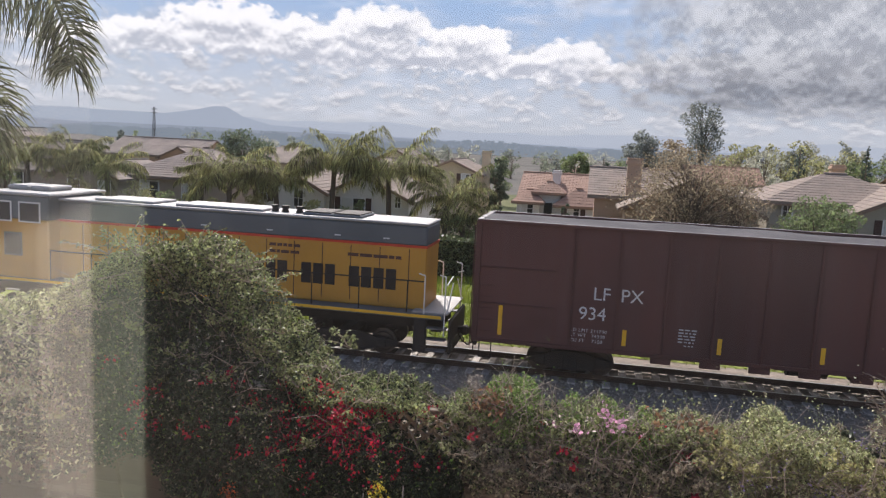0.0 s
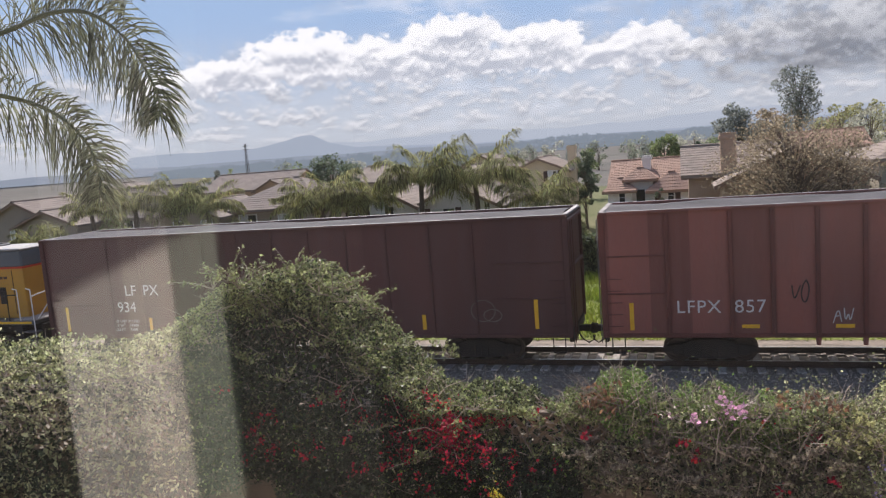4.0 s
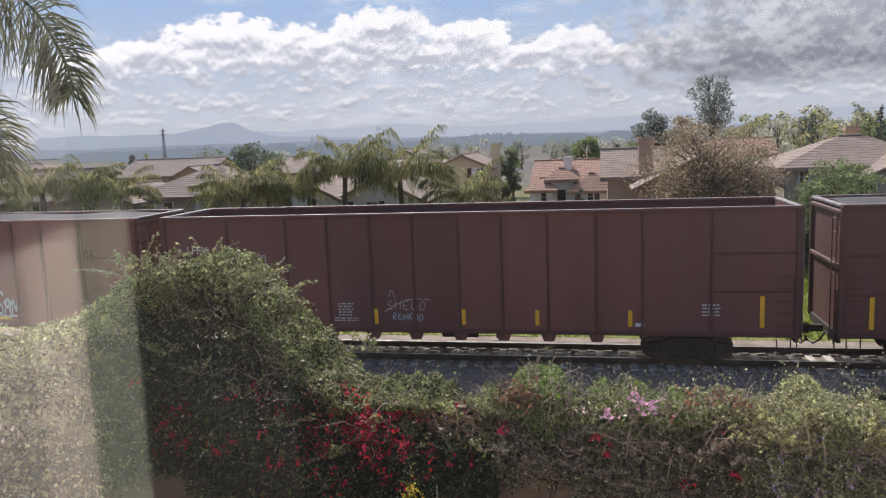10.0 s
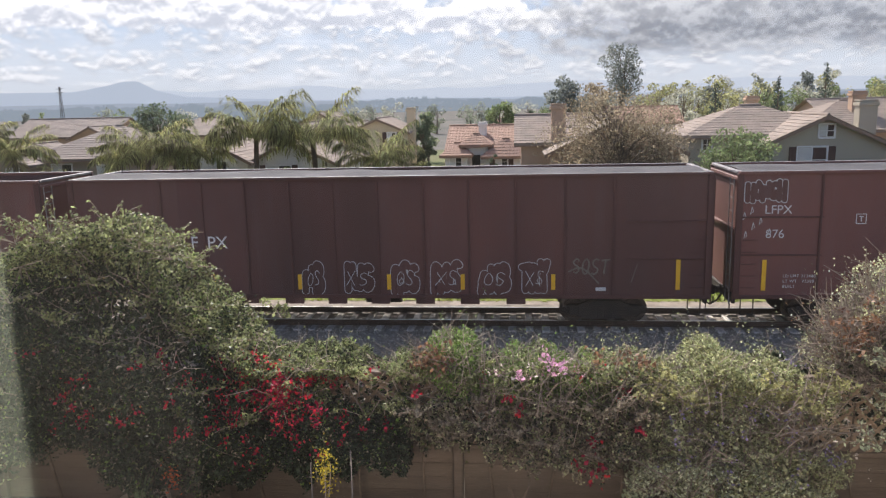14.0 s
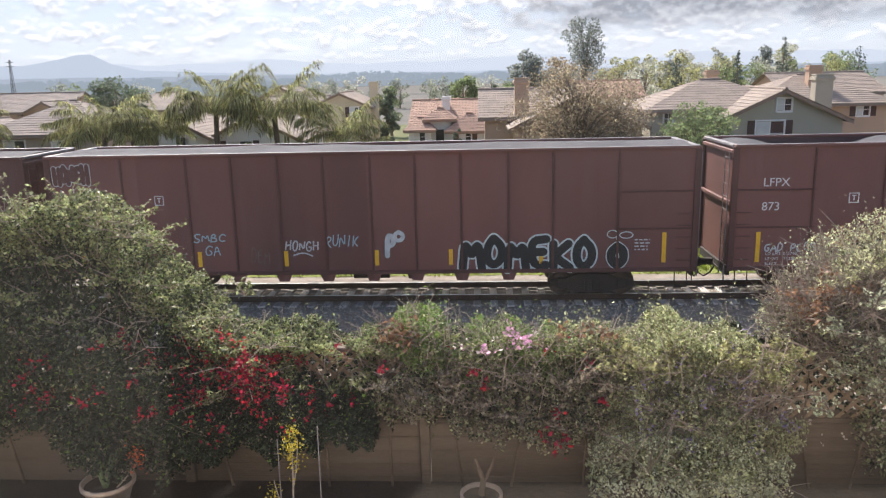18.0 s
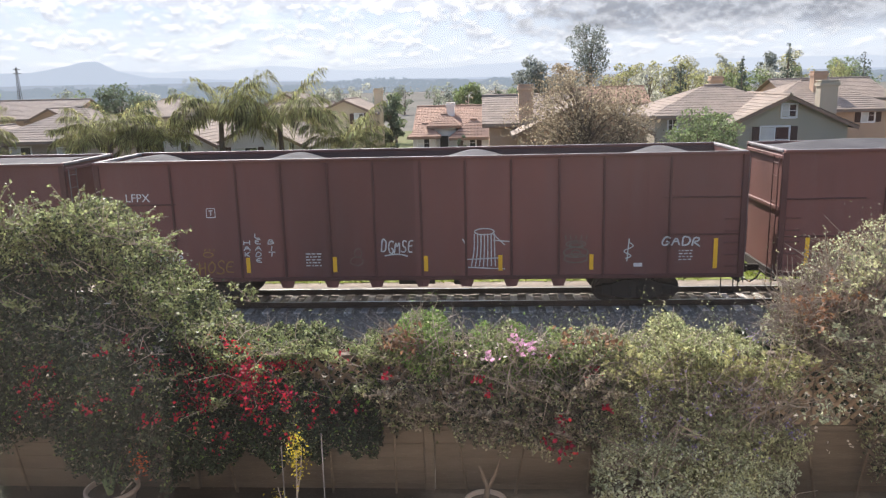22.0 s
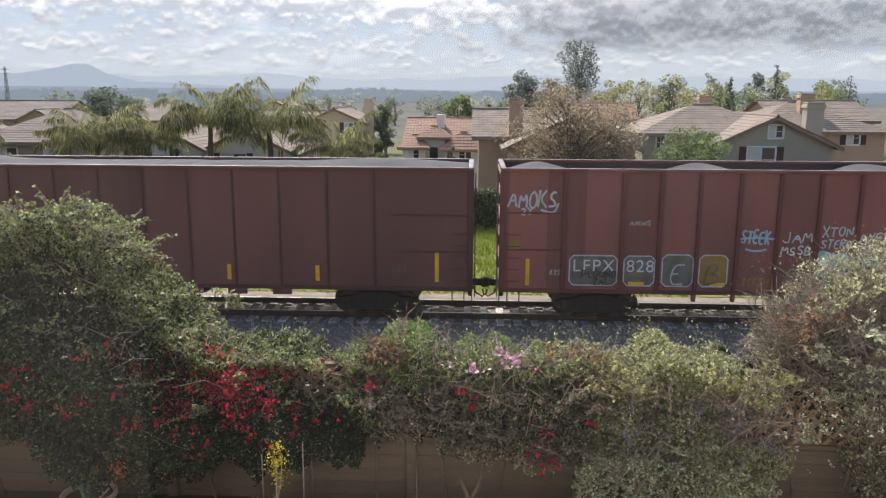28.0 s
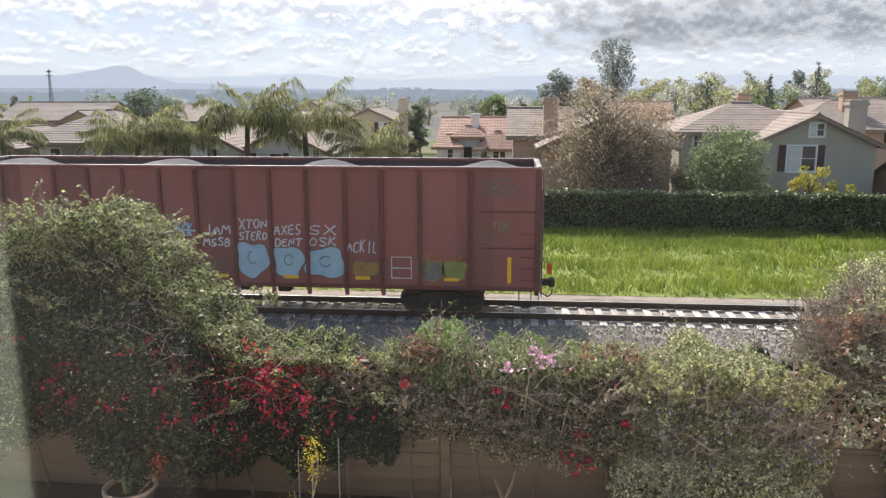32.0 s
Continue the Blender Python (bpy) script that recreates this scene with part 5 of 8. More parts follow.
for i, (u, v, a, b) in enumerate((("JAM", "MSSB", 8.12, 9.0), ("XTON", "STERD", 9.25, 10.15), ("AXES", "DENT", 10.35, 11.2), ("SX", "OSK", 11.4, 12.3))):
    dz = (0, 0.2, 0.02, 0.05)[i]
    sprayed(c, u, e0 + a, e0 + b, 2.5 + dz, 2.8 + dz, 96 + i, W, 0.045, label="white sprayed words")
    sprayed(c, v, e0 + a, e0 + b, 2.15 + dz, 2.4 + dz, 196 + i, W, 0.045, label="white sprayed words")
for x0_, x1_, z1_, sd in ((9.15, 10.05, 2.3, 100), (10.3, 11.15, 2.2, 200), (11.3, 12.45, 2.15, 300)):
    bubble(c, e0 + x0_ + 0.05, (1.18 + z1_) / 2, (x1_ - x0_) * 0.98, (z1_ - 1.18) * 0.95, 1, sd, BLUE, GREY, 0.03, label="pale blue swollen graffiti shape")
sprayed(c, "ACKIL", e0 + 12.57, e0 + 13.55, 2.02, 2.38, 101, W, 0.04, label="white sprayed word")
bubble(c, e0 + 12.75, 1.5, 0.75, 0.5, 1, 102, TAN, GREY, 0.03, label="tan sprayed patch")
add_strokes("graffiti_tag", [[(e0 + 13.93, 1.24), (e0 + 14.53, 1.24), (e0 + 14.53, 1.89), (e0 + 13.93, 1.89), (e0 + 13.93, 1.24)], [(e0 + 13.93, 1.55), (e0 + 14.53, 1.55)]], 0.04, -1.567, W, c, "white drawn frame")
bubble(c, e0 + 14.75, 1.5, 0.75, 0.55, 1, 103, GREY, M["spray_green"], 0.05, label="green-edged grey graffiti shape")
bubble(c, e0 + 15.5, 1.5, 0.65, 0.6, 1, 104, M["spray_green"], TAN, 0.04, label="yellow-green graffiti shape")
sprayed(c, "KECLLAR", e0 + 14.8, e0 + 16.1, 1.75, 1.95, 106, TAN, 0.03, -1.575)
sprayed(c, "TOK", e0 + 16.95, e0 + 17.5, 2.72, 2.98, 105, M["spray_green"], 0.04, label="green sprayed word")
sprayed(c, "HER", e0 + 16.35, e0 + 17.1, 2.35, 2.6, 205, GREY, 0.03)
sprayed(c, "OMOS", e0 + 16.83, e0 + 17.6, 3.92, 4.12, 206, GREY, 0.04, extra=(loop(e0 + 17.2, 4.02, 0.5, 0.22),))
bubble(c, e0 + 0.2, 2.35, 0.3, 0.35, 1, 107, TAN, None, label="tan sprayed blob")
sprayed(c, "2OL", e0 + 7.0, e0 + 7.9, 1.55, 1.75, 108, GREY, 0.025)
sprayed(c, "TEKSH", e0 + 7.05, e0 + 7.85, 1.2, 1.42, 109, TAN, 0.04)
sprayed(c, "BONES", e0 + 8.15, e0 + 8.95, 1.5, 1.75, 110, GREY, 0.03)
sprayed(c, "JUICE", e0 + 8.15, e0 + 8.95, 1.2, 1.42, 111, GREY, 0.03)
sprayed(c, "82S", e0 + 1.4, e0 + 1.75, 1.45, 1.6, 112, W, 0.022)
part("marker_flag", boxes((-e0 + 0.35, -e0 + 0.5, -0.3, -0.28, 1.15, 1.5)), M["orange"], c, "orange end marker")


def locomotive():
    x1 = -3.95
    Lc = 18.0
    H = Lc / 2
    cx = x1 - H
    loco = empty("diesel_locomotive", cx, TRACK_Y, RAIL_Z, "yellow and grey diesel locomotive with a red stripe", "locomotive")
    hx0, hx1 = -H + 4.2, H - 0.95
    # long hood
    part("hood", boxes((hx0, hx1, -0.95, 0.95, 1.55, 3.55), bevel=0.03), M["loco_yellow"], loco)
    part("hood_band", boxes((hx0 - 0.01, hx1 + 0.01, -0.965, 0.965, 3.55, 4.2), bevel=0.06), M["loco_grey"], loco, "grey upper band")
    part("red_stripe", boxes((hx0 - 0.015, hx1 + 0.015, -0.97, 0.97, 3.5, 3.58)), M["loco_red"], loco)
    part("hood_roof", boxes((hx0 - 0.03, hx1 + 0.03, -1.0, 1.0, 4.2, 4.28), bevel=0.03), M["loco_roof"], loco, "pale dusty roof")
    # roof gear
    for qa, qb in ((-3.6, -1.4), (-0.6, 2.5)):
        part("fan_hatch", boxes((qa, qb, -0.75, 0.75, 4.28, 4.36), bevel=0.03), M["loco_roof"], loco, "flat pale roof hatch")
    for q in (2.75, 3.1, 3.6):
        bm = bmesh.new()
        cyl(bm, (q, -0.3, 4.28), (q, -0.3, 4.42), 0.13, 0.09, 10)
        cyl(bm, (q, -0.3, 4.42), (q, -0.3, 4.5), 0.13, 0.13, 10)
        part("exhaust_stack", bm, M["black_iron"], loco)
    hatch = part("radiator_hatch", boxes((3.85, 5.85, -0.75, 0.75, 4.28, 4.36), bevel=0.03), M["loco_grey"], loco, "dark radiator intake hatch")
    for qa, qb in ((3.92, 4.8), (4.9, 5.78)):
        part("screen", boxes((qa, qb, -0.68, 0.68, 4.36, 4.4), bevel=0.01), M["black_iron"], hatch)
    # engine-room doors with dark louvred openings, in groups
    groups = [5.72 + 0.405 * i for i in range(4)] + [4.12 + 0.4 * i for i in range(3)] + [2.1 + 0.4 * i for i in range(4)] + [0.2 + 0.4 * i for i in range(3)] + [-1.9 + 0.4 * i for i in range(3)]
    for q in groups:
        lou = part("grille", boxes((q - 0.165, q + 0.165, -0.962, -0.951, 2.12, 2.78)), M["black_iron"], loco, "dark louvred opening")
        for zz in (2.3, 2.46, 2.62):
            part("slat", boxes((q - 0.165, q + 0.165, -0.968, -0.9625, zz, zz + 0.018)), M["shutter"], lou)
    for q in np.arange(hx0 + 0.9, hx1 - 0.2, 0.95):
        part("door_seam", boxes((q - 0.012, q + 0.012, -0.962, -0.951, 1.7, 3.45)), M["shutter"], loco)
    small_print(loco, 5.5, 3.1, 1, 1.75, 0.13, side=-0.955, name="lettering_bars", m=M["post_dark"])
    small_print(loco, 2.85, 3.24, 2, 1.05, 0.12, side=-0.955, name="lettering_bars", m=M["post_dark"])
    for q in (hx1 - 1.3, hx1 - 2.9, hx1 - 5.2, hx1 - 7.5):
        part("marker_lamp", boxes((q - 0.1, q + 0.1, -0.985, -0.966, 3.72, 3.76)), M["white_paint"], loco)
    # walkway and frame
    part("walkway", boxes((-H, H - 0.25, -1.5, 1.5, 1.4, 1.55), bevel=0.015), M["loco_grey"], loco)
    part("frame_stripe", boxes((-H + 0.1, H - 0.3, -1.515, -1.502, 1.44, 1.53)), M["yellow_strip"], loco, "yellow edge stripe")
    part("frame", boxes((-H + 0.2, H - 0.4, -0.9, 0.9, 1.0, 1.4)), M["black_iron"], loco)
    part("fuel_tank", boxes((-2.6, 2.4, -1.35, 1.35, 0.35, 1.1), bevel=0.12), M["black_iron"], loco)
    part("end_platform", boxes((H - 1.25, H - 0.1, -1.4, 1.4, 1.55, 1.6), bevel=0.01), M["loco_roof"], loco, "pale end platform")
    # steps and pilot
    for e in (-1, 1):
        for s in (-1, 1):
            for zz in (0.4, 0.75, 1.1):
                ys = sorted((s * 1.5, s * 1.2))
                xs = sorted((e * (H - 0.15), e * (H - 0.75)))
                part("step", boxes((xs[0], xs[1], ys[0], ys[1], zz, zz + 0.04)), M["rim"], loco)
            xs = sorted((e * (H - 0.78), e * (H - 1.15)))
            ys = sorted((s * 1.5, s * 1.2))
            part("step_panel", boxes((xs[0], xs[1], ys[0], ys[1], 0.35, 1.4), bevel=0.02), M["black_iron"], loco)
        xs = sorted((e * H, e * (H - 0.1)))
        part("pilot", boxes((xs[0], xs[1], -1.3, 1.3, 0.3, 1.4), bevel=0.03), M["black_iron"], loco)
        coupler(loco, e * H, e)
        truck(loco, e * (H - 3.6), 1.35)
    # handrails
    bm = bmesh.new()
    cyl(bm, (hx0 - 0.6, -1.44, 2.55), (H - 0.9, -1.44, 2.55), 0.022, 0.022, 8)
    for q in np.arange(hx0, H - 0.8, 1.55):
        cyl(bm, (q, -1.44, 1.55), (q, -1.44, 2.55), 0.02, 0.02, 8)
    part("handrail", bm, M["black_iron"], loco)
    for s in (-1, 1):
        bm = bmesh.new()
        for q in (H - 0.2, H - 0.85):
            cyl(bm, (q, s * 1.46, 0.9), (q, s * 1.46, 2.75), 0.022, 0.022, 8)
            cyl(bm, (q, s * 1.46, 2.75), (q - 0.2, s * 1.46, 2.8), 0.022, 0.022, 8)
        cyl(bm, (H - 0.15, s * 1.3, 1.6), (H - 0.15, s * 0.4, 2.4), 0.022, 0.022, 8)
        cyl(bm, (H - 0.15, s * 1.46, 2.5), (H - 0.15, s * 0.5, 2.62), 0.022, 0.022, 8)
        part("grab_rail", bm, M["trim"], loco, "white grab rail")
    # cab
    c0, c1 = hx0 - 2.4, hx0
    part("cab", boxes((c0, c1, -1.5, 1.5, 1.55, 3.55), bevel=0.04), M["loco_yellow"], loco)
    part("cab_band", boxes((c0, c1, -1.49, 1.49, 3.55, 4.35), bevel=0.05), M["loco_grey"], loco)
    part("cab_roof", boxes((c0 - 0.15, c1 + 0.1, -1.55, 1.55, 4.35, 4.45), bevel=0.04), M["loco_roof"], loco, "silvery cab roof")
    for q in (c0 + 0.6, c0 + 1.7):
        fr = part("cab_window", boxes((q - 0.42, q + 0.42, -1.515, -1.505, 3.45, 4.15)), M["trim"], loco)
        part("pane", boxes((q - 0.36, q + 0.36, -1.525, -1.516, 3.5, 4.1)), M["glass_dark"], fr)
    fr = part("cab_window", boxes((c0 + 0.7, c0 + 1.4, -1.515, -1.505, 2.3, 3.1)), M["loco_grey"], loco)
    part("pane", boxes((c0 + 0.76, c0 + 1.34, -1.525, -1.516, 2.36, 3.04)), M["glass_dark"], fr)
    part("short_hood", boxes((-H + 0.9, c0, -0.95, 0.95, 1.55, 3.1), bevel=0.05), M["loco_yellow"], loco)
    for q in (c0 + 0.6, c0 + 1.5):
        part("cab_roof_unit", boxes((q - 0.5, q + 0.3, -0.6, 0.6, 4.45, 4.62), bevel=0.05), M["loco_roof"], loco)
    MOVING.append((loco, cx))


locomotive()


def motions():
    times = [0.5 * i for i in range(65)]
    for ob, x in MOVING:
        walk(ob, [(t, pose(x - smooth_rolled(t), TRACK_Y, RAIL_Z)) for t in times])
    turns = [(0.1 * i, math.degrees(smooth_rolled(0.1 * i) / WHEEL_R)) for i in range(321)]
    for ob, x in WHEELS:
        walk(ob, [(t, pose(x, 0, WHEEL_R, 0, -a, 0)) for t, a in turns])


# ---- ivy wall, houses and trees beyond the line ----
def ivy_wall():
    wall = empty("ivy_hedge", 0, 38.9, -1.35, "long wall covered with dense dark green ivy", "hedge")
    part("wall_core", boxes((-60, 70, 0.12, 0.6, -2.0, 1.9)), M["ivy_core"], wall, "near-black core with the shade under the ivy painted in")
    n = 42000
    x = rng.uniform(-22, 36, n)
    topz = 2.0 + 0.12 * fbm(np.stack([x, np.zeros(n)], 1), 0.2) - 0.006 * (x - 2)
    face = rng.uniform(0, 1, n) < 0.8
    z = np.where(face, rng.uniform(0, 1, n) * topz, topz + rng.normal(0, 0.06, n))
    y = np.where(face, -0.02 - 0.16 * np.clip(fbm(np.stack([x * 1.7, z * 2.2], 1), 0.4), -1, 1) + rng.normal(0, 0.05, n), rng.uniform(-0.2, 0.7, n))
    co = leaf_quads(np.stack([x, y, z], 1), 0.13, 0.6, 0.8)
    tagged(part("ivy_leaves", quads("ivy_leaves", co, M["ivy"]), None, wall), kind="stuff")


ivy_wall()


def roof_slope(a, b, c, d, pitch=0.3, course=0.38, amp=0.02):
    """A tiled slope from the eave a-b to the ridge d-c, in overlapping courses with rolled tiles."""
    a, b, c, d = (Vector(p) for p in (a, b, c, d))
    rise = ((d + c) / 2 - (a + b) / 2).length
    nc = max(3, int(rise / course))
    width = (b - a).length
    nw = max(4, min(160, int(width / pitch * 4)))
    nrm = (b - a).cross(d - a if (d - a).length > 0.1 else c - a).normalized()
    vs, fs = [], []
    for i in range(nc):
        for k, lift in ((0, 0.022), (1, 0.0)):
            t = (i + k) / nc
            e0, e1 = a.lerp(d, t), b.lerp(c, t)
            wl = (e1 - e0).length
            for j in range(nw + 1):
                u = j / nw
                p = e0.lerp(e1, u)
                roll = amp * abs(math.sin(math.pi * (u * wl - wl / 2) / pitch))
                vs.append(p + nrm * (lift + roll))
    row = nw + 1
    for i in range(2 * nc - 1):
        for j in range(nw):
            fs.append((i * row + j, i * row + j + 1, (i + 1) * row + j + 1, (i + 1) * row + j))
    # thickness at the eave
    k = len(vs)
    for j in range(nw + 1):
        p = a.lerp(b, j / nw)
        vs.append(p - Vector((0, 0, 0.14)))
    for j in range(nw):
        fs.append((k + j, k + j + 1, j + 1, j))
    return vs, fs


def window(parent, x, y, z0, z1, w, shutters=True, bars=2, name="window"):
    """A framed window in a wall that faces -y; x is its middle."""
    fr = part(name, boxes((x - w / 2 - 0.09, x - w / 2, y - 0.07, y + 0.02, z0 - 0.09, z1 + 0.09), (x + w / 2, x + w / 2 + 0.09, y - 0.07, y + 0.02, z0 - 0.09, z1 + 0.09),
                          (x - w / 2, x + w / 2, y - 0.07, y + 0.02, z1, z1 + 0.09), (x - w / 2, x + w / 2, y - 0.09, y + 0.02, z0 - 0.12, z0)), M["trim"], parent, "white window surround")
    n = bars
    for i in range(n):
        xa, xb = x - w / 2 + w * i / n, x - w / 2 + w * (i + 1) / n
        part("pane", boxes((xa + 0.03, xb - 0.03, y - 0.03, y - 0.015, z0 + 0.03, z1 - 0.03)), M["glass_dark"] if i != 0 or n == 1 else M["blind"], fr)
    part("mullion", boxes(*[(x - w / 2 + w * i / n - 0.03, x - w / 2 + w * i / n + 0.03, y - 0.045, y - 0.01, z0, z1) for i in range(1, n)] or [(x - 0.02, x + 0.02, y - 0.045, y - 0.01, z0, z1)],
                          (x - w / 2, x + w / 2, y - 0.04, y - 0.012, (z0 + z1) / 2 - 0.02, (z0 + z1) / 2 + 0.02)), M["trim"], fr)
    if shutters:
        for s in (-1, 1):
            xa = x + s * (w / 2 + 0.09)
            xs = sorted((xa, xa + s * 0.42))
            part("shutter", boxes((xs[0], xs[1], y - 0.06, y + 0.01, z0 - 0.05, z1 + 0.05), bevel=0.015), M["shutter"], fr, "dark brown shutter")
    return fr


M["blind"] = mat("pale_blind", (0.62, 0.6, 0.56), (0.55, 0.53, 0.5), 3, 0.5, 0, 0, 20, 0.08)


def house(label, wall_m, roof_m, blocks, windows=(), chimneys=(), doors=()):
    """blocks: (x0, x1, y0, y1, base, eave, ridge, kind) with kind 'x' gable along x, 'y' gable to the front, 'hip'."""
    b0 = blocks[0]
    h = empty("house", (b0[0] + b0[1]) / 2, b0[2], b0[4], label, "house", "houses beyond the railway")
    ox, oy, oz = h.location
    for x0, x1, y0, y1, zb, ze, zr, kind in blocks:
        x0, x1, y0, y1, zb, ze, zr = x0 - ox, x1 - ox, y0 - oy, y1 - oy, zb - oz, ze - oz, zr - oz
        o = 0.45
        xm, ym = (x0 + x1) / 2, (y0 + y1) / 2
        vs = [(x0, y0, zb), (x1, y0, zb), (x1, y1, zb), (x0, y1, zb), (x0, y0, ze), (x1, y0, ze), (x1, y1, ze), (x0, y1, ze)]
        fs = [(0, 1, 5, 4), (1, 2, 6, 5), (2, 3, 7, 6), (3, 0, 4, 7), (3, 2, 1, 0), (4, 5, 6, 7)]
        zi = zr - 0.05
        if kind == "y":
            vs += [(xm, y0, zi), (xm, y1, zi)]
            fs = fs[:5] + [(4, 5, 8), (6, 7, 9), (5, 6, 9, 8), (7, 4, 8, 9)]
        elif kind == "x":
            vs += [(x0, ym, zi), (x1, ym, zi)]
            fs = fs[:5] + [(7, 4, 8), (5, 6, 9), (4, 5, 9, 8), (6, 7, 8, 9)]
        part("wall", mesh("wall", vs, fs, wall_m), None, h)
        dz = o * (zr - ze) / max(0.5, ((x1 - x0) / 2 if kind == "y" else (y1 - y0) / 2))
        e = ze - dz
        if kind == "y":
            slopes = [((x0 - o, y1 + o, e), (x0 - o, y0 - o, e), (xm, y0 - o, zr), (xm, y1 + o, zr)), ((x1 + o, y0 - o, e), (x1 + o, y1 + o, e), (xm, y1 + o, zr), (xm, y0 - o, zr))]
            fascia = [((x0 - o, y0 - o, e), (xm, y0 - o, zr)), ((xm, y0 - o, zr), (x1 + o, y0 - o, e))]
        elif kind == "x":
            slopes = [((x0 - o, y0 - o, e), (x1 + o, y0 - o, e), (x1 + o, ym, zr), (x0 - o, ym, zr)), ((x1 + o, y1 + o, e), (x0 - o, y1 + o, e), (x0 - o, ym, zr), (x1 + o, ym, zr))]
            fascia = [((x0 - o, y0 - o, e), (x1 + o, y0 - o, e))]
        else:
            q = min((y1 - y0) / 2, (x1 - x0) / 2 - 0.3)
            slopes = [((x0 - o, y0 - o, e), (x1 + o, y0 - o, e), (x1 - q, ym, zr), (x0 + q, ym, zr)), ((x1 + o, y1 + o, e), (x0 - o, y1 + o, e), (x0 + q, ym, zr), (x1 - q, ym, zr)),
                      ((x0 - o, y1 + o, e), (x0 - o, y0 - o, e), (x0 + q, ym, zr), (x0 + q, ym, zr)), ((x1 + o, y0 - o, e), (x1 + o, y1 + o, e), (x1 - q, ym, zr), (x1 - q, ym, zr))]
            fascia = [((x0 - o, y0 - o, e), (x1 + o, y0 - o, e))]
        for s in slopes:
            v, f = roof_slope(*s)
            part("roof_slope", mesh("roof_slope", v, f, roof_m, smooth=False), None, h)
        for p, q2 in fascia:
            p, q2 = Vector(p), Vector(q2)
            dn = Vector((0, 0, -0.22))
            v = [p, q2, q2 + dn, p + dn]
            v += [w + Vector((0, 0.06, 0)) for w in v]
            part("fascia", mesh("fascia", v, [(0, 1, 2, 3), (7, 6, 5, 4), (0, 4, 5, 1), (3, 2, 6, 7)], M["eave"]), None, h)
        # ridge caps
        if kind == "y":
            ends = ((xm, y0 - o, zr), (xm, y1 + o, zr))
        elif kind == "x":
            ends = ((x0 - o, ym, zr), (x1 + o, ym, zr))
        else:
            ends = ((x0 + q, ym, zr), (x1 - q, ym, zr))
        bm = bmesh.new()
        cyl(bm, (ends[0][0], ends[0][1], zr + 0.02), (ends[1][0], ends[1][1], zr + 0.02), 0.11, 0.11, 8)
        part("ridge_cap", bm, roof_m, h)
    for wx, wy, z0, z1, w, sh, bars in windows:
        window(h, wx - ox, wy - oy, z0 - oz, z1 - oz, w, sh, bars)
    for cx, cy, w, z0, z1 in chimneys:
        cx, cy, z0, z1 = cx - ox, cy - oy, z0 - oz, z1 - oz
        ch = part("chimney", boxes((cx - w / 2, cx + w / 2, cy - 0.4, cy + 0.4, z0, z1), bevel=0.02), wall_m, h)
        part("chimney_cap", boxes((cx - w / 2 - 0.08, cx + w / 2 + 0.08, cy - 0.48, cy + 0.48, z1 - 0.3, z1 - 0.08), (cx - w / 2 - 0.04, cx + w / 2 + 0.04, cy - 0.44, cy + 0.44, z1, z1 + 0.08), bevel=0.02), wall_m, ch)
    for dx, dy, z0, z1, w in doors:
        part("door", boxes((dx - ox - w / 2, dx - ox + w / 2, dy - oy - 0.05, dy - oy + 0.02, z0 - oz, z1 - oz), bevel=0.02), M["glass_dark"], h, "dark doorway")
    return h


G = -3.4
# grey house with a front gable
house("grey-green stucco house with brown tile roof and front gable", M["stucco_grey"], M["tile_brown"],
      [(14.2, 21.3, 47, 56, G, 2.65, 4.3, "y"), (10.6, 20.0, 49.5, 57.5, G, 3.3, 4.85, "hip")],
      [(17.1, 47, 1.0, 2.45, 1.6, True, 2), (17.85, 47, 3.05, 3.75, 0.8, False, 2), (19.7, 47, -1.9, -0.65, 1.0, False, 1), (11.7, 49.5, 2.2, 2.9, 0.5, False, 1)],
      [(22.05, 52, 1.1, G, 5.0)])
# tan house with a chimney
house("salmon tan stucco house with tile roof and tall chimney", M["stucco_tan"], M["tile_brown"],
      [(2.0, 9.4, 46, 54, G, 2.55, 4.3, "y"), (0.2, 6.0, 50, 58, G, 3.0, 4.5, "x")],
      [(7.4, 46, 0.7, 2.0, 0.9, True, 1), (3.6, 46, -1.8, -0.6, 1.2, False, 2)],
      [(2.55, 50.0, 0.9, G, 5.2)])
# white house with red roof
house("white stucco house with red clay tile roof", M["stucco_white"], M["tile_red"],
      [(-6.0, 1.2, 68, 78, G, 1.5, 3.3, "x"), (-6.2, -4.3, 65.5, 69, G, 1.25, 2.0, "hip"), (-4.6, -2.6, 66.5, 69, G, 2.1, 2.75, "hip"), (-2.7, 0.6, 65.5, 69, G, 1.2, 2.3, "hip")],
      [(-5.3, 65.5, 0.0, 0.95, 1.0, False, 2), (-1.4, 65.5, 0.0, 0.9, 1.0, True, 2)], [(-3.2, 71, 0.7, 1, 3.6)],
      [(-3.6, 66.5, -0.6, 1.0, 0.7)])
# cream gable far behind
house("cream stucco house with shuttered gable window and chimney", M["stucco_cream"], M["tile_brown"],
      [(-16.5, -10.9, 75, 83, G, 2.9, 4.1, "y")], [(-12.3, 75, 1.8, 2.7, 0.8, True, 2)], [(-10.6, 77, 0.8, G, 5.0)])
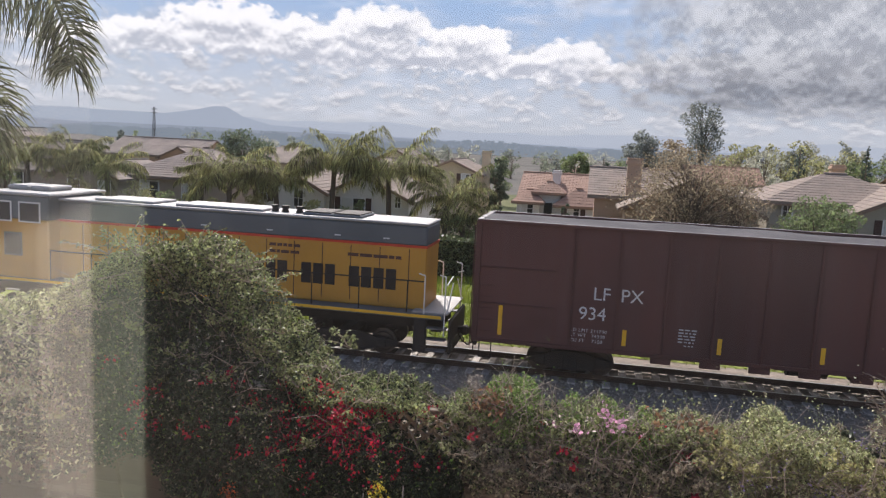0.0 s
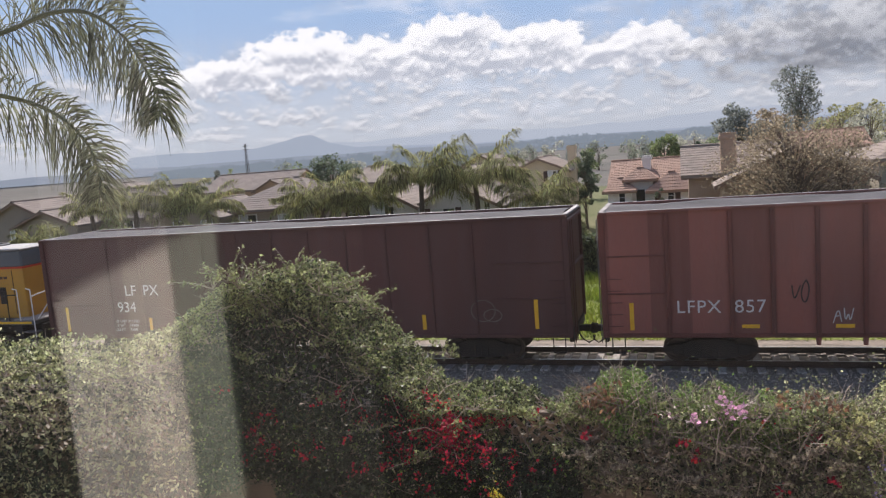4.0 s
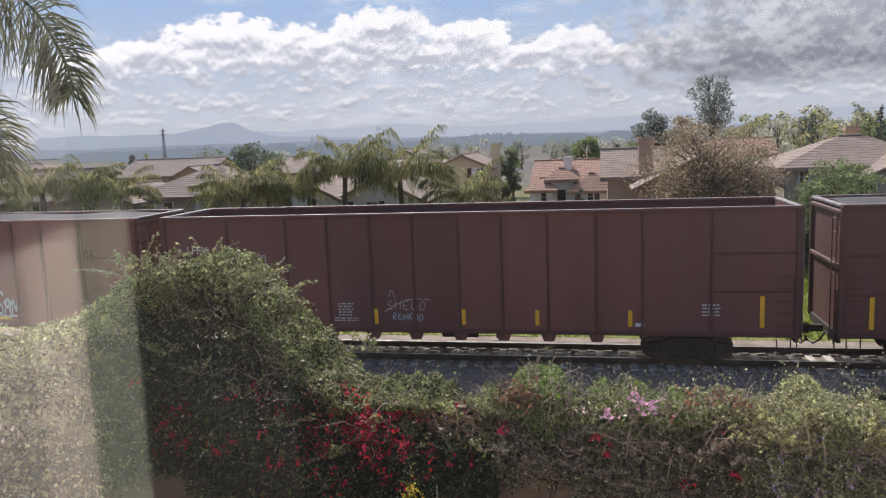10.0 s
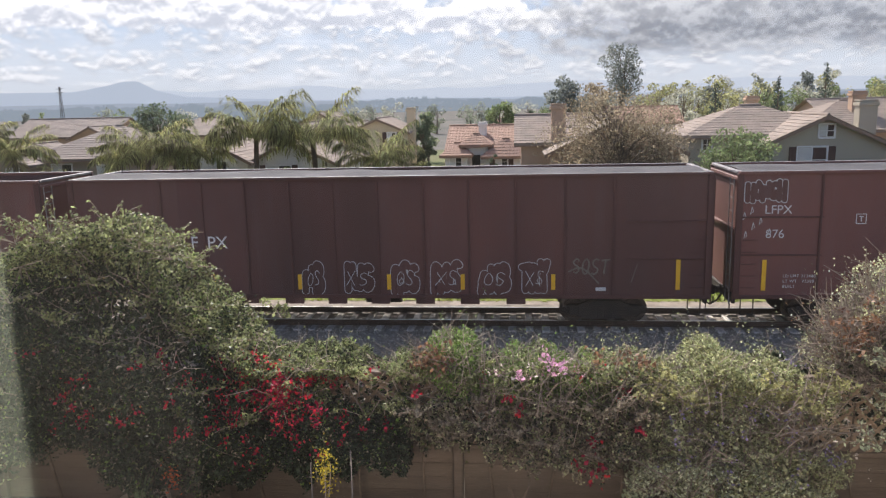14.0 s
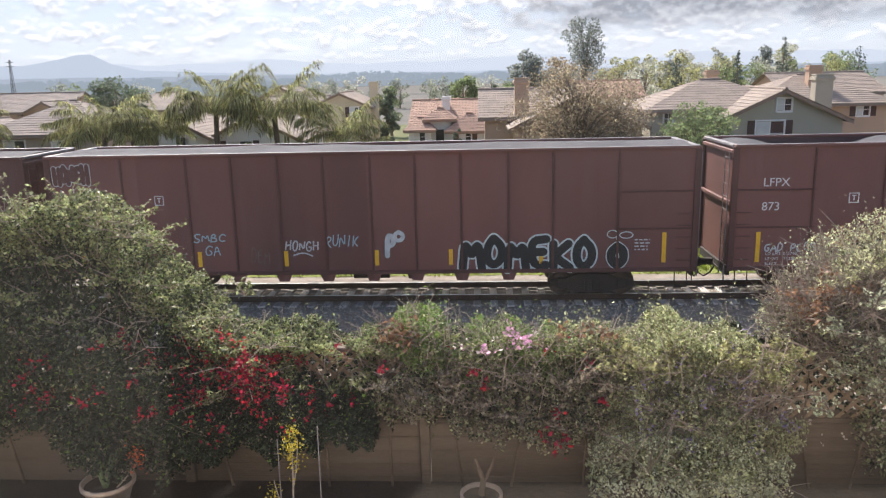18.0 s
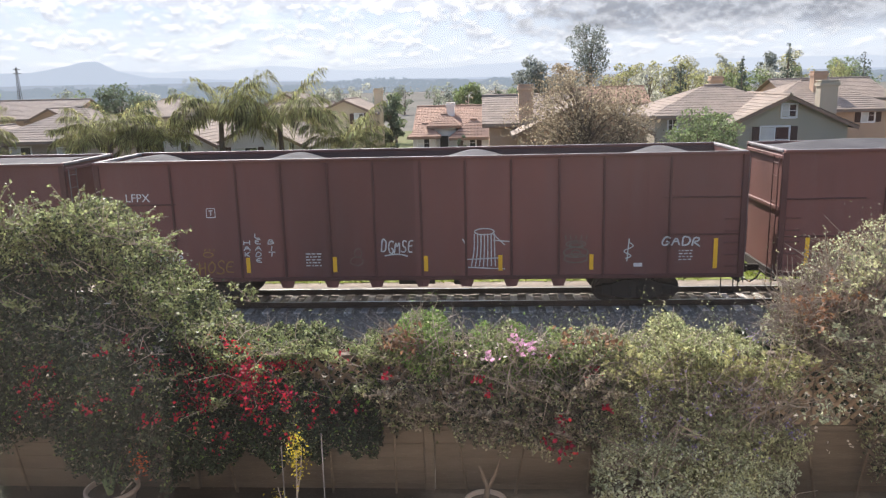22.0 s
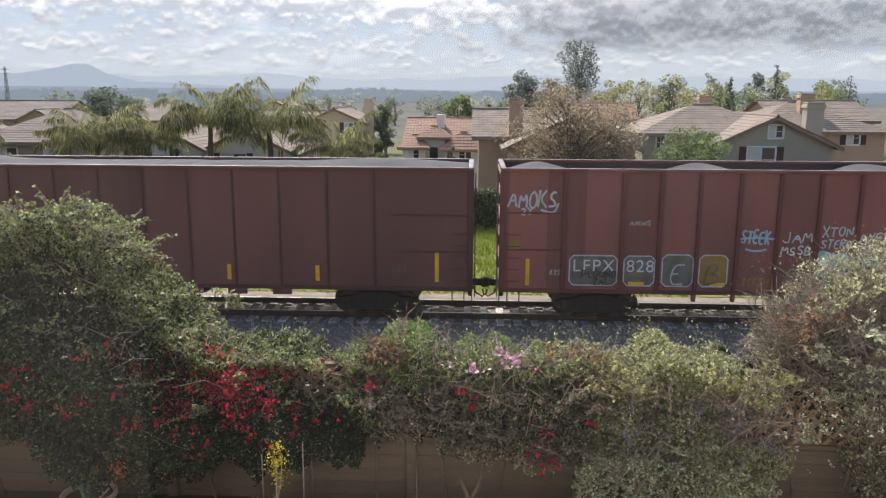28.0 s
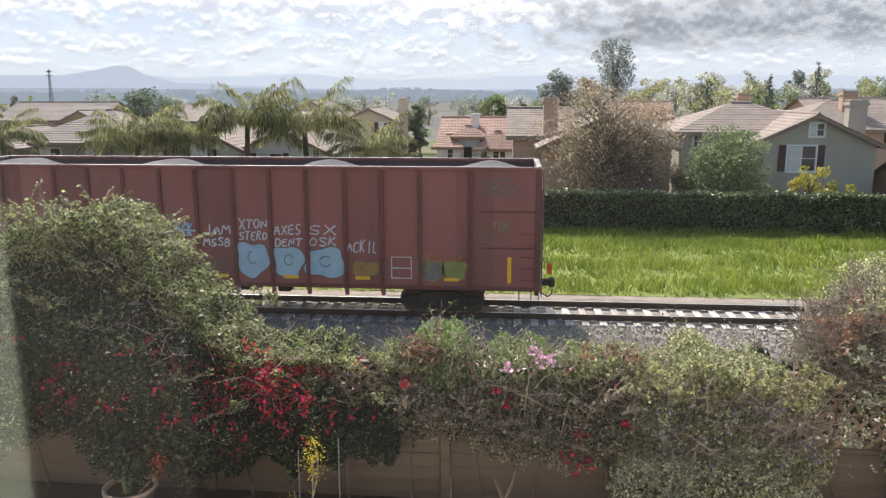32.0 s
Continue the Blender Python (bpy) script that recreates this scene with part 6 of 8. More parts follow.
# white house among the palms
house("white stucco house with brown gables and dark shutters", M["stucco_white"], M["tile_brown"],
      [(-24.0, -18.7, 52, 61, G, 1.9, 3.3, "y"), (-19.0, -12.6, 52.6, 62, G, 1.6, 3.15, "y")],
      [(-23.3, 52, 0.9, 2.0, 0.55, True, 1), (-20.6, 52, 0.6, 1.8, 0.7, False, 1), (-16.7, 52.6, 0.1, 1.4, 1.7, True, 2), (-13.4, 52.6, 0.9, 1.7, 0.4, False, 1)])
# brown house with a wide tile roof
house("brown stucco house with broad grey-brown tile roof", M["stucco_brown"], M["tile_grey"],
      [(-36.0, -27.0, 54, 64, G, 2.2, 4.25, "hip"), (-40.5, -35.0, 52, 60, G, 1.9, 3.0, "y")],
      [(-38.7, 52, 0.6, 1.5, 0.9, False, 2), (-33.6, 54, 0.3, 1.6, 1.5, False, 2), (-30.3, 54, 0.3, 1.5, 1.0, False, 2), (-36.1, 52, 0.6, 1.5, 0.9, False, 2)])
house("taupe stucco house with brown tile gables and red-brown shutters", M["stucco_brown"], M["tile_grey"],
      [(-60.0, -52.0, 53, 62, G, 2.2, 4.0, "y"), (-53.5, -43.0, 55, 63, G, 2.1, 4.3, "x"), (-55.4, -49.0, 52.2, 56, G, 1.9, 3.1, "y")],
      [(-51.5, 52.2, 0.5, 1.7, 1.3, True, 2), (-46.2, 55, 0.2, 1.7, 1.3, True, 2), (-56.5, 53, 0.5, 1.5, 0.9, False, 2)])
# more roofs further back
house("far tan house with long brown tile roof", M["stucco_tan"], M["tile_grey"], [(-61, -48.5, 88, 98, G, 2.6, 4.5, "x"), (-52, -47, 86, 92, G, 2.4, 3.6, "y")])
house("far cream house with brown tile roof", M["stucco_cream"], M["tile_brown"], [(-46, -33, 92, 102, G, 2.4, 4.2, "hip")])
house("far tan house with hipped tile roof", M["stucco_tan"], M["tile_grey"], [(-78, -64, 80, 92, G, 2.6, 4.6, "hip")])
house("far house with pale roof beyond the palms", M["stucco_cream"], M["tile_grey"], [(-30, -22, 100, 110, G, 2.6, 4.6, "y")], [(-26, 100, 1.6, 2.6, 0.9, False, 2)])
house("tan house with red-brown tile roof behind the grey house", M["stucco_tan"], M["tile_brown"], [(20.5, 31, 60, 70, G, 3.0, 4.95, "hip"), (27.5, 36, 72, 82, G, 3.4, 5.0, "x")],
      [(23.6, 60, 2.0, 2.8, 0.8, False, 2), (28.6, 60, 1.9, 2.8, 0.9, True, 2)], [(26.0, 63, 1.0, 2, 5.6), (13.4 + 5, 64, 0.9, 2, 5.4)])
house("single-storey annex with brown tile roof", M["stucco_tan"], M["tile_brown"], [(22.6, 32, 44, 51, G, -0.1, 1.5, "x")])
house("far white house with tile roof", M["stucco_white"], M["tile_red"], [(-5.5, 3.5, 96, 106, G, 2.0, 3.7, "hip"), (8, 20, 98, 108, G, 2.6, 4.4, "x")])
house("far tan house past the cream gable", M["stucco_tan"], M["tile_brown"], [(-24, -17.5, 84, 92, G, 2.2, 3.6, "x")])


# leaf colours lightened to paint distance haze on the far trees
M["tree_pale"] = leaf_mat("haze_paled_leaves", (0.45, 0.45, 0.36), (0.35, 0.35, 0.28), 0.4, 0.6, 0.8, 0.05)
M["tree_far"] = leaf_mat("hazed_far_leaves", (0.25, 0.27, 0.24), (0.19, 0.21, 0.19), 0.4, 0.5, 0.8, 0.05)


def crown(centres, n, size, droop=None):
    """Leaves clumped in blobs: centres is a list of (x, y, z, rx, ry, rz)."""
    c = np.array(centres, dtype=float)
    w = c[:, 3] * c[:, 4] * c[:, 5]
    k = rng.choice(len(c), n, p=w / w.sum())
    v = rng.normal(size=(n, 3))
    v /= np.linalg.norm(v, axis=1)[:, None]
    r = rng.uniform(0.25, 1.0, n) ** 0.5
    p = c[k, :3] + v * c[k, 3:] * r[:, None]
    # gather into small sprays
    p += 0.35 * c[k, 3:].mean(axis=1)[:, None] * 0.3 * np.sin(p[:, [1, 2, 0]] * 4.0 / c[k, 3:].mean(axis=1)[:, None])
    return leaf_quads(p, size, 1.0, 0.6, droop)


def tree(x, y, z0, ztop, width, m, label, n=3000, size=0.22, seed=0, name="tree", bare=0.25, blobs=22, shape=1.0, droop=None):
    r = random.Random(seed)
    t = empty(name, x, y, z0, label, "tree")
    Ht = ztop - z0
    base = Ht * bare
    lines = [([(0, 0, -0.3), (0.03 * Ht * r.uniform(-1, 1), 0, base), (0.05 * Ht * r.uniform(-1, 1), 0, Ht * 0.85)], width * 0.05 + 0.05, 0.03)]
    cs = []
    for i in range(blobs):
        f = (i + 0.5) / blobs
        zz = base + (Ht - base) * (0.08 + 0.84 * f)
        prof = math.sin(math.pi * min(1.0, 0.86 * (0.15 + 0.85 * f) ** shape)) ** 0.7
        a = r.uniform(0, 6.28)
        rad = width / 2 * prof * r.uniform(0.3, 0.85)
        px, py = rad * math.cos(a), rad * math.sin(a)
        s = width * r.uniform(0.12, 0.2) * (0.6 + 0.5 * prof)
        cs.append((px, py, zz, s, s, s * 0.75))
        lines.append(([(0, 0, max(base * 0.7, zz - Ht * 0.25)), (px * 0.5, py * 0.5, zz - Ht * 0.08), (px, py, zz)], 0.02 + width * 0.007, 0.01))
    part("trunk", tubes("trunk", lines, M["bark"], 6), None, t)
    tagged(part("crown", quads("crown", crown(cs, n, size, droop), m), None, t), kind="stuff")
    return t


tree(11.8, 43.2, G, 3.75, 5.2, M["tree_mid"], "round dense green tree behind the ivy wall", 9000, 0.2, 1, bare=0.3, blobs=46, shape=0.8)
tree(5.4, 43.6, G, 6.2, 8.0, M["tree_brown"], "tall thin-leaved brownish tree behind the ivy wall", 17000, 0.13, 2, bare=0.2, blobs=140, shape=0.9)
tree(7.6, 44.6, G, 5.3, 4.0, M["tree_brown"], "thin-leaved brownish tree behind the ivy wall", 3600, 0.14, 12, bare=0.3, blobs=50)
tree(16.2, 43.0, G, 1.9, 2.4, M["yellow_shrub"], "golden-leaved shrub above the ivy wall", 2600, 0.14, 3, "shrub", 0.3, 20)
tree(17.9, 43.2, G, 0.95, 1.9, M["yellow_shrub"], "low golden shrub above the ivy wall", 1500, 0.14, 4, "shrub", 0.4, 14)
tree(9.6, 44.0, G, 1.6, 1.6, M["tree_dark"], "dark bush beside the tan house", 1500, 0.15, 5, "shrub", 0.3, 14)
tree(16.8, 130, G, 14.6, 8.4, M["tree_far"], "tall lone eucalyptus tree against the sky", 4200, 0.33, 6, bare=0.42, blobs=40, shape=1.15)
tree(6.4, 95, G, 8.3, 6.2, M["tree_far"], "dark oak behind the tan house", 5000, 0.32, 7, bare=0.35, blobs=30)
tree(10.5, 104, G, 8.0, 5.0, M["tree_brown"], "brown-leaved tree behind the houses", 3500, 0.3, 8, bare=0.3, blobs=24)
tree(-1.9, 85, G, 5.5, 4.4, M["tree_mid"], "green tree behind the white house", 3600, 0.28, 9, bare=0.3, blobs=24)
tree(2.0, 88, G, 4.9, 2.2, M["tree_dark"], "slim dark tree behind the white house", 1600, 0.26, 10, bare=0.25, blobs=16)
tree(-9.6, 78, G, 4.8, 3.0, M["tree_dark"], "dark green tree by the cream house", 2600, 0.26, 11, bare=0.25, blobs=20)
tree(-38.2, 80, G, 6.1, 7.0, M["tree_dark"], "broad dark tree behind the brown house", 5000, 0.3, 13, bare=0.3, blobs=30)
tree(-2.0, 64.2, G, 1.5, 0.9, M["tree_dark"], "clipped dark cypress by the white house", 900, 0.16, 14, "shrub", 0.2, 12)
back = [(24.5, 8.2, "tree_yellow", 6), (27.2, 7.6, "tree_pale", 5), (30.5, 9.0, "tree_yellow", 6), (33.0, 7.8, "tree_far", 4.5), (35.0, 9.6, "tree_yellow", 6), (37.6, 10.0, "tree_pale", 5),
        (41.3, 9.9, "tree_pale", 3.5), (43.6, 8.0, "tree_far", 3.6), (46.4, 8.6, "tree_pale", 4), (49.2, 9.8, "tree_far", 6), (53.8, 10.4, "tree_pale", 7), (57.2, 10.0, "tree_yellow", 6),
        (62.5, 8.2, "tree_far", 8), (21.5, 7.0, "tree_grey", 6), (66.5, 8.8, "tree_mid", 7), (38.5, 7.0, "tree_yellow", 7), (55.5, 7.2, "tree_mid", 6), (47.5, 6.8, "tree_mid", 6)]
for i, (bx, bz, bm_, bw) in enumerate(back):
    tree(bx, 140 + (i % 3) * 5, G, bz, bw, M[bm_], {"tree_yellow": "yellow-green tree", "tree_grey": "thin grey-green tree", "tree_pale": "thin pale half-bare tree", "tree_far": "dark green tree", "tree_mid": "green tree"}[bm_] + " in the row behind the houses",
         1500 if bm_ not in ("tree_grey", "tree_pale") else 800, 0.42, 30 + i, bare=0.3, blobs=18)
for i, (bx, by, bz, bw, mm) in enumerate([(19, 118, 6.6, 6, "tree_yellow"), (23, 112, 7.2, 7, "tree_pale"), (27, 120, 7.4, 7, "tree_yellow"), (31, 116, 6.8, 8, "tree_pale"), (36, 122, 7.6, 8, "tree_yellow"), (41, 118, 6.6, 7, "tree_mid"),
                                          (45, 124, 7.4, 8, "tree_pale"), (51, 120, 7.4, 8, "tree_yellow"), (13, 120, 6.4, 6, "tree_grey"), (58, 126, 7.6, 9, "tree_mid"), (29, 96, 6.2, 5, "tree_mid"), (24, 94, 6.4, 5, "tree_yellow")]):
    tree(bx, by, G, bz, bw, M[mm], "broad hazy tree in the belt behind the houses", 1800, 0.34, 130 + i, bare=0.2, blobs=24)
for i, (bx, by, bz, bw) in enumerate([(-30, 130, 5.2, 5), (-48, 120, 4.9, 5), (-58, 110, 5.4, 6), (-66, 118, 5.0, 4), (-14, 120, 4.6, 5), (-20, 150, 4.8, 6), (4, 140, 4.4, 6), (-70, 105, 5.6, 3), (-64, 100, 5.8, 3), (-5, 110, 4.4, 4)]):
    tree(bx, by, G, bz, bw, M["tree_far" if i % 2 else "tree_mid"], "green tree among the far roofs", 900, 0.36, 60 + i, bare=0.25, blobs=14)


def conifer(x, y, ztop, width, seed):
    """A dark pointed tree in tiers of drooping boughs."""
    r = random.Random(seed)
    t = empty("conifer", x, y, G, "dark pointed conifer behind the houses", "tree")
    Ht = ztop - G
    part("trunk", tubes("trunk", [([(0, 0, -0.3), (0, 0, Ht * 0.98)], 0.22, 0.03)], M["bark"], 6), None, t)
    cs = []
    for i in range(34):
        f = (i + 0.5) / 34
        zz, a = Ht * (0.12 + 0.86 * f), r.uniform(0, 6.28)
        rad = width / 2 * (1.02 - f) * r.uniform(0.35, 0.95)
        k = width * (0.07 + 0.12 * (1 - f))
        cs.append((rad * math.cos(a), rad * math.sin(a), zz, k, k, k * 0.6))
    tagged(part("crown", quads("crown", crown(cs, 1900, 0.3), M["conifer"]), None, t), kind="stuff")


M["conifer"] = leaf_mat("dark_conifer_needles", (0.11, 0.14, 0.11), (0.075, 0.1, 0.08), 0.4, 0.3, 0.8, 0.05)
for i, (bx, by, bz, bw) in enumerate([(21.5, 88, 7.0, 4.2), (34.5, 108, 8.2, 3.4), (42.0, 112, 10.0, 5.2), (29.5, 150, 7.4, 3.2), (56.0, 120, 8.6, 7.5)]):
    conifer(bx, by, bz, bw, 400 + i)


def treeline():
    """Woods on the plain, glowing in one flat haze colour."""
    pos = []
    for x0, x1, y, z in ((-200, -20, 900, 11.5), (-60, 90, 950, 10.0), (-420, -300, 700, 9.0), (-330, -230, 620, 8.0), (60, 260, 900, 9.0), (-560, -430, 800, 8.5), (-700, -520, 900, 8.0), (-230, -120, 500, 5.5), (250, 500, 800, 9)):
        n = 2600
        x = rng.uniform(x0, x1, n)
        hz = z * (0.75 + 0.35 * np.clip(fbm(np.stack([x / 14.0, np.zeros(n)], 1), y / 1000.0), -1, 1))
        zz = -5 + (hz + 5) * rng.uniform(0, 1, n)
        pos.append(np.stack([x, y + rng.normal(0, 8, n), zz], 1))
    co = leaf_quads(np.concatenate(pos), 3.4, 1.0, 0.8)
    m = glow("far_woods_haze_glow", (0.21, 0.25, 0.29), 0.9)
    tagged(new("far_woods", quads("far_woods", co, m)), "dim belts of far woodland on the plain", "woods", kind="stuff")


treeline()


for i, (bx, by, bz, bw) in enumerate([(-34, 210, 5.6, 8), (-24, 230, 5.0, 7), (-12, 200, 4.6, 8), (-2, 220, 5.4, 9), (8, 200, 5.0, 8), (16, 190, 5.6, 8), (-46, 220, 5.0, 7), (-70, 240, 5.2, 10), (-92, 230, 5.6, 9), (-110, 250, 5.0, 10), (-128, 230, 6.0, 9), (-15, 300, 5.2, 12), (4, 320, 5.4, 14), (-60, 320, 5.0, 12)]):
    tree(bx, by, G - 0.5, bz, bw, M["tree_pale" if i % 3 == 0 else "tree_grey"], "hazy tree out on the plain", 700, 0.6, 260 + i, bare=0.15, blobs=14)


def pylon():
    p = empty("lattice_mast", -368, 600, -4.2, "tall thin steel mast on the plain", "mast")
    bm = bmesh.new()
    for s in (-1, 1):
        for q in (-1, 1):
            cyl(bm, (s * 1.2, q * 1.2, 0), (s * 0.4, q * 0.4, 29), 0.22, 0.16, 5)
    for i in range(9):
        a, b = i * 3.2, (i + 1) * 3.2
        ra, rb = 1.2 - 0.8 * a / 29, 1.2 - 0.8 * b / 29
        cyl(bm, (-ra, -ra, a), (rb, -rb, b), 0.12, 0.12, 4)
    part("mast", bm, M["black_iron"], p)
    for z in (24, 27):
        part("cross_arm", boxes((-3.0, 3.0, -0.2, 0.2, z, z + 0.4)), M["black_iron"], p)


pylon()


def frond(base, heading, length, rise, sag, n, lw, ll, drop=1.0, twist=0.0):
    """One feather palm leaf: spine points and leaflet quads."""
    h = Vector((math.cos(heading), math.sin(heading), 0))
    pts, co = [], []
    side = Vector((-h.y, h.x, 0))
    for i in range(13):
        t = i / 12
        pts.append(Vector(base) + h * (length * (t - 0.12 * t * t * sag)) + Vector((0, 0, rise * t - sag * length * 0.75 * t * t)))
    for i in range(n):
        t = 0.08 + 0.92 * (i + rng.uniform(0, 0.8)) / n
        k = min(11, int(t * 12))
        p = pts[k].lerp(pts[k + 1], t * 12 - k)
        d = (pts[k + 1] - pts[k]).normalized()
        L = ll * (0.55 + 0.9 * math.sin(math.pi * min(1.0, t * 0.85 + 0.1))) * rng.uniform(0.75, 1.15)
        for s in (-1, 1):
            out = (side * s * rng.uniform(0.5, 1.0) + d * rng.uniform(0.3, 0.7) + Vector((0, 0, rng.uniform(-0.5, 0.5) * (1 - drop * 0.5)))).normalized()
            mid = p + out * L * 0.5 + Vector((0, 0, -0.12 * L * drop))
            tip = p + out * L * 0.8 + Vector((0, 0, -0.62 * L * drop))
            w = out.cross(Vector((0, 0, 1))).normalized() * lw
            co.append((p, mid + w, tip, mid - w))
    return pts, np.array([[tuple(v) for v in q] for q in co])


def palm(x, y, zb, zc, R, n, seed, lean=0.0):
    t = empty("palm_tree", x, y, zb, "feather-leaved palm with sunlit drooping fronds", "palm tree", "palms beyond the railway")
    r = random.Random(seed)
    Hc = zc - zb
    bm = bmesh.new()
    px = 0.0
    for i in range(8):
        a, b = i / 8, (i + 1) / 8
        cyl(bm, (lean * a * a, 0, Hc * a), (lean * b * b, 0, Hc * b + 0.02), 0.2 - 0.05 * a, 0.19 - 0.05 * a, 10)
    part("trunk", bm, M["palm_bark"], t, "ringed grey trunk")
    spines = []
    n += 5
    for i in range(n):
        hd = 2.39996 * i + r.uniform(-0.25, 0.25)
        # the young fronds stand up in the middle, the old ones hang
        up = 1.0 - 1.15 * (i + 0.5) / n + r.uniform(-0.1, 0.1)
        ln = R * r.uniform(0.95, 1.2)
        pts, co = frond((lean, 0, Hc - 0.15), hd, ln, R * (0.68 + 0.9 * up), 1.05 + 0.25 * r.uniform(-1, 1) - 0.1 * up, 66, 0.028, 0.66 * R / 2.4, 0.8)
        fr = part("frond", quads("frond", co, M["palm_leaf"]), None, t)
        part("spine", tubes("spine", [(pts, 0.03, 0.01)], M["palm_leaf"], 4), None, fr)


for i, (px, py, zc, R, n) in enumerate([(-16.1, 46, 3.7, 3.3, 17), (-12.2, 46, 3.4, 3.5, 18), (-8.6, 45, 2.2, 2.6, 14), (-19.6, 46, 2.6, 2.6, 14), (-22.6, 45, 2.7, 2.8, 17), (-30.9, 45, 2.8, 2.5, 14),
                                         (-34.2, 45.5, 3.3, 2.5, 14), (-36.8, 45, 3.2, 2.4, 13), (-47.6, 46, 0.9, 2.0, 11), (-7.2, 44.5, 1.0, 1.9, 11), (-25.6, 47, 2.4, 2.0, 12), (-41.5, 46, 3.0, 2.3, 13)]):
    palm(px, py, G, zc, R, n, 200 + i, 0.2 * (-1) ** i)
tree(-24.4, 44.6, G, 3.1, 2.6, M["tree_yellow"], "ochre-leaved shrub between palms", 2200, 0.15, 90, "shrub", 0.3, 18)
tree(-7.0, 43.6, G, 1.7, 2.6, M["tree_mid"], "bright bush by the palms", 2000, 0.15, 91, "shrub", 0.3, 18)
tree(-5.6, 43.4, G, 1.0, 1.8, M["tree_yellow"], "yellow-tinged bush by the palms", 1400, 0.14, 92, "shrub", 0.3, 14)
for i, (bx, bz, bw, mm) in enumerate([(-28.5, 2.4, 3.0, "tree_yellow"), (-26.4, 2.0, 2.4, "tree_mid"), (-20.8, 2.2, 2.4, "tree_yellow"), (-13.9, 2.2, 2.4, "tree_mid"), (-32.8, 3.0, 2.8, "tree_yellow"), (-38.6, 3.4, 3.4, "tree_mid"), (-43.5, 3.0, 3.2, "tree_yellow")]):
    tree(bx, 44.4 + 0.3 * (i % 3), G, bz, bw, M[mm], "loose sunlit shrub among the palms", 2600, 0.14, 160 + i, "shrub", 0.25, 22)
tree(-16.8, 44.2, G, 2.0, 2.2, M["tree_yellow"], "ochre shrub under the palms", 1500, 0.14, 93, "shrub", 0.3, 14)


# ---- near garden ----
def near_palm():
    t = empty("palm_tree", -8.4, 6.6, 1.1, "near feather palm with long drooping fronds", "palm tree")
    bm = bmesh.new()
    for i in range(8):
        cyl(bm, (0, 0, 5.3 * i / 8), (0, 0, 5.3 * (i + 1) / 8 + 0.02), 0.22 - 0.008 * i, 0.21 - 0.008 * i, 12)
    part("trunk", bm, M["palm_bark"], t, "ringed grey trunk")

    def shaped(path, n, ll, hang):
        """A frond along given places in the garden."""
        p = [Vector(q) - t.location for q in path]
        pts = []
        for i in range(41):
            u = i / 40 * (len(p) - 1)
            k = min(len(p) - 2, int(u))
            f = u - k
            a, b, c, d = p[max(0, k - 1)], p[k], p[k + 1], p[min(len(p) - 1, k + 2)]
            pts.append(0.5 * ((2 * b) + (c - a) * f + (2 * a - 5 * b + 4 * c - d) * f * f + (3 * b - a - 3 * c + d) * f ** 3))
        co = []
        for i in range(n):
            u = 0.04 + 0.96 * i / n
            k = min(39, int(u * 40))
            q = pts[k].lerp(pts[k + 1], u * 40 - k)
            d = (pts[k + 1] - pts[k]).normalized()
            side = d.cross(Vector((0, 0, 1)))
            side = side.normalized() if side.length > 0.15 else Vector((0, 1, 0))
            for s in (-1, 1):
                L = ll * (0.55 + 0.45 * math.sin(math.pi * u)) * rng.uniform(0.75, 1.15) * (1 - 0.25 * u)
                # one rank stands up from the spine and tips over, the other hangs
                perp = side.cross(d).normalized()
                sag = hang * (0.7 if s > 0 else 1.0)
                out = (perp * s * rng.uniform(0.35, 1.0) + side * rng.uniform(-0.55, 0.55) + d * rng.uniform(0.15, 0.6)).normalized()
                w0 = out.cross(Vector((0.0, 1.0, 0.0)))
                w = (w0.normalized() if w0.length > 0.05 else side) * 0.008
                a = q
                b = q + out * L * 0.34
                c = q + out * L * 0.62 + Vector((0, 0, -0.2 * L * sag))
                e = q + out * L * 0.8 + Vector((rng.normal(0, 0.02), 0, -0.52 * L * sag))
                co.append((a - w * 0.5, b - w, b + w, a + w * 0.5))
                co.append((b - w, c - w * 0.8, c + w * 0.8, b + w))
                co.append((c - w * 0.8, e, e + w * 0.05, c + w * 0.8))
        fr = part("frond", quads("frond", np.array([[tuple(v) for v in q] for q in co]), M["palm_near"]), None, t)
        part("spine", tubes("spine", [(pts, 0.03, 0.008)], M["palm_near"], 5), None, fr)

    base = (-8.4, 6.6, 6.35)
    shaped([base, (-6.9, 6.2, 6.9), (-6.0, 6.0, 7.03), (-5.6, 6.0, 7.1), (-5.2, 6.0, 7.05), (-4.85, 6.0, 6.8), (-4.66, 6.0, 6.5), (-4.55, 6.0, 6.22), (-4.56, 6.0, 6.05)], 250, 0.68, 1.0)
    shaped([base, (-7.1, 6.2, 6.5), (-6.15, 6.0, 6.35), (-5.7, 6.0, 6.15), (-5.42, 6.0, 5.88), (-5.32, 6.0, 5.58), (-5.34, 6.0, 5.35)], 220, 0.6, 1.0)
    shaped([base, (-7.6, 6.8, 7.4), (-6.5, 7.0, 7.9), (-5.9, 7.1, 7.75), (-5.6, 7.1, 7.4)], 70, 0.6, 1.0)
    shaped([base, (-7.6, 5.8, 6.9), (-6.9, 5.4, 7.0), (-6.4, 5.3, 6.6), (-6.2, 5.3, 6.1)], 60, 0.6, 1.0)
    shaped([base, (-8.9, 7.4, 7.2), (-9.4, 8.0, 7.0), (-9.7, 8.3, 6.3)], 60, 0.6, 1.0)


near_palm()
FY = 7.1   # the fence


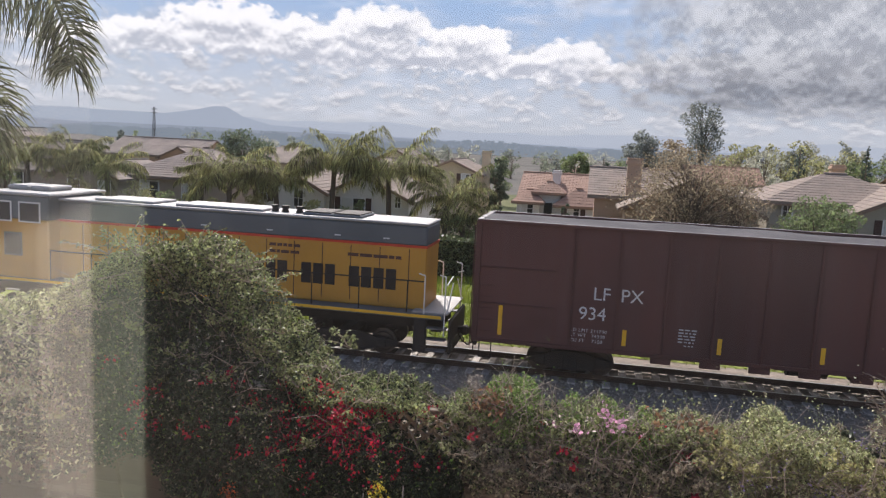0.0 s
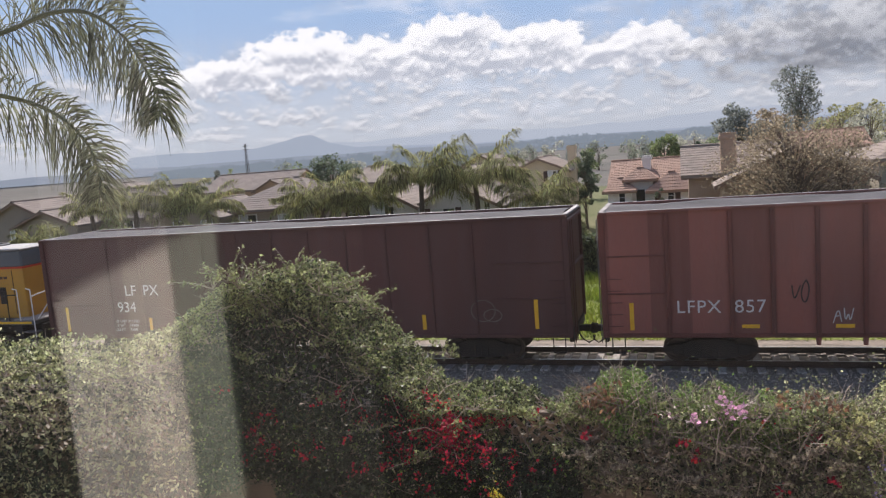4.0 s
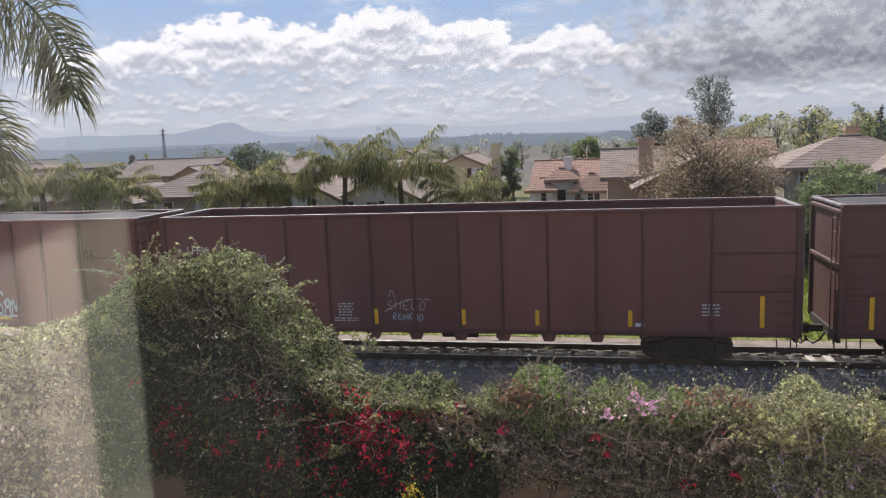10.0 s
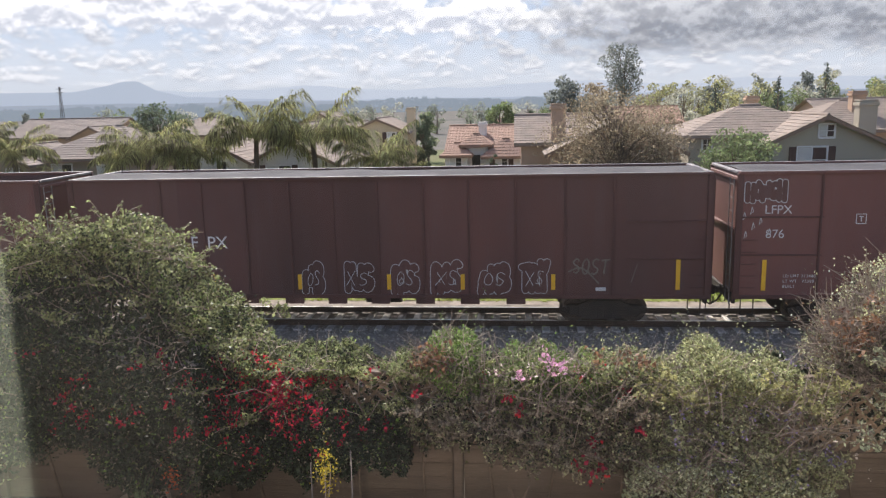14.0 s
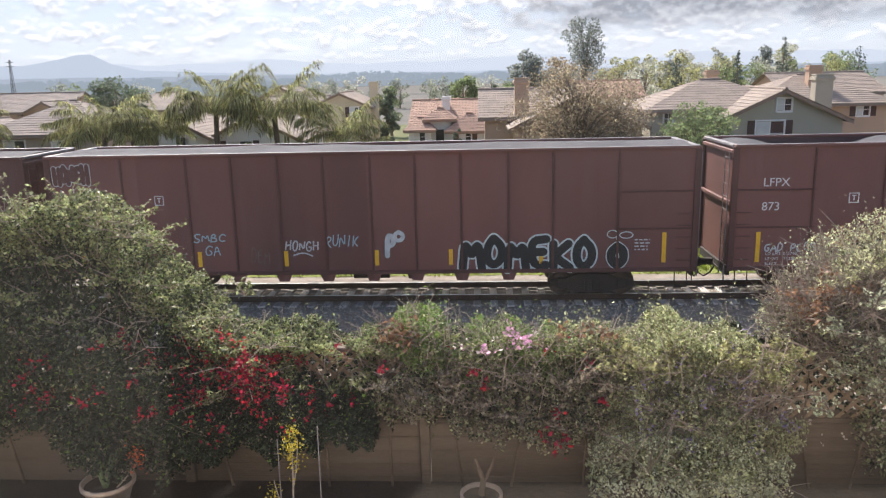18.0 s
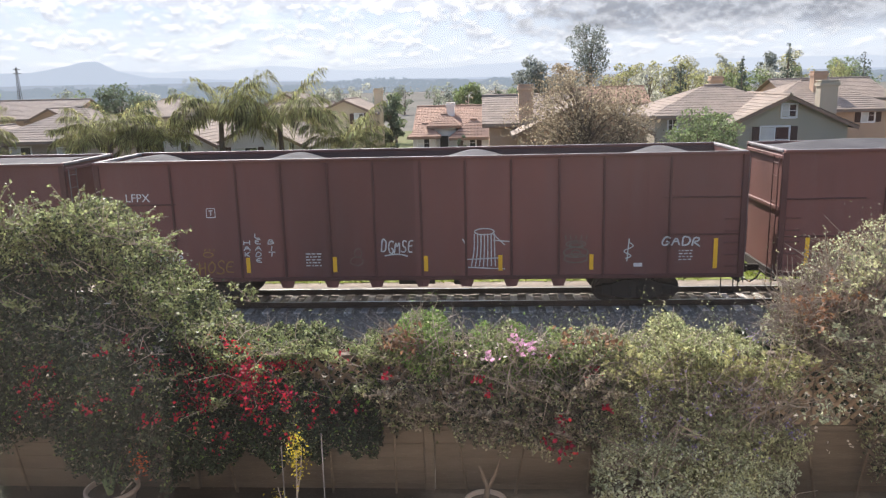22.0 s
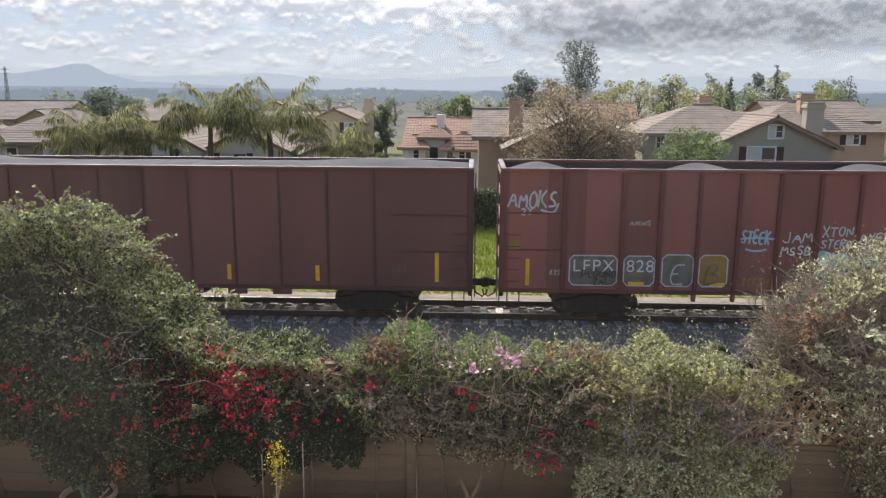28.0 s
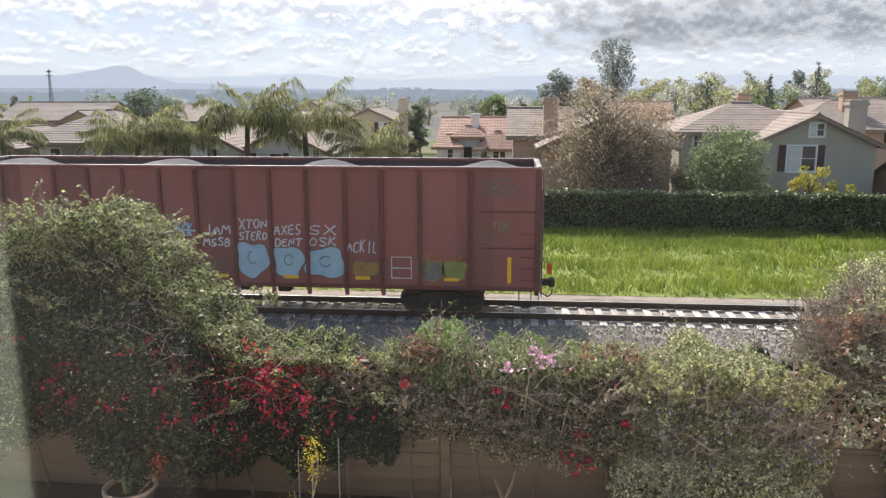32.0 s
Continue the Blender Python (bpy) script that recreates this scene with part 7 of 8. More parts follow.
def fence():
    f = empty("garden_fence", 0, FY, 1.1, "brown board fence with a diagonal lattice top", "fence")
    bay = 2.42
    x = -12.7
    board = None
    while x < 8.0:
        part("post", boxes((x - 0.05, x + 0.05, -0.06, 0.04, -0.3, 1.85), bevel=0.008), M["fence"], f)
        z = 0.02
        while z < 1.05:
            if board is None:
                ob = part("board", boxes((0.055, bay - 0.055, -0.012, 0.012, 0.0, 0.1445), bevel=0.003), M["fence"], f)
                board = ob.data
            else:
                ob = part("board", board, None, f)
            ob.location = (x, rng.normal(0, 0.002), z)
            z += 0.145
        part("rail", boxes((x + 0.05, x + bay - 0.05, -0.035, 0.035, 1.06, 1.1), bevel=0.006), M["fence"], f)
        part("cap_rail", boxes((x + 0.05, x + bay - 0.05, -0.045, 0.045, 1.8, 1.84), bevel=0.006), M["fence"], f)
        x += bay
    # lattice strips, cut to the panel
    z0, z1, pitch = 1.1, 1.8, 0.148
    hgt = z1 - z0
    k = int((-9.5) / pitch)
    while k * pitch < 5.0:
        for s, yo in ((1, -0.008), (-1, 0.003)):
            xa = k * pitch
            xb = xa + s * hgt
            w = 0.027
            vs = []
            for yy in (yo - 0.004, yo + 0.004):
                vs += [(xa - w, yy, z0), (xa + w, yy, z0), (xb + w, yy, z1), (xb - w, yy, z1)]
            part("lattice_strip", mesh("lattice_strip", vs, [(0, 1, 2, 3), (7, 6, 5, 4), (0, 4, 5, 1), (1, 5, 6, 2), (2, 6, 7, 3), (3, 7, 4, 0)], M["lattice"]), None, f)
        k += 1


fence()


def edging():
    e = empty("garden_edging", 0, 6.2, 1.1, "row of pale concrete edging blocks round the bed", "edging")
    bm = bmesh.new()
    box(bm, -0.148, 0.148, -0.1, 0.1, 0.0, 0.66, 0.03)
    me = None
    x = -7.0
    while x < 6.0:
        if me is None:
            ob = part("block", bm, M["block"], e)
            me = ob.data
        else:
            ob = part("block", me, None, e)
        ob.location = (x, rng.normal(0, 0.012), rng.normal(0, 0.006))
        ob.rotation_euler = (0, 0, rng.normal(0, 0.05))
        x += 0.305
    tagged(new("ground_bed", mesh("bed", [(-12, 6.25, 1.55), (8, 6.25, 1.55), (8, 7.08, 1.5), (-12, 7.08, 1.5)], [(0, 1, 2, 3)], M["soil"])), "dark soil of the planting bed", "soil", kind="structure")


edging()


def bush(name, label, cat, x0, x1, top, bottom, front, back, mixes, n, size, seed, twigs=0, flowers=(), stalk=0.0, shell=0.16, gaps=()):
    """A leafy mass on the fence. top, bottom, front: lists of (x, value); mixes: list of (material, share, where) with where(x, y, z, depth) weights."""
    b = empty(name, (x0 + x1) / 2, FY, 1.5, label, cat)
    o = np.array(b.location)
    tx = lambda x: np.interp(x, [p[0] for p in top], [p[1] for p in top]) + 0.13 * fbm(np.stack([x * 3.5, x * 0 + seed], 1), seed + 0.11, 4)
    bx = lambda x: np.interp(x, [p[0] for p in bottom], [p[1] for p in bottom]) + 0.2 * fbm(np.stack([x * 4.0, x * 0], 1), seed + 0.21, 4)
    fx = lambda x: np.interp(x, [p[0] for p in front], [p[1] for p in front])
    x = rng.uniform(x0, x1, n)
    v = rng.uniform(0, 1, n)
    tz, bz = tx(x), bx(x)
    cap = rng.uniform(0, 1, n) < 0.28
    z = bz + (tz - bz) * v
    # round the mass off towards top, foot and ends
    prof = np.clip(1 - np.abs(2 * v - 0.85) ** 2.2, 0, 1) ** 0.6
    face = max(7.0, float(fx(x0)) + 0.05)
    yf = face - (face - fx(x)) * prof
    lump = (0.3 if face < 7.1 else 0.03) * fbm(np.stack([x * 2.2, z * 2.6], 1), seed + 0.4, 4)
    depth = rng.exponential(shell, n)
    y = yf + lump + depth
    z = np.where(cap, tz - rng.exponential(0.1, n), z)
    y = np.where(cap, fx(x) + (back - fx(x)) * rng.uniform(0.25, 1.25, n), y)
    # a denser leafy body behind the outer leaves
    deep = (rng.uniform(0, 1, n) < 0.38) & ~cap
    y = np.where(deep, yf + 0.1 + (face - 0.02 - yf) * rng.uniform(0, 1, n), y)
    p = np.stack([x, y, z], 1)
    grow = np.where(deep, 1.7, 1.0)
    # gaps and clumps
    clump = fbm(np.stack([x * 5.5, z * 6.0], 1), seed + 0.7, 3)
    stay = cap | (rng.uniform(0, 1, n) < np.clip(0.75 + 0.55 * clump, 0.18, 1.0))
    x, y, z, depth, tz, v, cap, p, grow = (q[stay] for q in (x, y, z, depth, tz, v, cap, p, grow))
    # thin places that let the lattice show, seen from the house
    k = FY / y
    xh, zh = x * k, 5.5 + (z - 5.5) * k
    open_ = np.zeros(len(x))
    for gx, gz, rx, rz, g in gaps:
        rim = 0.25 * fbm(np.stack([xh * 7, zh * 7], 1), seed + 0.9, 3)
        open_ = np.maximum(open_, g * np.clip(2.2 * (1.1 + rim - ((xh - gx) / rx) ** 2 - ((zh - gz) / rz) ** 2), 0, 1))
    stay = rng.uniform(0, 1, len(x)) > open_
    x, y, z, depth, tz, v, cap, p, grow = (q[stay] for q in (x, y, z, depth, tz, v, cap, p, grow))
    n = len(x)
    wts = np.stack([share * where(x, y, z, np.where(cap, 0, depth), tz, v, cap) for _, share, where in mixes], 1)
    wts = np.clip(wts, 1e-6, None)
    cs = np.cumsum(wts / wts.sum(axis=1)[:, None], axis=1)
    pick = (rng.uniform(0, 1, n)[:, None] > cs).sum(axis=1)
    for i, (m, _, _) in enumerate(mixes):
        sel = p[pick == i]
        if len(sel):
            tagged(part("leaves", quads("leaves", leaf_quads(sel - o, size * grow[pick == i][:, None], 0.7, 0.62), m), None, b), kind="stuff")
    # woody inside
    if twigs:
        lines = []
        for i in range(twigs):
            xx = rng.uniform(x0 + 0.1, x1 - 0.1)
            t0, b0 = float(tx(np.array([xx]))[0]), float(bx(np.array([xx]))[0])
            yf0 = float(fx(xx))
            s = np.array([xx, rng.uniform(yf0 + 0.1, back), b0 + (t0 - b0) * rng.uniform(0.3, 0.9)])
            d = np.array([rng.normal(0, 0.5), -rng.uniform(-0.4, 0.5), rng.uniform(0.2, 1.0)])
            d /= np.linalg.norm(d)
            L = rng.uniform(0.25, 0.6)
            q = [s - o, s + d * L * 0.5 - o + rng.normal(0, 0.04, 3), s + d * L - o + np.array([0, -0.05, -0.06 * rng.uniform(0, 2)])]
            lines.append(([tuple(w) for w in q], 0.006, 0.0025))
        tagged(part("twig_tangle", tubes("twigs", lines, M["twig"], 3), None, b), kind="stuff")
    for m, spots, fs, per, spread, nm in flowers:
        got = []
        for cx, cz, r in spots:
            v0 = np.clip((cz - bx(np.array([cx]))[0]) / max(0.1, tx(np.array([cx]))[0] - bx(np.array([cx]))[0]), 0, 1)
            pr = np.clip(1 - abs(2 * v0 - 0.85) ** 2.2, 0, 1) ** 0.6
            cy = 7.0 - (7.0 - fx(cx)) * pr + 0.3 * fbm(np.array([[cx * 2.2, cz * 2.6]]), seed + 0.4, 4)[0]
            got.append(np.array([cx, cy - 0.07, cz]) + rng.normal(size=(per, 3)) * np.array([r, 0.06, r]))
        tagged(part(nm, quads(nm, leaf_quads(np.concatenate(got) - o, fs, 1.0, 0.8), m), None, b), kind="stuff")
    if stalk:
        lines = []
        for i in range(4):
            xx = x0 + (x1 - x0) * (i + 0.5) / 4
            lines.append(([(xx - o[0] + rng.normal(0, 0.06), -0.12, 1.5 - o[2]), (xx - o[0], -0.16 + rng.normal(0, 0.03), 2.1 - o[2]), (xx - o[0] + rng.normal(0, 0.12), -0.2, 2.8 - o[2])], stalk * 0.6, stalk * 0.3))
        tagged(part("stem_tangle", tubes("stems", lines, M["bark"], 6), None, b), kind="stuff")
    return b


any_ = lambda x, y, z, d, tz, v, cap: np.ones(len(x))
# weights that set the sunlit copy on the tops and the shaded one below
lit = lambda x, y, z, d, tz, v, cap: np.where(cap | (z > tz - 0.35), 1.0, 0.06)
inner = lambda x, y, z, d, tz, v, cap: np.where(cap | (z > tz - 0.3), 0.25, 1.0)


def near(cx, cz, rx, rz):
    return lambda x, y, z, d, tz, v, cap: np.exp(-((x - cx) / rx) ** 2 - ((z - cz) / rz) ** 2)


TOP_L = [(-5.3, 3.9), (-5.0, 4.05), (-4.68, 4.24), (-4.3, 4.36), (-3.94, 4.4), (-3.7, 4.36), (-3.45, 4.2), (-3.22, 3.95), (-2.98, 3.62), (-2.72, 3.3), (-2.4, 3.14), (-1.9, 3.08), (-1.43, 3.03), (-1.1, 3.0)]
BOT_L = [(-5.3, 2.1), (-4.3, 2.25), (-4.0, 1.95), (-3.2, 1.85), (-2.4, 1.9), (-1.6, 2.0), (-1.1, 2.15)]
reds = []
rr = random.Random(5)
for i in range(70):
    t = rr.random()
    reds.append((-2.52 + 0.62 * t + rr.gauss(0, 0.1), 3.3 - 0.5 * t + rr.gauss(0, 0.12), rr.uniform(0.025, 0.06)))
for i in range(46):
    reds.append((rr.gauss(-2.3, 0.32), rr.gauss(2.95, 0.22), rr.uniform(0.02, 0.05)))
reds += [(-2.35, 2.95, 0.06), (-2.6, 2.8, 0.05), (-2.65, 3.15, 0.06)]
for i in range(22):
    reds.append((rr.uniform(-4.4, -2.6), rr.uniform(2.65, 3.5), rr.uniform(0.02, 0.045)))
for i in range(14):
    reds.append((rr.uniform(-2.0, -1.2), rr.uniform(2.5, 3.1), rr.uniform(0.02, 0.04)))
for i in range(16):
    reds.append((rr.uniform(-2.1, -1.3), rr.uniform(2.95, 3.08), rr.uniform(0.02, 0.04)))
reds = [(x, min(z, float(np.interp(x, [p[0] for p in TOP_L], [p[1] for p in TOP_L])) - 0.12), r) for x, z, r in reds]
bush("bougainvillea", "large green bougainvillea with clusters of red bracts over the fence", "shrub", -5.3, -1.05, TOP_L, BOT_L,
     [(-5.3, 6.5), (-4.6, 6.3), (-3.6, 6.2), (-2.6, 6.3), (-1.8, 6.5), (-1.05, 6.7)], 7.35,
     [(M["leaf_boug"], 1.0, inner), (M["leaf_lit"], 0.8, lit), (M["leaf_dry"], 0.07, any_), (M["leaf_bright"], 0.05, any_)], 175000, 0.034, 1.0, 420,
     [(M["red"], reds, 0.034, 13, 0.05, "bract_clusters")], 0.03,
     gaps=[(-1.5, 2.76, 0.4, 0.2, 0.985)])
TOP_M = [(-1.3, 2.96), (-1.0, 3.08), (-0.88, 3.2), (-0.56, 3.16), (-0.18, 3.03), (0.19, 3.07), (0.51, 2.98), (0.88, 3.05), (1.15, 2.96), (1.3, 3.0)]
BOT_M = [(-1.3, 2.2), (-0.95, 2.25), (-0.2, 2.25), (0.56, 2.05), (1.1, 2.15), (1.3, 2.2)]
reds2 = [(0.89, 2.86, 0.06), (0.82, 2.95, 0.04), (0.95, 2.8, 0.05), (0.6, 2.95, 0.03), (0.66, 2.5, 0.035), (0.55, 2.32, 0.035), (0.66, 2.2, 0.05), (0.72, 2.25, 0.04), (-0.35, 2.95, 0.03), (-0.1, 2.85, 0.03),
         (-0.95, 2.9, 0.02), (0.0, 2.75, 0.03), (1.05, 2.6, 0.03)]
rusty = [(rr.uniform(-0.95, -0.65), rr.uniform(3.1, 3.24), 0.04) for _ in range(16)] + [(rr.uniform(0.7, 1.2), rr.uniform(2.9, 3.2), 0.03) for _ in range(12)]
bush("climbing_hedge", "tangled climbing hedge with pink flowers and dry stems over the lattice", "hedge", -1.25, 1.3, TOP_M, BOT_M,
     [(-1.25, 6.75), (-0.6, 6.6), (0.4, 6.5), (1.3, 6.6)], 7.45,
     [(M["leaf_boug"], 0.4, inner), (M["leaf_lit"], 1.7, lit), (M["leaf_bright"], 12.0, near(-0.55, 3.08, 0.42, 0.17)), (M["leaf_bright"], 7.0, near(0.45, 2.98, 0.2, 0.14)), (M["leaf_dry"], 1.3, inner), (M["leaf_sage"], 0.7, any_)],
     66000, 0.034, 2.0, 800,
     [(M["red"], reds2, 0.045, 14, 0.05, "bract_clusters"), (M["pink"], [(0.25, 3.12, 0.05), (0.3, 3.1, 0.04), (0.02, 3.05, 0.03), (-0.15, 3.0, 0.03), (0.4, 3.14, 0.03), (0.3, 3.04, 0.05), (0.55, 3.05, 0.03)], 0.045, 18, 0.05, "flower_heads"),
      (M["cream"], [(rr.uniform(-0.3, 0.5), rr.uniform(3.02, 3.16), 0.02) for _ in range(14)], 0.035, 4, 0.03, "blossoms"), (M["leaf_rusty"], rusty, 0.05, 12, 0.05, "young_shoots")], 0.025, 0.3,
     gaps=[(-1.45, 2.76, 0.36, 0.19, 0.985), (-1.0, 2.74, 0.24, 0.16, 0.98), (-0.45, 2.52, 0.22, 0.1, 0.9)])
TOP_V = [(1.1, 2.95), (1.41, 3.08), (1.72, 3.22), (2.08, 3.14), (2.45, 3.0), (2.85, 2.85)]
bush("flowering_sage_bush", "loose grey-green bush with small lilac flowers against the fence", "bush", 1.1, 2.85, TOP_V, [(1.1, 2.0), (1.5, 1.75), (2.4, 1.75), (2.85, 2.0)],
     [(1.1, 6.6), (1.8, 6.2), (2.4, 6.25), (2.85, 6.6)], 7.25,
     [(M["leaf_sage"], 1.1, any_), (M["leaf_lit"], 1.2, lit), (M["leaf_dry"], 0.3, inner), (M["tree_yellow"], 0.5, near(1.8, 3.2, 0.5, 0.25))], 64000, 0.03, 3.0, 500,
     [(M["lilac"], [(rr.uniform(1.2, 2.75), rr.uniform(2.3, 3.15), 0.03) for _ in range(60)], 0.025, 7, 0.03, "flower_sprays")], 0.02, 0.3, gaps=[(2.62, 2.7, 0.35, 0.28, 0.85), (2.9, 2.35, 0.5, 0.22, 0.97)])
bush("pale_shrub", "low shrub with pale variegated leaves before the fence", "shrub", 0.98, 2.75, [(0.98, 2.15), (1.2, 2.38), (1.6, 2.42), (2.1, 2.38), (2.75, 2.1)], [(0.98, 1.6), (2.75, 1.55)],
     [(0.98, 6.35), (1.4, 6.1), (2.2, 6.08), (2.75, 6.3)], 6.6, [(M["leaf_pale"], 1.0, any_), (M["leaf_sage"], 0.5, inner)], 13000, 0.03, 4.0, 60)
TOP_R = [(2.75, 3.0), (2.9, 3.3), (3.05, 3.55), (3.25, 3.8), (3.53, 4.08), (3.9, 4.15), (4.4, 4.1), (5.2, 3.9), (6.5, 3.6)]
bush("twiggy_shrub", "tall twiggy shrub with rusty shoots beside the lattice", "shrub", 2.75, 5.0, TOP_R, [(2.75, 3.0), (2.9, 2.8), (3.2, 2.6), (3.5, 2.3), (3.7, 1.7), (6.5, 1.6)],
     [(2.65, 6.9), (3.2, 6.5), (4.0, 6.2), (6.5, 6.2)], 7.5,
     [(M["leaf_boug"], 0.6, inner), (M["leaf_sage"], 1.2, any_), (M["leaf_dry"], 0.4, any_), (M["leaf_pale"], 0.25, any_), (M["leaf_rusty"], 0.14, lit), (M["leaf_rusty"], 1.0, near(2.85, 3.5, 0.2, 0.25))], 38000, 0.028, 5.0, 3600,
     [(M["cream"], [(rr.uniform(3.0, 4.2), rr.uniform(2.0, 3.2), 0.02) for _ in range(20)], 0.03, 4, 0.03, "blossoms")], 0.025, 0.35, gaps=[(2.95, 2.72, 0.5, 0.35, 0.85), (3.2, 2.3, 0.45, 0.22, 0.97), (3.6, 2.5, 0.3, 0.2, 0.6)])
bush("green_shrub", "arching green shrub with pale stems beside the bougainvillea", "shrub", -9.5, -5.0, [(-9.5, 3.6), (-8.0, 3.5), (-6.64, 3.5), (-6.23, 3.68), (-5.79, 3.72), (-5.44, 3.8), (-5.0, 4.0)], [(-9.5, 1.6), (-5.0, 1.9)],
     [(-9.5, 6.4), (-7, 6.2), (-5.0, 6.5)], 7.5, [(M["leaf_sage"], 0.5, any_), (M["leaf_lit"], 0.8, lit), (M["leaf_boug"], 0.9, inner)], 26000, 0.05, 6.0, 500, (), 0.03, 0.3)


def sprays(parent_name, label, spots, length, m, seed):
    """Loose shoots standing out of the top of a bush, each with small leaves."""
    r = random.Random(seed)
    s = empty(parent_name, spots[0][0], FY, spots[0][2], label, "shrub")
    o = np.array(s.location)
    lines, pos = [], []
    for x, y, z in spots:
        for _ in range(7):
            d = Vector((r.gauss(0, 0.7), r.gauss(-0.1, 0.4), r.uniform(0.25, 1.0))).normalized()
            L = length * r.uniform(0.4, 1.2)
            q = [Vector((x, y, z)) + d * L * t + Vector((0, 0, -0.3 * L * t * t)) for t in (0, 0.35, 0.7, 1.0)]
            lines.append(([tuple(np.array(w) - o) for w in q], 0.006, 0.002))
            for _ in range(16):
                t = r.uniform(0.2, 1.0)
                w = q[0].lerp(q[3], t) + Vector((0, 0, 0.07 * L * math.sin(3.14 * t)))
                pos.append(np.array(w) - o + np.array([r.gauss(0, 0.014), r.gauss(0, 0.014), r.gauss(0, 0.014)]))
    tagged(part("shoots", tubes("shoots", lines, M["twig"], 3), None, s), kind="stuff")
    tagged(part("shoot_leaves", quads("shoot_leaves", leaf_quads(np.array(pos), 0.042, 0.7, 0.55), m), None, s), kind="stuff")


sprays("vine_shoots", "pale leafy shoots standing out of the bougainvillea", [(-4.7 + 0.1 * i, 6.7 + 0.12 * (i % 3), 4.3 + 0.06 * math.sin(i) - 0.05 * max(0, i - 11)) for i in range(17)], 0.5, M["leaf_lit"], 2)
sprays("vine_shoots", "small green shoots along the top of the hedge", [(-2.5 + 0.11 * i, 6.75 + 0.12 * (i % 3), 2.98 + 0.06 * math.sin(2.3 * i)) for i in range(35)], 0.18, M["leaf_lit"], 3)
sprays("shrub_shoots", "rusty twigs reaching out of the tall shrub", [(2.8 + 0.09 * i, 6.6 + 0.1 * (i % 3), 3.35 + 0.09 * i - 0.005 * i * i) for i in range(4)], 0.4, M["leaf_rusty"], 4)
sprays("shrub_shoots", "grey-green twigs on top of the tall shrub", [(3.1 + 0.1 * i, 6.6 + 0.1 * (i % 3), 3.6 + 0.07 * i - 0.005 * i * i) for i in range(13)], 0.4, M["leaf_sage"], 14)
sprays("shrub_shoots", "pale leafy twigs on the face of the tall shrub", [(3.0 + 0.09 * i, 6.35 + 0.1 * (i % 3), 2.6 + 1.1 * ((i * 0.618) % 1.0)) for i in range(16)], 0.3, M["leaf_pale"], 15)
sprays("sage_shoots", "upright grey-green sprigs of the flowering bush", [(1.15 + 0.075 * i, 6.5 + 0.12 * (i % 3), 2.92 + 0.1 * math.sin(i)) for i in range(22)], 0.24, M["tree_yellow"], 5)
sprays("vine_shoots", "leafy shoots sticking out of the face of the bougainvillea", [(-5.0 + 0.14 * i, 6.35 + 0.1 * (i % 3), 2.7 + 1.3 * ((i * 0.618) % 1.0) - 0.25 * max(0, i - 12) / 8) for i in range(24)], 0.3, M["leaf_lit"], 6)
sprays("hedge_shoots", "dry leafy shoots sticking out of the hedge face", [(-1.2 + 0.1 * i, 6.55 + 0.1 * (i % 3), 2.3 + 0.5 * ((i * 0.618) % 1.0)) for i in range(3, 25)], 0.26, M["leaf_dry"], 7)
sprays("green_shoots", "long arching pale shoots of the green shrub", [(-7.6 + 0.14 * i, 6.3 + 0.1 * (i % 3), 2.6 + 1.0 * ((i * 0.618) % 1.0)) for i in range(19)], 0.6, M["leaf_sage"], 8)
bush("back_vine", "dark vine growing up behind the lattice", "vine", 2.4, 3.9, [(2.4, 2.95), (3.9, 3.0)], [(2.4, 1.6), (3.9, 1.6)], [(2.4, 7.22), (3.9, 7.22)], 7.5,
     [(M["leaf_boug"], 1.0, any_), (M["leaf_dry"], 0.4, any_)], 9000, 0.055, 7.0, 60, (), 0.0, 0.1)
bush("back_vine", "dark vine growing up behind the lattice", "vine", -2.2, -0.2, [(-2.2, 2.92), (-0.2, 2.95)], [(-2.2, 1.9), (-0.2, 1.9)], [(-2.2, 7.22), (-0.2, 7.22)], 7.5,
     [(M["leaf_boug"], 1.0, any_), (M["leaf_dry"], 0.3, any_)], 9000, 0.055, 8.0, 60, (), 0.0, 0.1)


def pot(x, y, z, r, h, label):
    p = empty("flower_pot", x, y, z, label, "flower pot")
    prof = [(0.62 * r, 0), (0.8 * r, 0.45 * h), (0.98 * r, 0.86 * h), (1.06 * r, 0.87 * h), (1.06 * r, h), (0.95 * r, h), (0.92 * r, 0.85 * h), (0.0, 0.84 * h)]
    vs, fs, n = [], [], 24
    for rr_, zz in prof:
        for i in range(n):
            vs.append((rr_ * math.cos(6.2832 * i / n), rr_ * math.sin(6.2832 * i / n), zz))
    for k in range(len(prof) - 1):
        for i in range(n):
            j = (i + 1) % n
            fs.append((k * n + i, k * n + j, (k + 1) * n + j, (k + 1) * n + i))
    idx = [0] * (n * (len(prof) - 2)) + [1] * n
    part("bowl", mesh("bowl", vs, fs, [M["pot"], M["soil"]], idx, True), None, p)
    return p


p_ = pot(-0.04, 6.55, 1.42, 0.19, 0.27, "round pale clay pot with a bare woody plant")
part("stump", tubes("stump", [([(0, 0, 0.25), (0.02, 0, 0.4), (-0.06, 0, 0.62)], 0.035, 0.015), ([(0.02, 0, 0.38), (0.1, 0, 0.55), (0.14, 0, 0.7)], 0.02, 0.008)], M["bark"], 6), None, p_)
p_ = pot(-3.62, 6.55, 1.5, 0.24, 0.3, "round clay pot holding a spiky aloe")


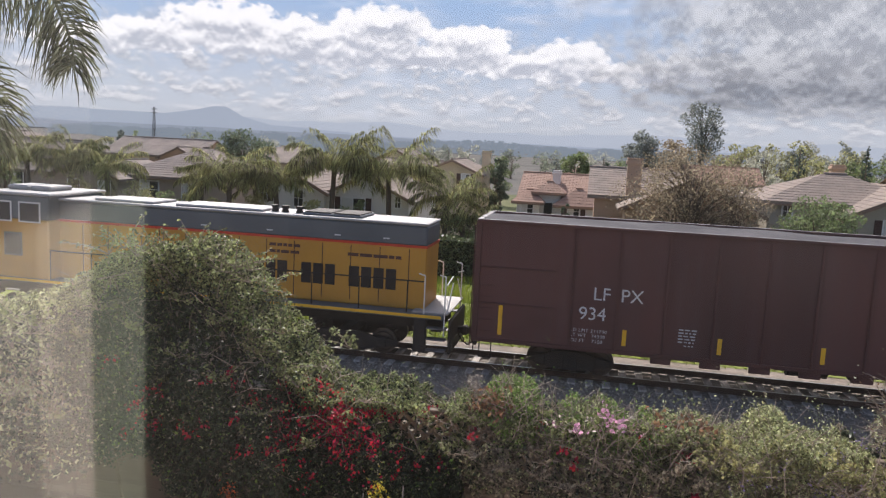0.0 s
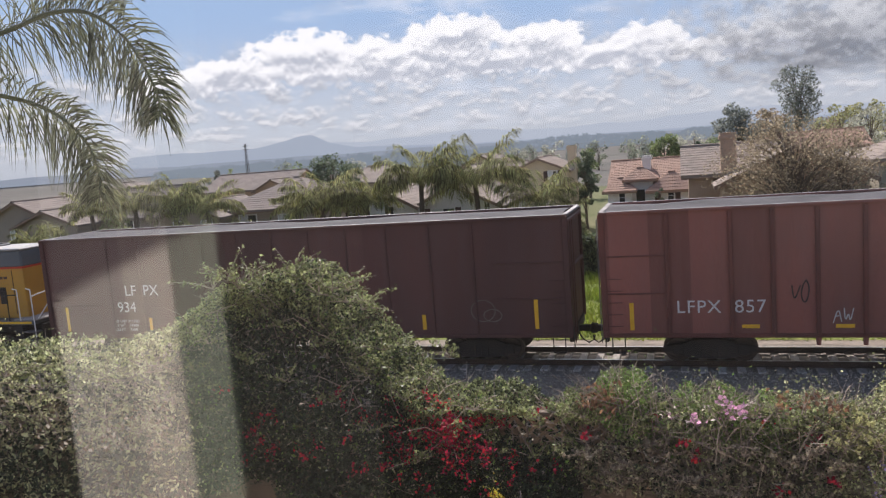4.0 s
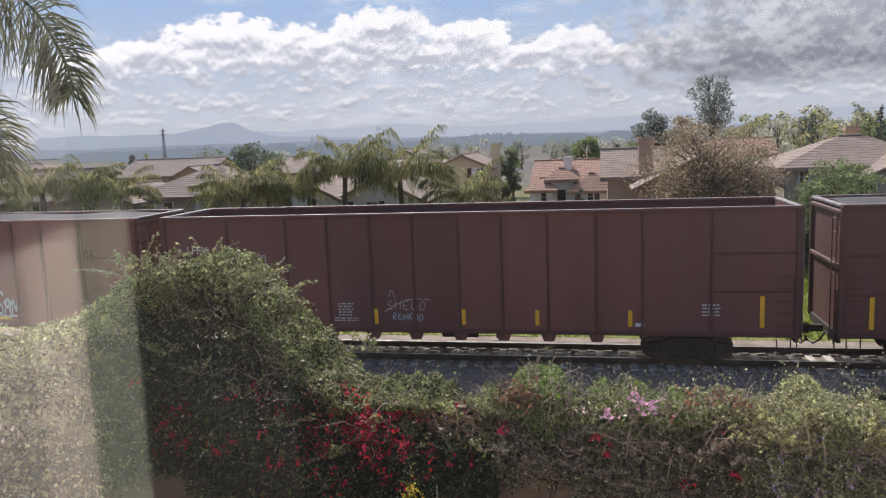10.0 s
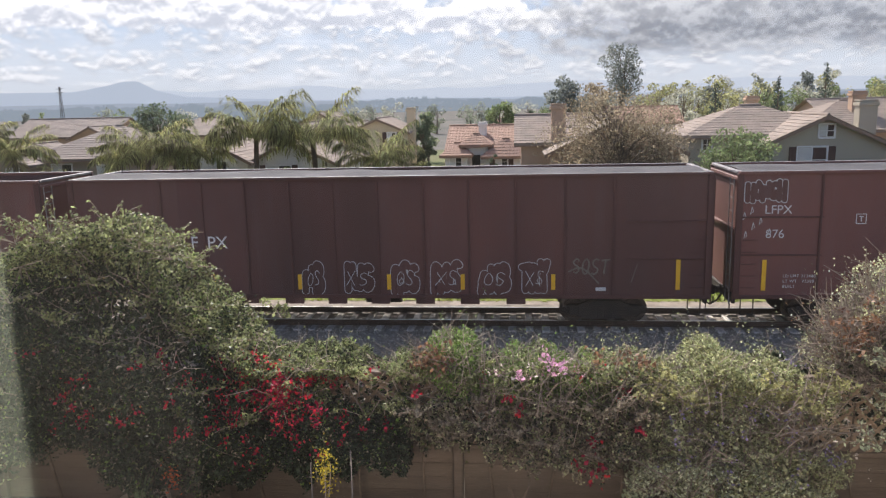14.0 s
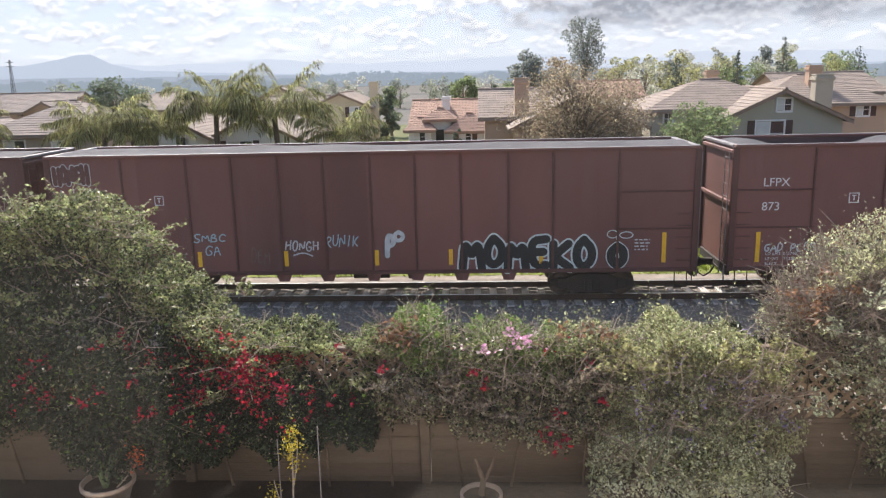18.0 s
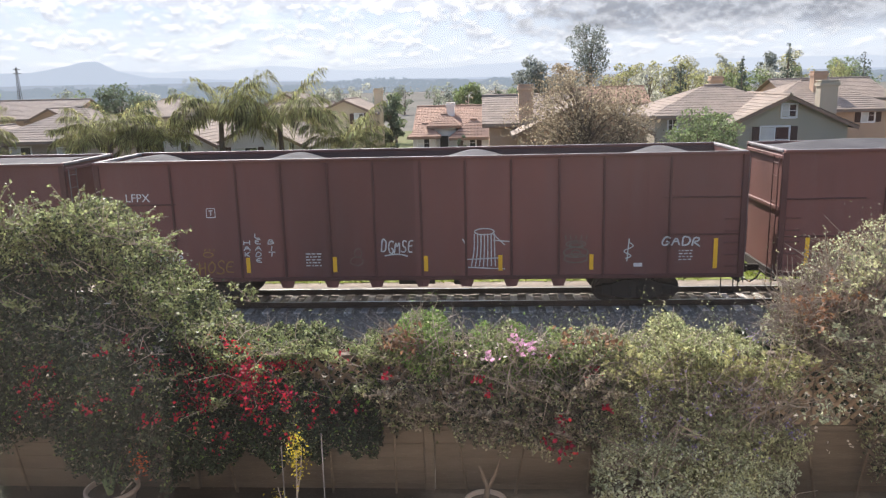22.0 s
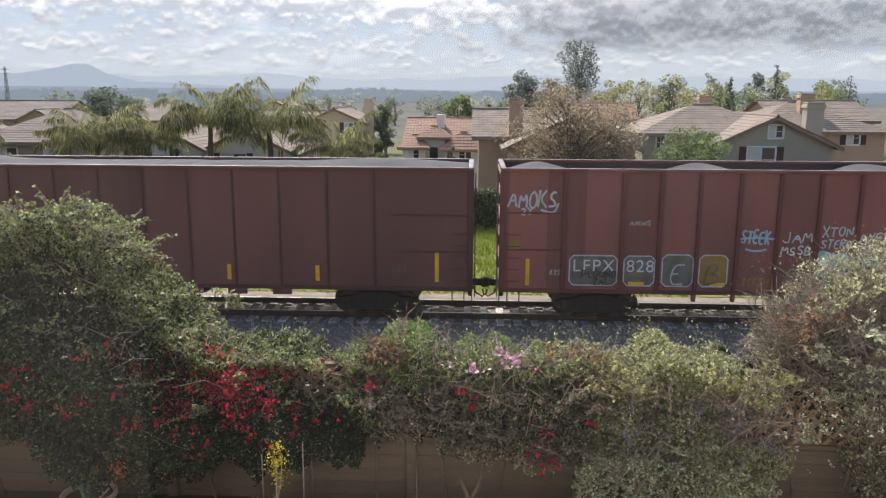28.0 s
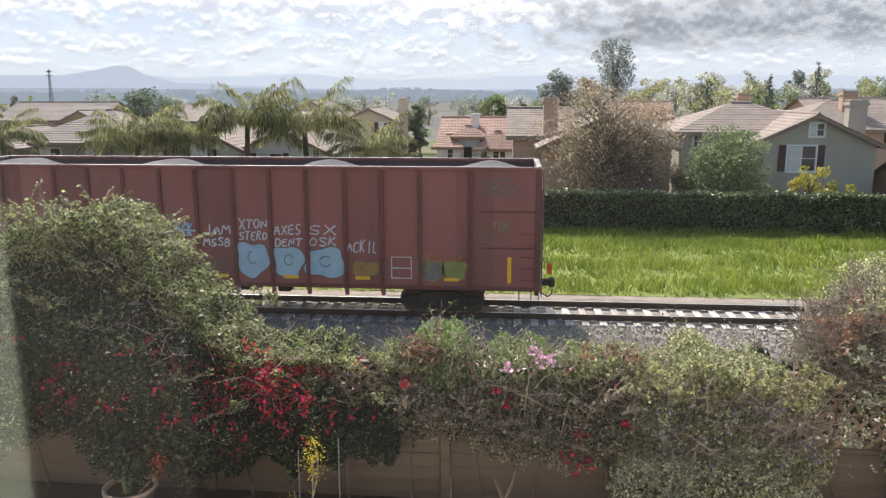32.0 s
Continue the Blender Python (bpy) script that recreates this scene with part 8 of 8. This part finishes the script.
def aloe(x, y, z):
    a = empty("aloe_plant", x, y, z, "upright spiky aloe with an orange flower spike", "aloe")
    for i in range(9):
        th = 2.4 * i
        ln = 0.3 + 0.05 * (i % 3)
        d = Vector((math.cos(th) * 0.3, math.sin(th) * 0.3, 1)).normalized()
        part("blade", tubes("blade", [([tuple(d * 0.02), tuple(d * ln * 0.5), tuple(d * ln + Vector((math.cos(th) * 0.03, 0, 0)))], 0.026, 0.004)], M["aloe"], 5), None, a)
    part("flower_stalk", tubes("flower_stalk", [([(0.1, 0, 0), (0.24, 0, 0.15), (0.33, 0, 0.26)], 0.01, 0.006)], M["twig"], 5), None, a)
    q = np.array([0.34, 0, 0.33]) + rng.normal(size=(90, 3)) * np.array([0.04, 0.04, 0.06])
    part("flower_spike", quads("flower_spike", leaf_quads(q, 0.035, 1, 0.4), M["orange"]), None, a, "orange flower spike")


aloe(-3.62, 6.5, 1.74)


def staked_shrub():
    s = empty("staked_sapling", -1.66, 5.95, 1.55, "young shrub with yellow leaves between two thin stakes", "sapling")
    part("stem", tubes("stem", [([(0, 0, -0.4), (0.0, 0, 0.4), (0.02, 0, 0.95)], 0.012, 0.005), ([(0, 0, 0.5), (0.05, 0, 0.75), (0.07, 0, 0.98)], 0.008, 0.004), ([(0, 0, 0.2), (-0.12, 0, 0.4), (-0.16, 0, 0.6)], 0.007, 0.004)], M["twig"], 5), None, s)
    q = np.concatenate([np.array([0.02, 0, 0.92]) + rng.normal(size=(240, 3)) * np.array([0.042, 0.042, 0.12]), np.array([-0.17, 0.02, 0.45]) + rng.normal(size=(70, 3)) * np.array([0.035, 0.035, 0.08])])
    part("leaves", quads("leaves", leaf_quads(q, 0.03, 0.8, 0.5), M["yellow_leaf"]), None, s, "bright yellow leaves")
    for x, z in ((-0.11, 0.98), (0.24, 1.1)):
        bm = bmesh.new()
        cyl(bm, (x, 0, -0.4), (x + 0.005, 0, z), 0.0055, 0.0055, 6)
        part("stake", bm, M["rim"], s, "thin grey stake")


staked_shrub()


def succulent():
    s = empty("succulent_clump", -2.23, 5.95, 1.7, "rounded yellow-green succulent clump by the edging", "succulent")
    q = rng.normal(size=(700, 3))
    q /= np.linalg.norm(q, axis=1)[:, None]
    q = q[q[:, 2] > -0.2] * np.array([0.22, 0.18, 0.24])
    part("rosettes", quads("rosettes", leaf_quads(q, 0.05, 1, 0.7), M["succulent"]), None, s)
    part("core", tubes("core", [([(0, 0, -0.6), (0, 0, 0.0)], 0.12, 0.16)], M["aloe"], 8), None, s)


succulent()


# ---- the room and the window that the camera looks through ----
def room():
    wall_m = mat("tan_room_paint", (0.3, 0.26, 0.21), (0.27, 0.235, 0.19), 0.8, 0.9, 0, 0.1, 60, 0.05)
    carpet = mat("brown_carpet", (0.13, 0.11, 0.09), (0.1, 0.085, 0.07), 3, 1.0, 0, 0.4, 80, 0.2)
    render_m = mat("house_render", (0.72, 0.66, 0.57), (0.65, 0.59, 0.51), 0.8, 0.95, 0, 0.3, 60, 0.1)
    X0, X1, Y0, Y1, Z0, Z1 = -2.6, 2.2, -3.6, 0.3, 4.0, 6.7
    OX0, OX1, OZ0, OZ1 = -1.95, 1.2, 4.6, 6.31
    for name, b, m, label, cat in (("wall_south", (X0, X1, Y0 - 0.12, Y0, Z0, Z1), wall_m, "plain brownish room wall", "wall"), ("wall_west", (X0 - 0.12, X0, Y0 - 0.12, Y1, Z0, Z1), wall_m, "plain brownish room wall", "wall"),
                                   ("wall_east", (X1, X1 + 0.12, Y0 - 0.12, Y1, Z0, Z1), wall_m, "plain brownish room wall", "wall"), ("floor", (X0 - 0.12, X1 + 0.12, Y0 - 0.12, Y1 + 0.18, Z0 - 0.25, Z0), carpet, "brown carpeted floor", "floor"),
                                   ("ceiling", (X0 - 0.12, X1 + 0.12, Y0 - 0.12, Y1 + 0.18, Z1, Z1 + 0.2), wall_m, "plain brownish ceiling", "ceiling")):
        tagged(part(name, boxes(b), m, None), label, cat, kind="structure")
    tagged(part("wall_north", boxes((X0 - 0.12, OX0, Y1, Y1 + 0.15, Z0, Z1), (OX1, X1 + 0.12, Y1, Y1 + 0.15, Z0, Z1), (OX0, OX1, Y1, Y1 + 0.15, Z0, OZ0), (OX0, OX1, Y1, Y1 + 0.15, OZ1, Z1)), wall_m, None), "window wall of the room", "wall", kind="structure")
    tagged(part("wall_house", boxes((-9, 9, Y1 - 0.2, Y1 + 0.1, 1.1, Z0 - 0.25)), render_m, None), "rendered lower house wall under the window", "wall", kind="structure")
    # unseen pale walls and slab, added to bounce sun onto bushes and fence
    for xa, xb in ((-9, X0 - 0.121), (X1 + 0.121, 9)):
        tagged(part("wall_facade", boxes((xa, xb, Y1 - 0.2, Y1 + 0.1, Z0 - 0.249, 7.2)), render_m, None), "unseen upper house wall, pale to bounce light onto the garden", "wall", kind="structure")
    paving = mat("bounce_slab_concrete", (0.42, 0.39, 0.35), (0.34, 0.31, 0.28), 1.2, 0.95, 0, 0.3, 40, 0.2)
    tagged(part("pavement_patio", boxes((-10, 9, Y1 + 0.1, 6.05, 1.06, 1.14)), paving, None), "unseen pale slab added to bounce light onto the garden", "patio", kind="structure")
    win = empty("window_1", (OX0 + OX1) / 2, Y1 + 0.07, OZ0, "wide window with a white frame and slightly reflective glass", "window", kind="structure")
    w, h = (OX1 - OX0) / 2, OZ1 - OZ0
    part("window_frame", boxes((-w, -w + 0.05, -0.03, 0.03, 0, h), (w - 0.05, w, -0.03, 0.03, 0, h), (-w + 0.05, w - 0.05, -0.03, 0.03, 0, 0.05), (-w + 0.05, w - 0.05, -0.03, 0.03, h - 0.05, h)), M["trim"], win)
    gm = bpy.data.materials.new("reflective_window_glass")
    n, l, b = nodes_of(gm)
    tr, gl, mx = n.new("ShaderNodeBsdfTransparent"), n.new("ShaderNodeBsdfGlossy"), n.new("ShaderNodeMixShader")
    tr.inputs[0].default_value = (0.97, 0.98, 0.97, 1)
    gl.inputs["Roughness"].default_value = 0.035
    mx.inputs[0].default_value = GLASS_GLOSS
    l.new(tr.outputs[0], mx.inputs[1])
    l.new(gl.outputs[0], mx.inputs[2])
    # a film of dust that scatters the sun, thicker in one wiped smear
    co = n.new("ShaderNodeTexCoord")
    film = n.new("ShaderNodeTexNoise")
    film.inputs["Scale"].default_value, film.inputs["Detail"].default_value = 7.0, 3
    l.new(co.outputs["Object"], film.inputs[0])
    amount = n.new("ShaderNodeMapRange")
    amount.inputs[1].default_value, amount.inputs[2].default_value = 0.35, 0.7
    amount.inputs[3].default_value, amount.inputs[4].default_value = DUST * 0.6, DUST * 1.4
    l.new(film.outputs[0], amount.inputs[0])
    mp = n.new("ShaderNodeMapping")
    mp.vector_type = "TEXTURE"
    mp.inputs["Location"].default_value = (SMEAR[0] - win.location.x, 0, SMEAR[1] - win.location.z)
    mp.inputs["Scale"].default_value = (0.075, 1.0, 0.05)
    l.new(co.outputs["Object"], mp.inputs[0])
    blob = n.new("ShaderNodeTexGradient")
    blob.gradient_type = "SPHERICAL"
    l.new(mp.outputs[0], blob.inputs[0])
    both = n.new("ShaderNodeMath")
    both.operation = "MULTIPLY_ADD"
    both.inputs[1].default_value = DUST * 1.6
    l.new(blob.outputs[1], both.inputs[0])
    l.new(amount.outputs[0], both.inputs[2])
    haze = n.new("ShaderNodeBsdfTranslucent")
    haze.inputs[0].default_value = (0.9, 0.86, 0.82, 1)
    dusty = n.new("ShaderNodeMixShader")
    l.new(both.outputs[0], dusty.inputs[0])
    l.new(mx.outputs[0], dusty.inputs[1])
    l.new(haze.outputs[0], dusty.inputs[2])
    l.new(dusty.outputs[0], n["Material Output"].inputs[0])
    pane = part("pane", mesh("pane", [(-w + 0.04, 0, 0.04), (w - 0.04, 0, 0.04), (w - 0.04, 0, h - 0.04), (-w + 0.04, 0, h - 0.04)], [(0, 1, 2, 3)], gm), None, win, "clear slightly reflective glass")
    pane.visible_shadow = False
    # a made-up tall cupboard behind the eye, a little askew, sunlit through the window to mirror a pale strip in the
    # glass
    strip_stand_in = empty("cupboard", -1.135, -0.54, Z0, "tall narrow unseen stand-in for the pale strip mirrored in the window", "cupboard")
    strip_stand_in.rotation_euler = (0, 0, radians(18.0))
    # panel tones carry the bright and dim bands of the mirrored strip
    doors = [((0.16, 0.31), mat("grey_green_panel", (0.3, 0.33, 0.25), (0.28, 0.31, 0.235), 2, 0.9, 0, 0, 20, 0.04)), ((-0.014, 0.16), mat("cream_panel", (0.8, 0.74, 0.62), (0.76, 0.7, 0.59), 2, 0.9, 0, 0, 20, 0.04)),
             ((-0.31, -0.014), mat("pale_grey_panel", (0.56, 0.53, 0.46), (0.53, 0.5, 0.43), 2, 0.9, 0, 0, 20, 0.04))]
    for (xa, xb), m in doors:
        part("front_panel", boxes((xa, xb, -0.02, 0.0, 0.0, 2.1), bevel=0.004), m, strip_stand_in)
    part("stand_in_body", boxes((-0.31, 0.31, -0.42, -0.02, 0.0, 2.1), bevel=0.01), wall_m, strip_stand_in)


GLASS_GLOSS, DUST, SMEAR = 0.2, 0.0034, (0.09, 5.5)
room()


motions()
